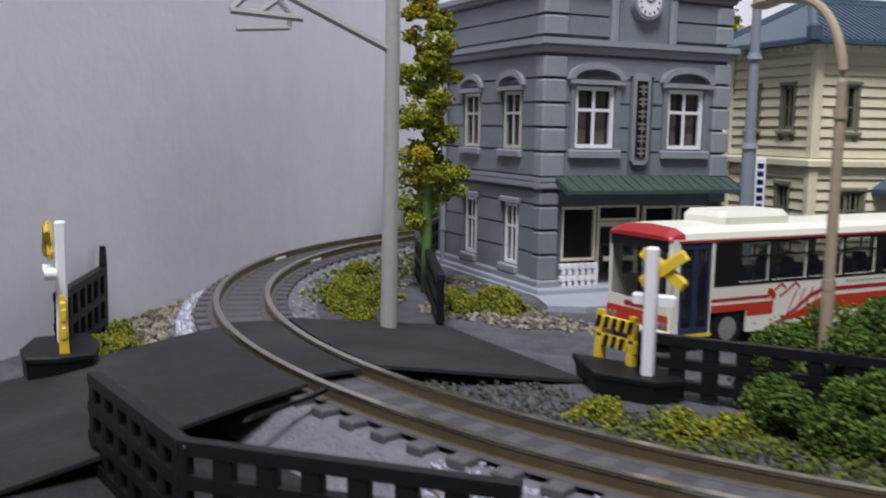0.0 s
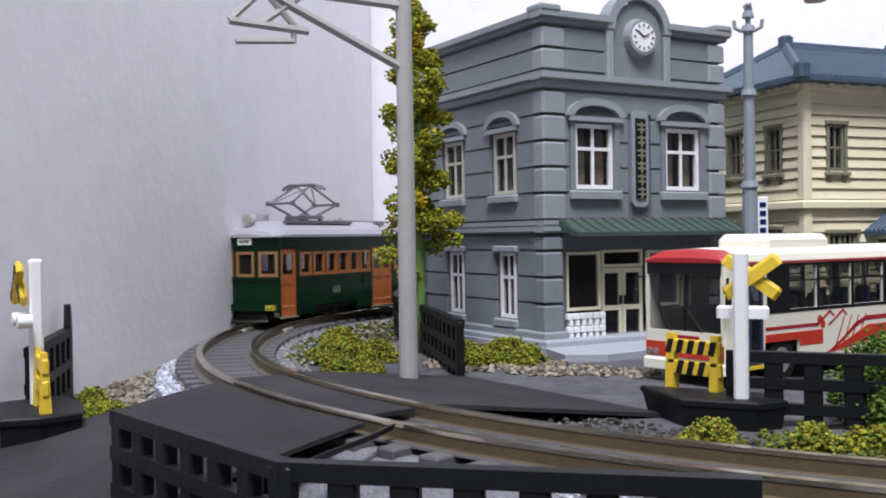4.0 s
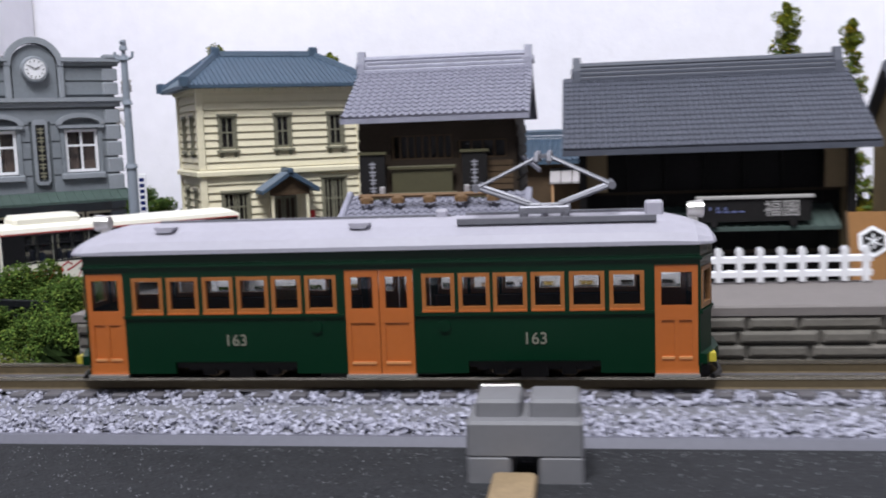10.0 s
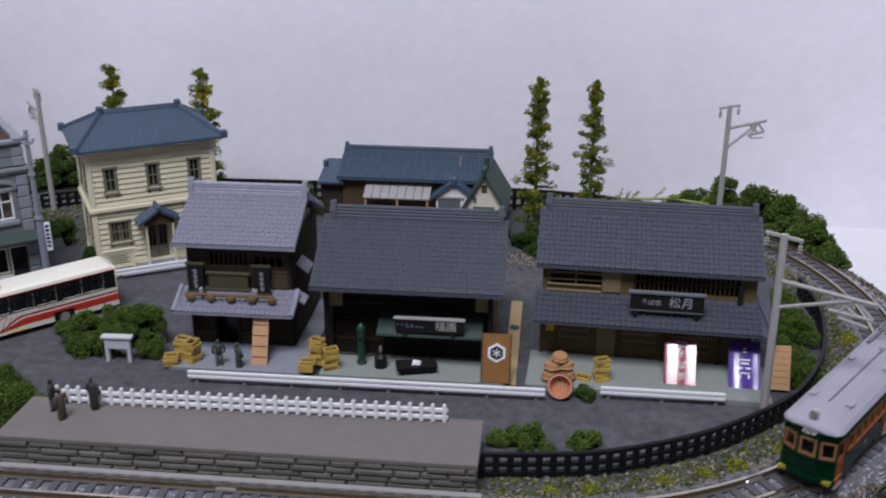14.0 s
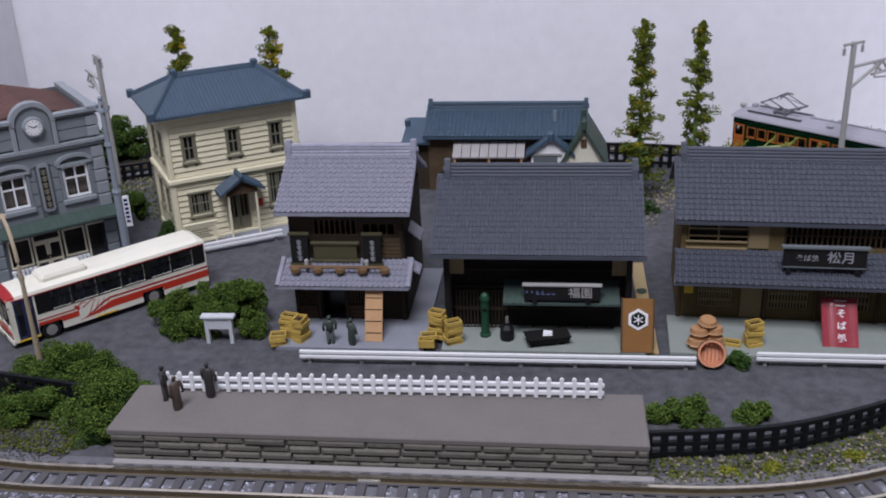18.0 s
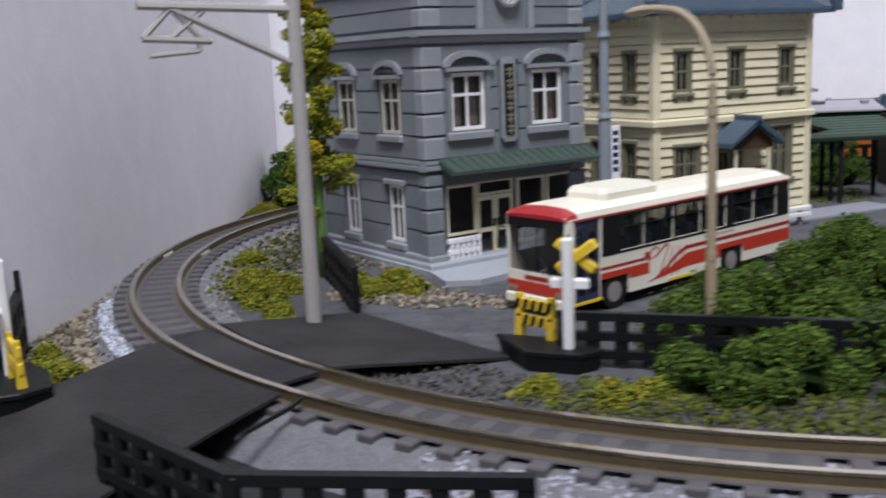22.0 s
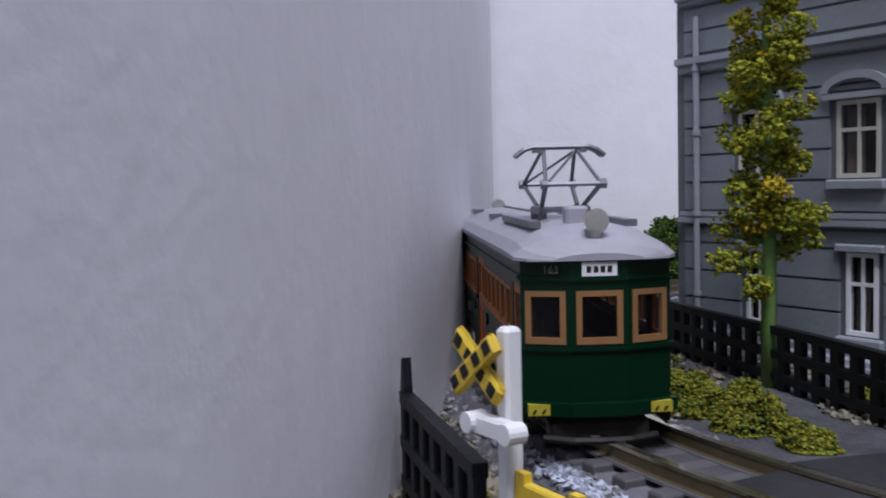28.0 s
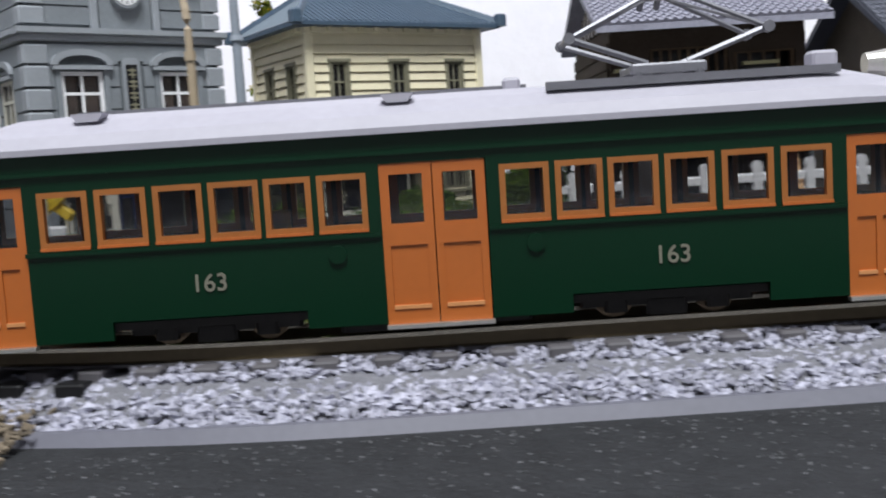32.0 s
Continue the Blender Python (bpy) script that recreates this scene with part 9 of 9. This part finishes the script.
# ---- beyond the paper panel: tissue box and toy ----


def tissue_box():
    root = thing("tissue_box", "deep blue printed cardboard tissue box", "tissue box", at(-51.0, 10.0, -2.0))
    bm = bm_new()
    cbox(bm, 0, 0, 0, 15.0, 11.5, 5.62, 0.12)
    part("carton", bm, M["blue_box"], root)
    bm = bm_new()
    cbox(bm, 0.5, 0.4, 5.6, 14.8, 11.2, 5.72, 0.1)
    part("lid_flap", bm, M["wall"], root, "white top flap")
    writing("TISSUES PULP", 0.62, M["box_print_dim"], root, at(9.9, -0.01, 0.95), "lettering")
    rng = random.Random(8)
    # plain strokes for the maker's mark
    for k, (x, z, w, h) in enumerate(((10.1, 4.15, 0.7, 0.16), (10.2, 3.85, 0.16, 0.5), (10.45, 3.8, 0.5, 0.14), (11.1, 4.1, 0.14, 0.6), (11.3, 4.15, 0.55, 0.14), (11.4, 3.8, 0.14, 0.45), (10.2, 3.25, 0.6, 0.15), (10.3, 2.95, 0.45, 0.15),
                                      (11.05, 3.3, 0.4, 0.3), (11.0, 2.95, 0.25, 0.25), (11.35, 2.95, 0.25, 0.25), (10.0, 2.3, 0.18, 0.34), (10.3, 2.3, 0.18, 0.34), (10.6, 2.3, 0.18, 0.34), (10.9, 2.3, 0.18, 0.34), (11.2, 2.3, 0.18, 0.34), (11.5, 2.3, 0.1, 0.42))):
        bm = bm_new()
        cbox(bm, -w / 2, -0.012, -h / 2, w / 2, 0.005, h / 2, 0.004)
        part("printed_stroke", bm, M["box_print"], root, m=at(x + 0.1, 0, z, 0, rng.uniform(-14, 14), 0))
    bm = bm_new()
    box(bm, 0.3, -0.008, 1.75, 14.7, 0.0, 1.79)
    part("printed_line", bm, M["box_print_dim"], root)


def toy_wheel(truck, m):
    n = 24
    bm = bm_new()
    prof = [(-0.95, 1.25), (-0.95, 1.62), (-0.75, 1.75), (0.75, 1.75), (0.95, 1.62), (0.95, 1.25)]
    rings = [[(r * math.cos(2 * math.pi * i / n), x, r * math.sin(2 * math.pi * i / n)) for i in range(n)] for x, r in prof]
    loft(bm, rings, cap=False)
    tyre = part("wheel", bm, M["rubber"], truck, "black knobbly rubber wheel", m)
    bm = bm_new()
    cyl(bm, (0, -0.5, 0), (0, 0.7, 0), 1.27, 20)
    cyl(bm, (0, -0.8, 0), (0, -0.5, 0), 0.35, 10)
    part("rim", bm, M["black"], tyre)
    bm = bm_new()
    hexa(bm, [(-0.16, -0.36, 0), (0.10, -0.36, 0), (0.20, 0.36, 0), (-0.06, 0.36, 0), (-0.12, -0.32, 0.16), (0.08, -0.32, 0.16), (0.16, 0.32, 0.16), (-0.04, 0.32, 0.16)])
    first = None
    for i in range(20):
        for s in (-1, 1):
            a = (i + (0.5 if s > 0 else 0)) * 18
            m = pose(0, 0, 0, 0, a, 0) @ at(0, s * 0.55, 1.72, 0, 0, 20 * s)
            if first is None:
                first = part("tread_block", bm, M["rubber"], tyre, m=m)
            else:
                again(first, m)


def toy_truck():
    root = thing("toy_truck", "black and blue toy truck with knobbly wheels on a carton", "toy truck", at(-45.2, 15.8, 3.72))
    toy_wheel(root, at(3.3, -0.4, 1.9, 0, 0, 62))
    bm = bm_new()
    cbox(bm, -2.6, -0.9, 0.5, 1.6, 2.2, 1.5, 0.3)
    part("body", bm, M["black"], root)
    bm = bm_new()
    cyl(bm, (1.0, 0.2, 1.0), (3.2, 0.2, 1.9), 0.3, 10)
    part("axle", bm, M["black"], root)
    bm = bm_new()
    cyl(bm, (0.4, -0.4, 1.2), (0.0, -0.4, 4.2), 0.14, 8)
    for k in range(6):
        cyl(bm, (0.34 - k * 0.05, -0.4, 1.7 + k * 0.35), (0.33 - k * 0.05, -0.4, 1.82 + k * 0.35), 0.30, 10)
    part("shock_absorber", bm, M["black"], root)
    bm = bm_new()
    cbox(bm, -2.8, -0.2, 3.9, 0.9, 1.8, 5.2, 0.3)
    part("cab", bm, M["blue_box"], root, "dark blue cab")
    bm = bm_new()
    cbox(bm, -2.4, -0.2, 0.0, -1.2, 1.9, 0.6, 0.1)
    part("skid", bm, M["black"], root)
    bm = bm_new()
    cbox(bm, -62, 22.5, -2.0, -34.6, 24.0, 16.0, 0.3)
    solo("yellow_box", bm, M["toy_yellow"], "bright yellow box behind the tissue box", "box")


tissue_box()
toy_truck()


def tram_pose(s):
    ax, ay, _ = track_at(s + 2.3)
    bx, by, _ = track_at(s - 2.3)
    return at((ax + bx) / 2, (ay + by) / 2, 0, 0, 0, math.degrees(math.atan2(ay - by, ax - bx)))


# seconds and the tram's way along the oval
TRAM_WAY = [
    (0.0, 75.6), (2.5, 89.6), (4.5, 100.7), (5.5, 106.3), (6.0, 108.9), (7.0, 114.1), (8.0, 119.93), (9.0, 125.84), (10.0, 132.04),
    (11.0, 137.96), (12.0, 144.2), (13.5, 152.4), (14.0, 155.7), (16.5, 169.4), (17.5, 174.6), (19.0, 182.5), (25.0, 213.4), (27.5, 227.8),
    (28.0, 230.3), (28.5, 233.1), (29.0, 235.67), (29.5, 238.4), (29.8, 240.2), (30.0, 241.36), (30.5, 244.2), (31.0, 246.81), (31.5, 249.2),
    (32.0, 250.83),
]


def motions():
    camera_path()
    rows, s = [], None
    ts = [p[0] for p in TRAM_WAY]
    ss = [p[1] for p in TRAM_WAY]
    t = 0.0
    while t < 32.01:
        rows.append((t, tram_pose(float(np.interp(t, ts, ss)))))
        t += 0.25
    walk(tram, rows)


motions()
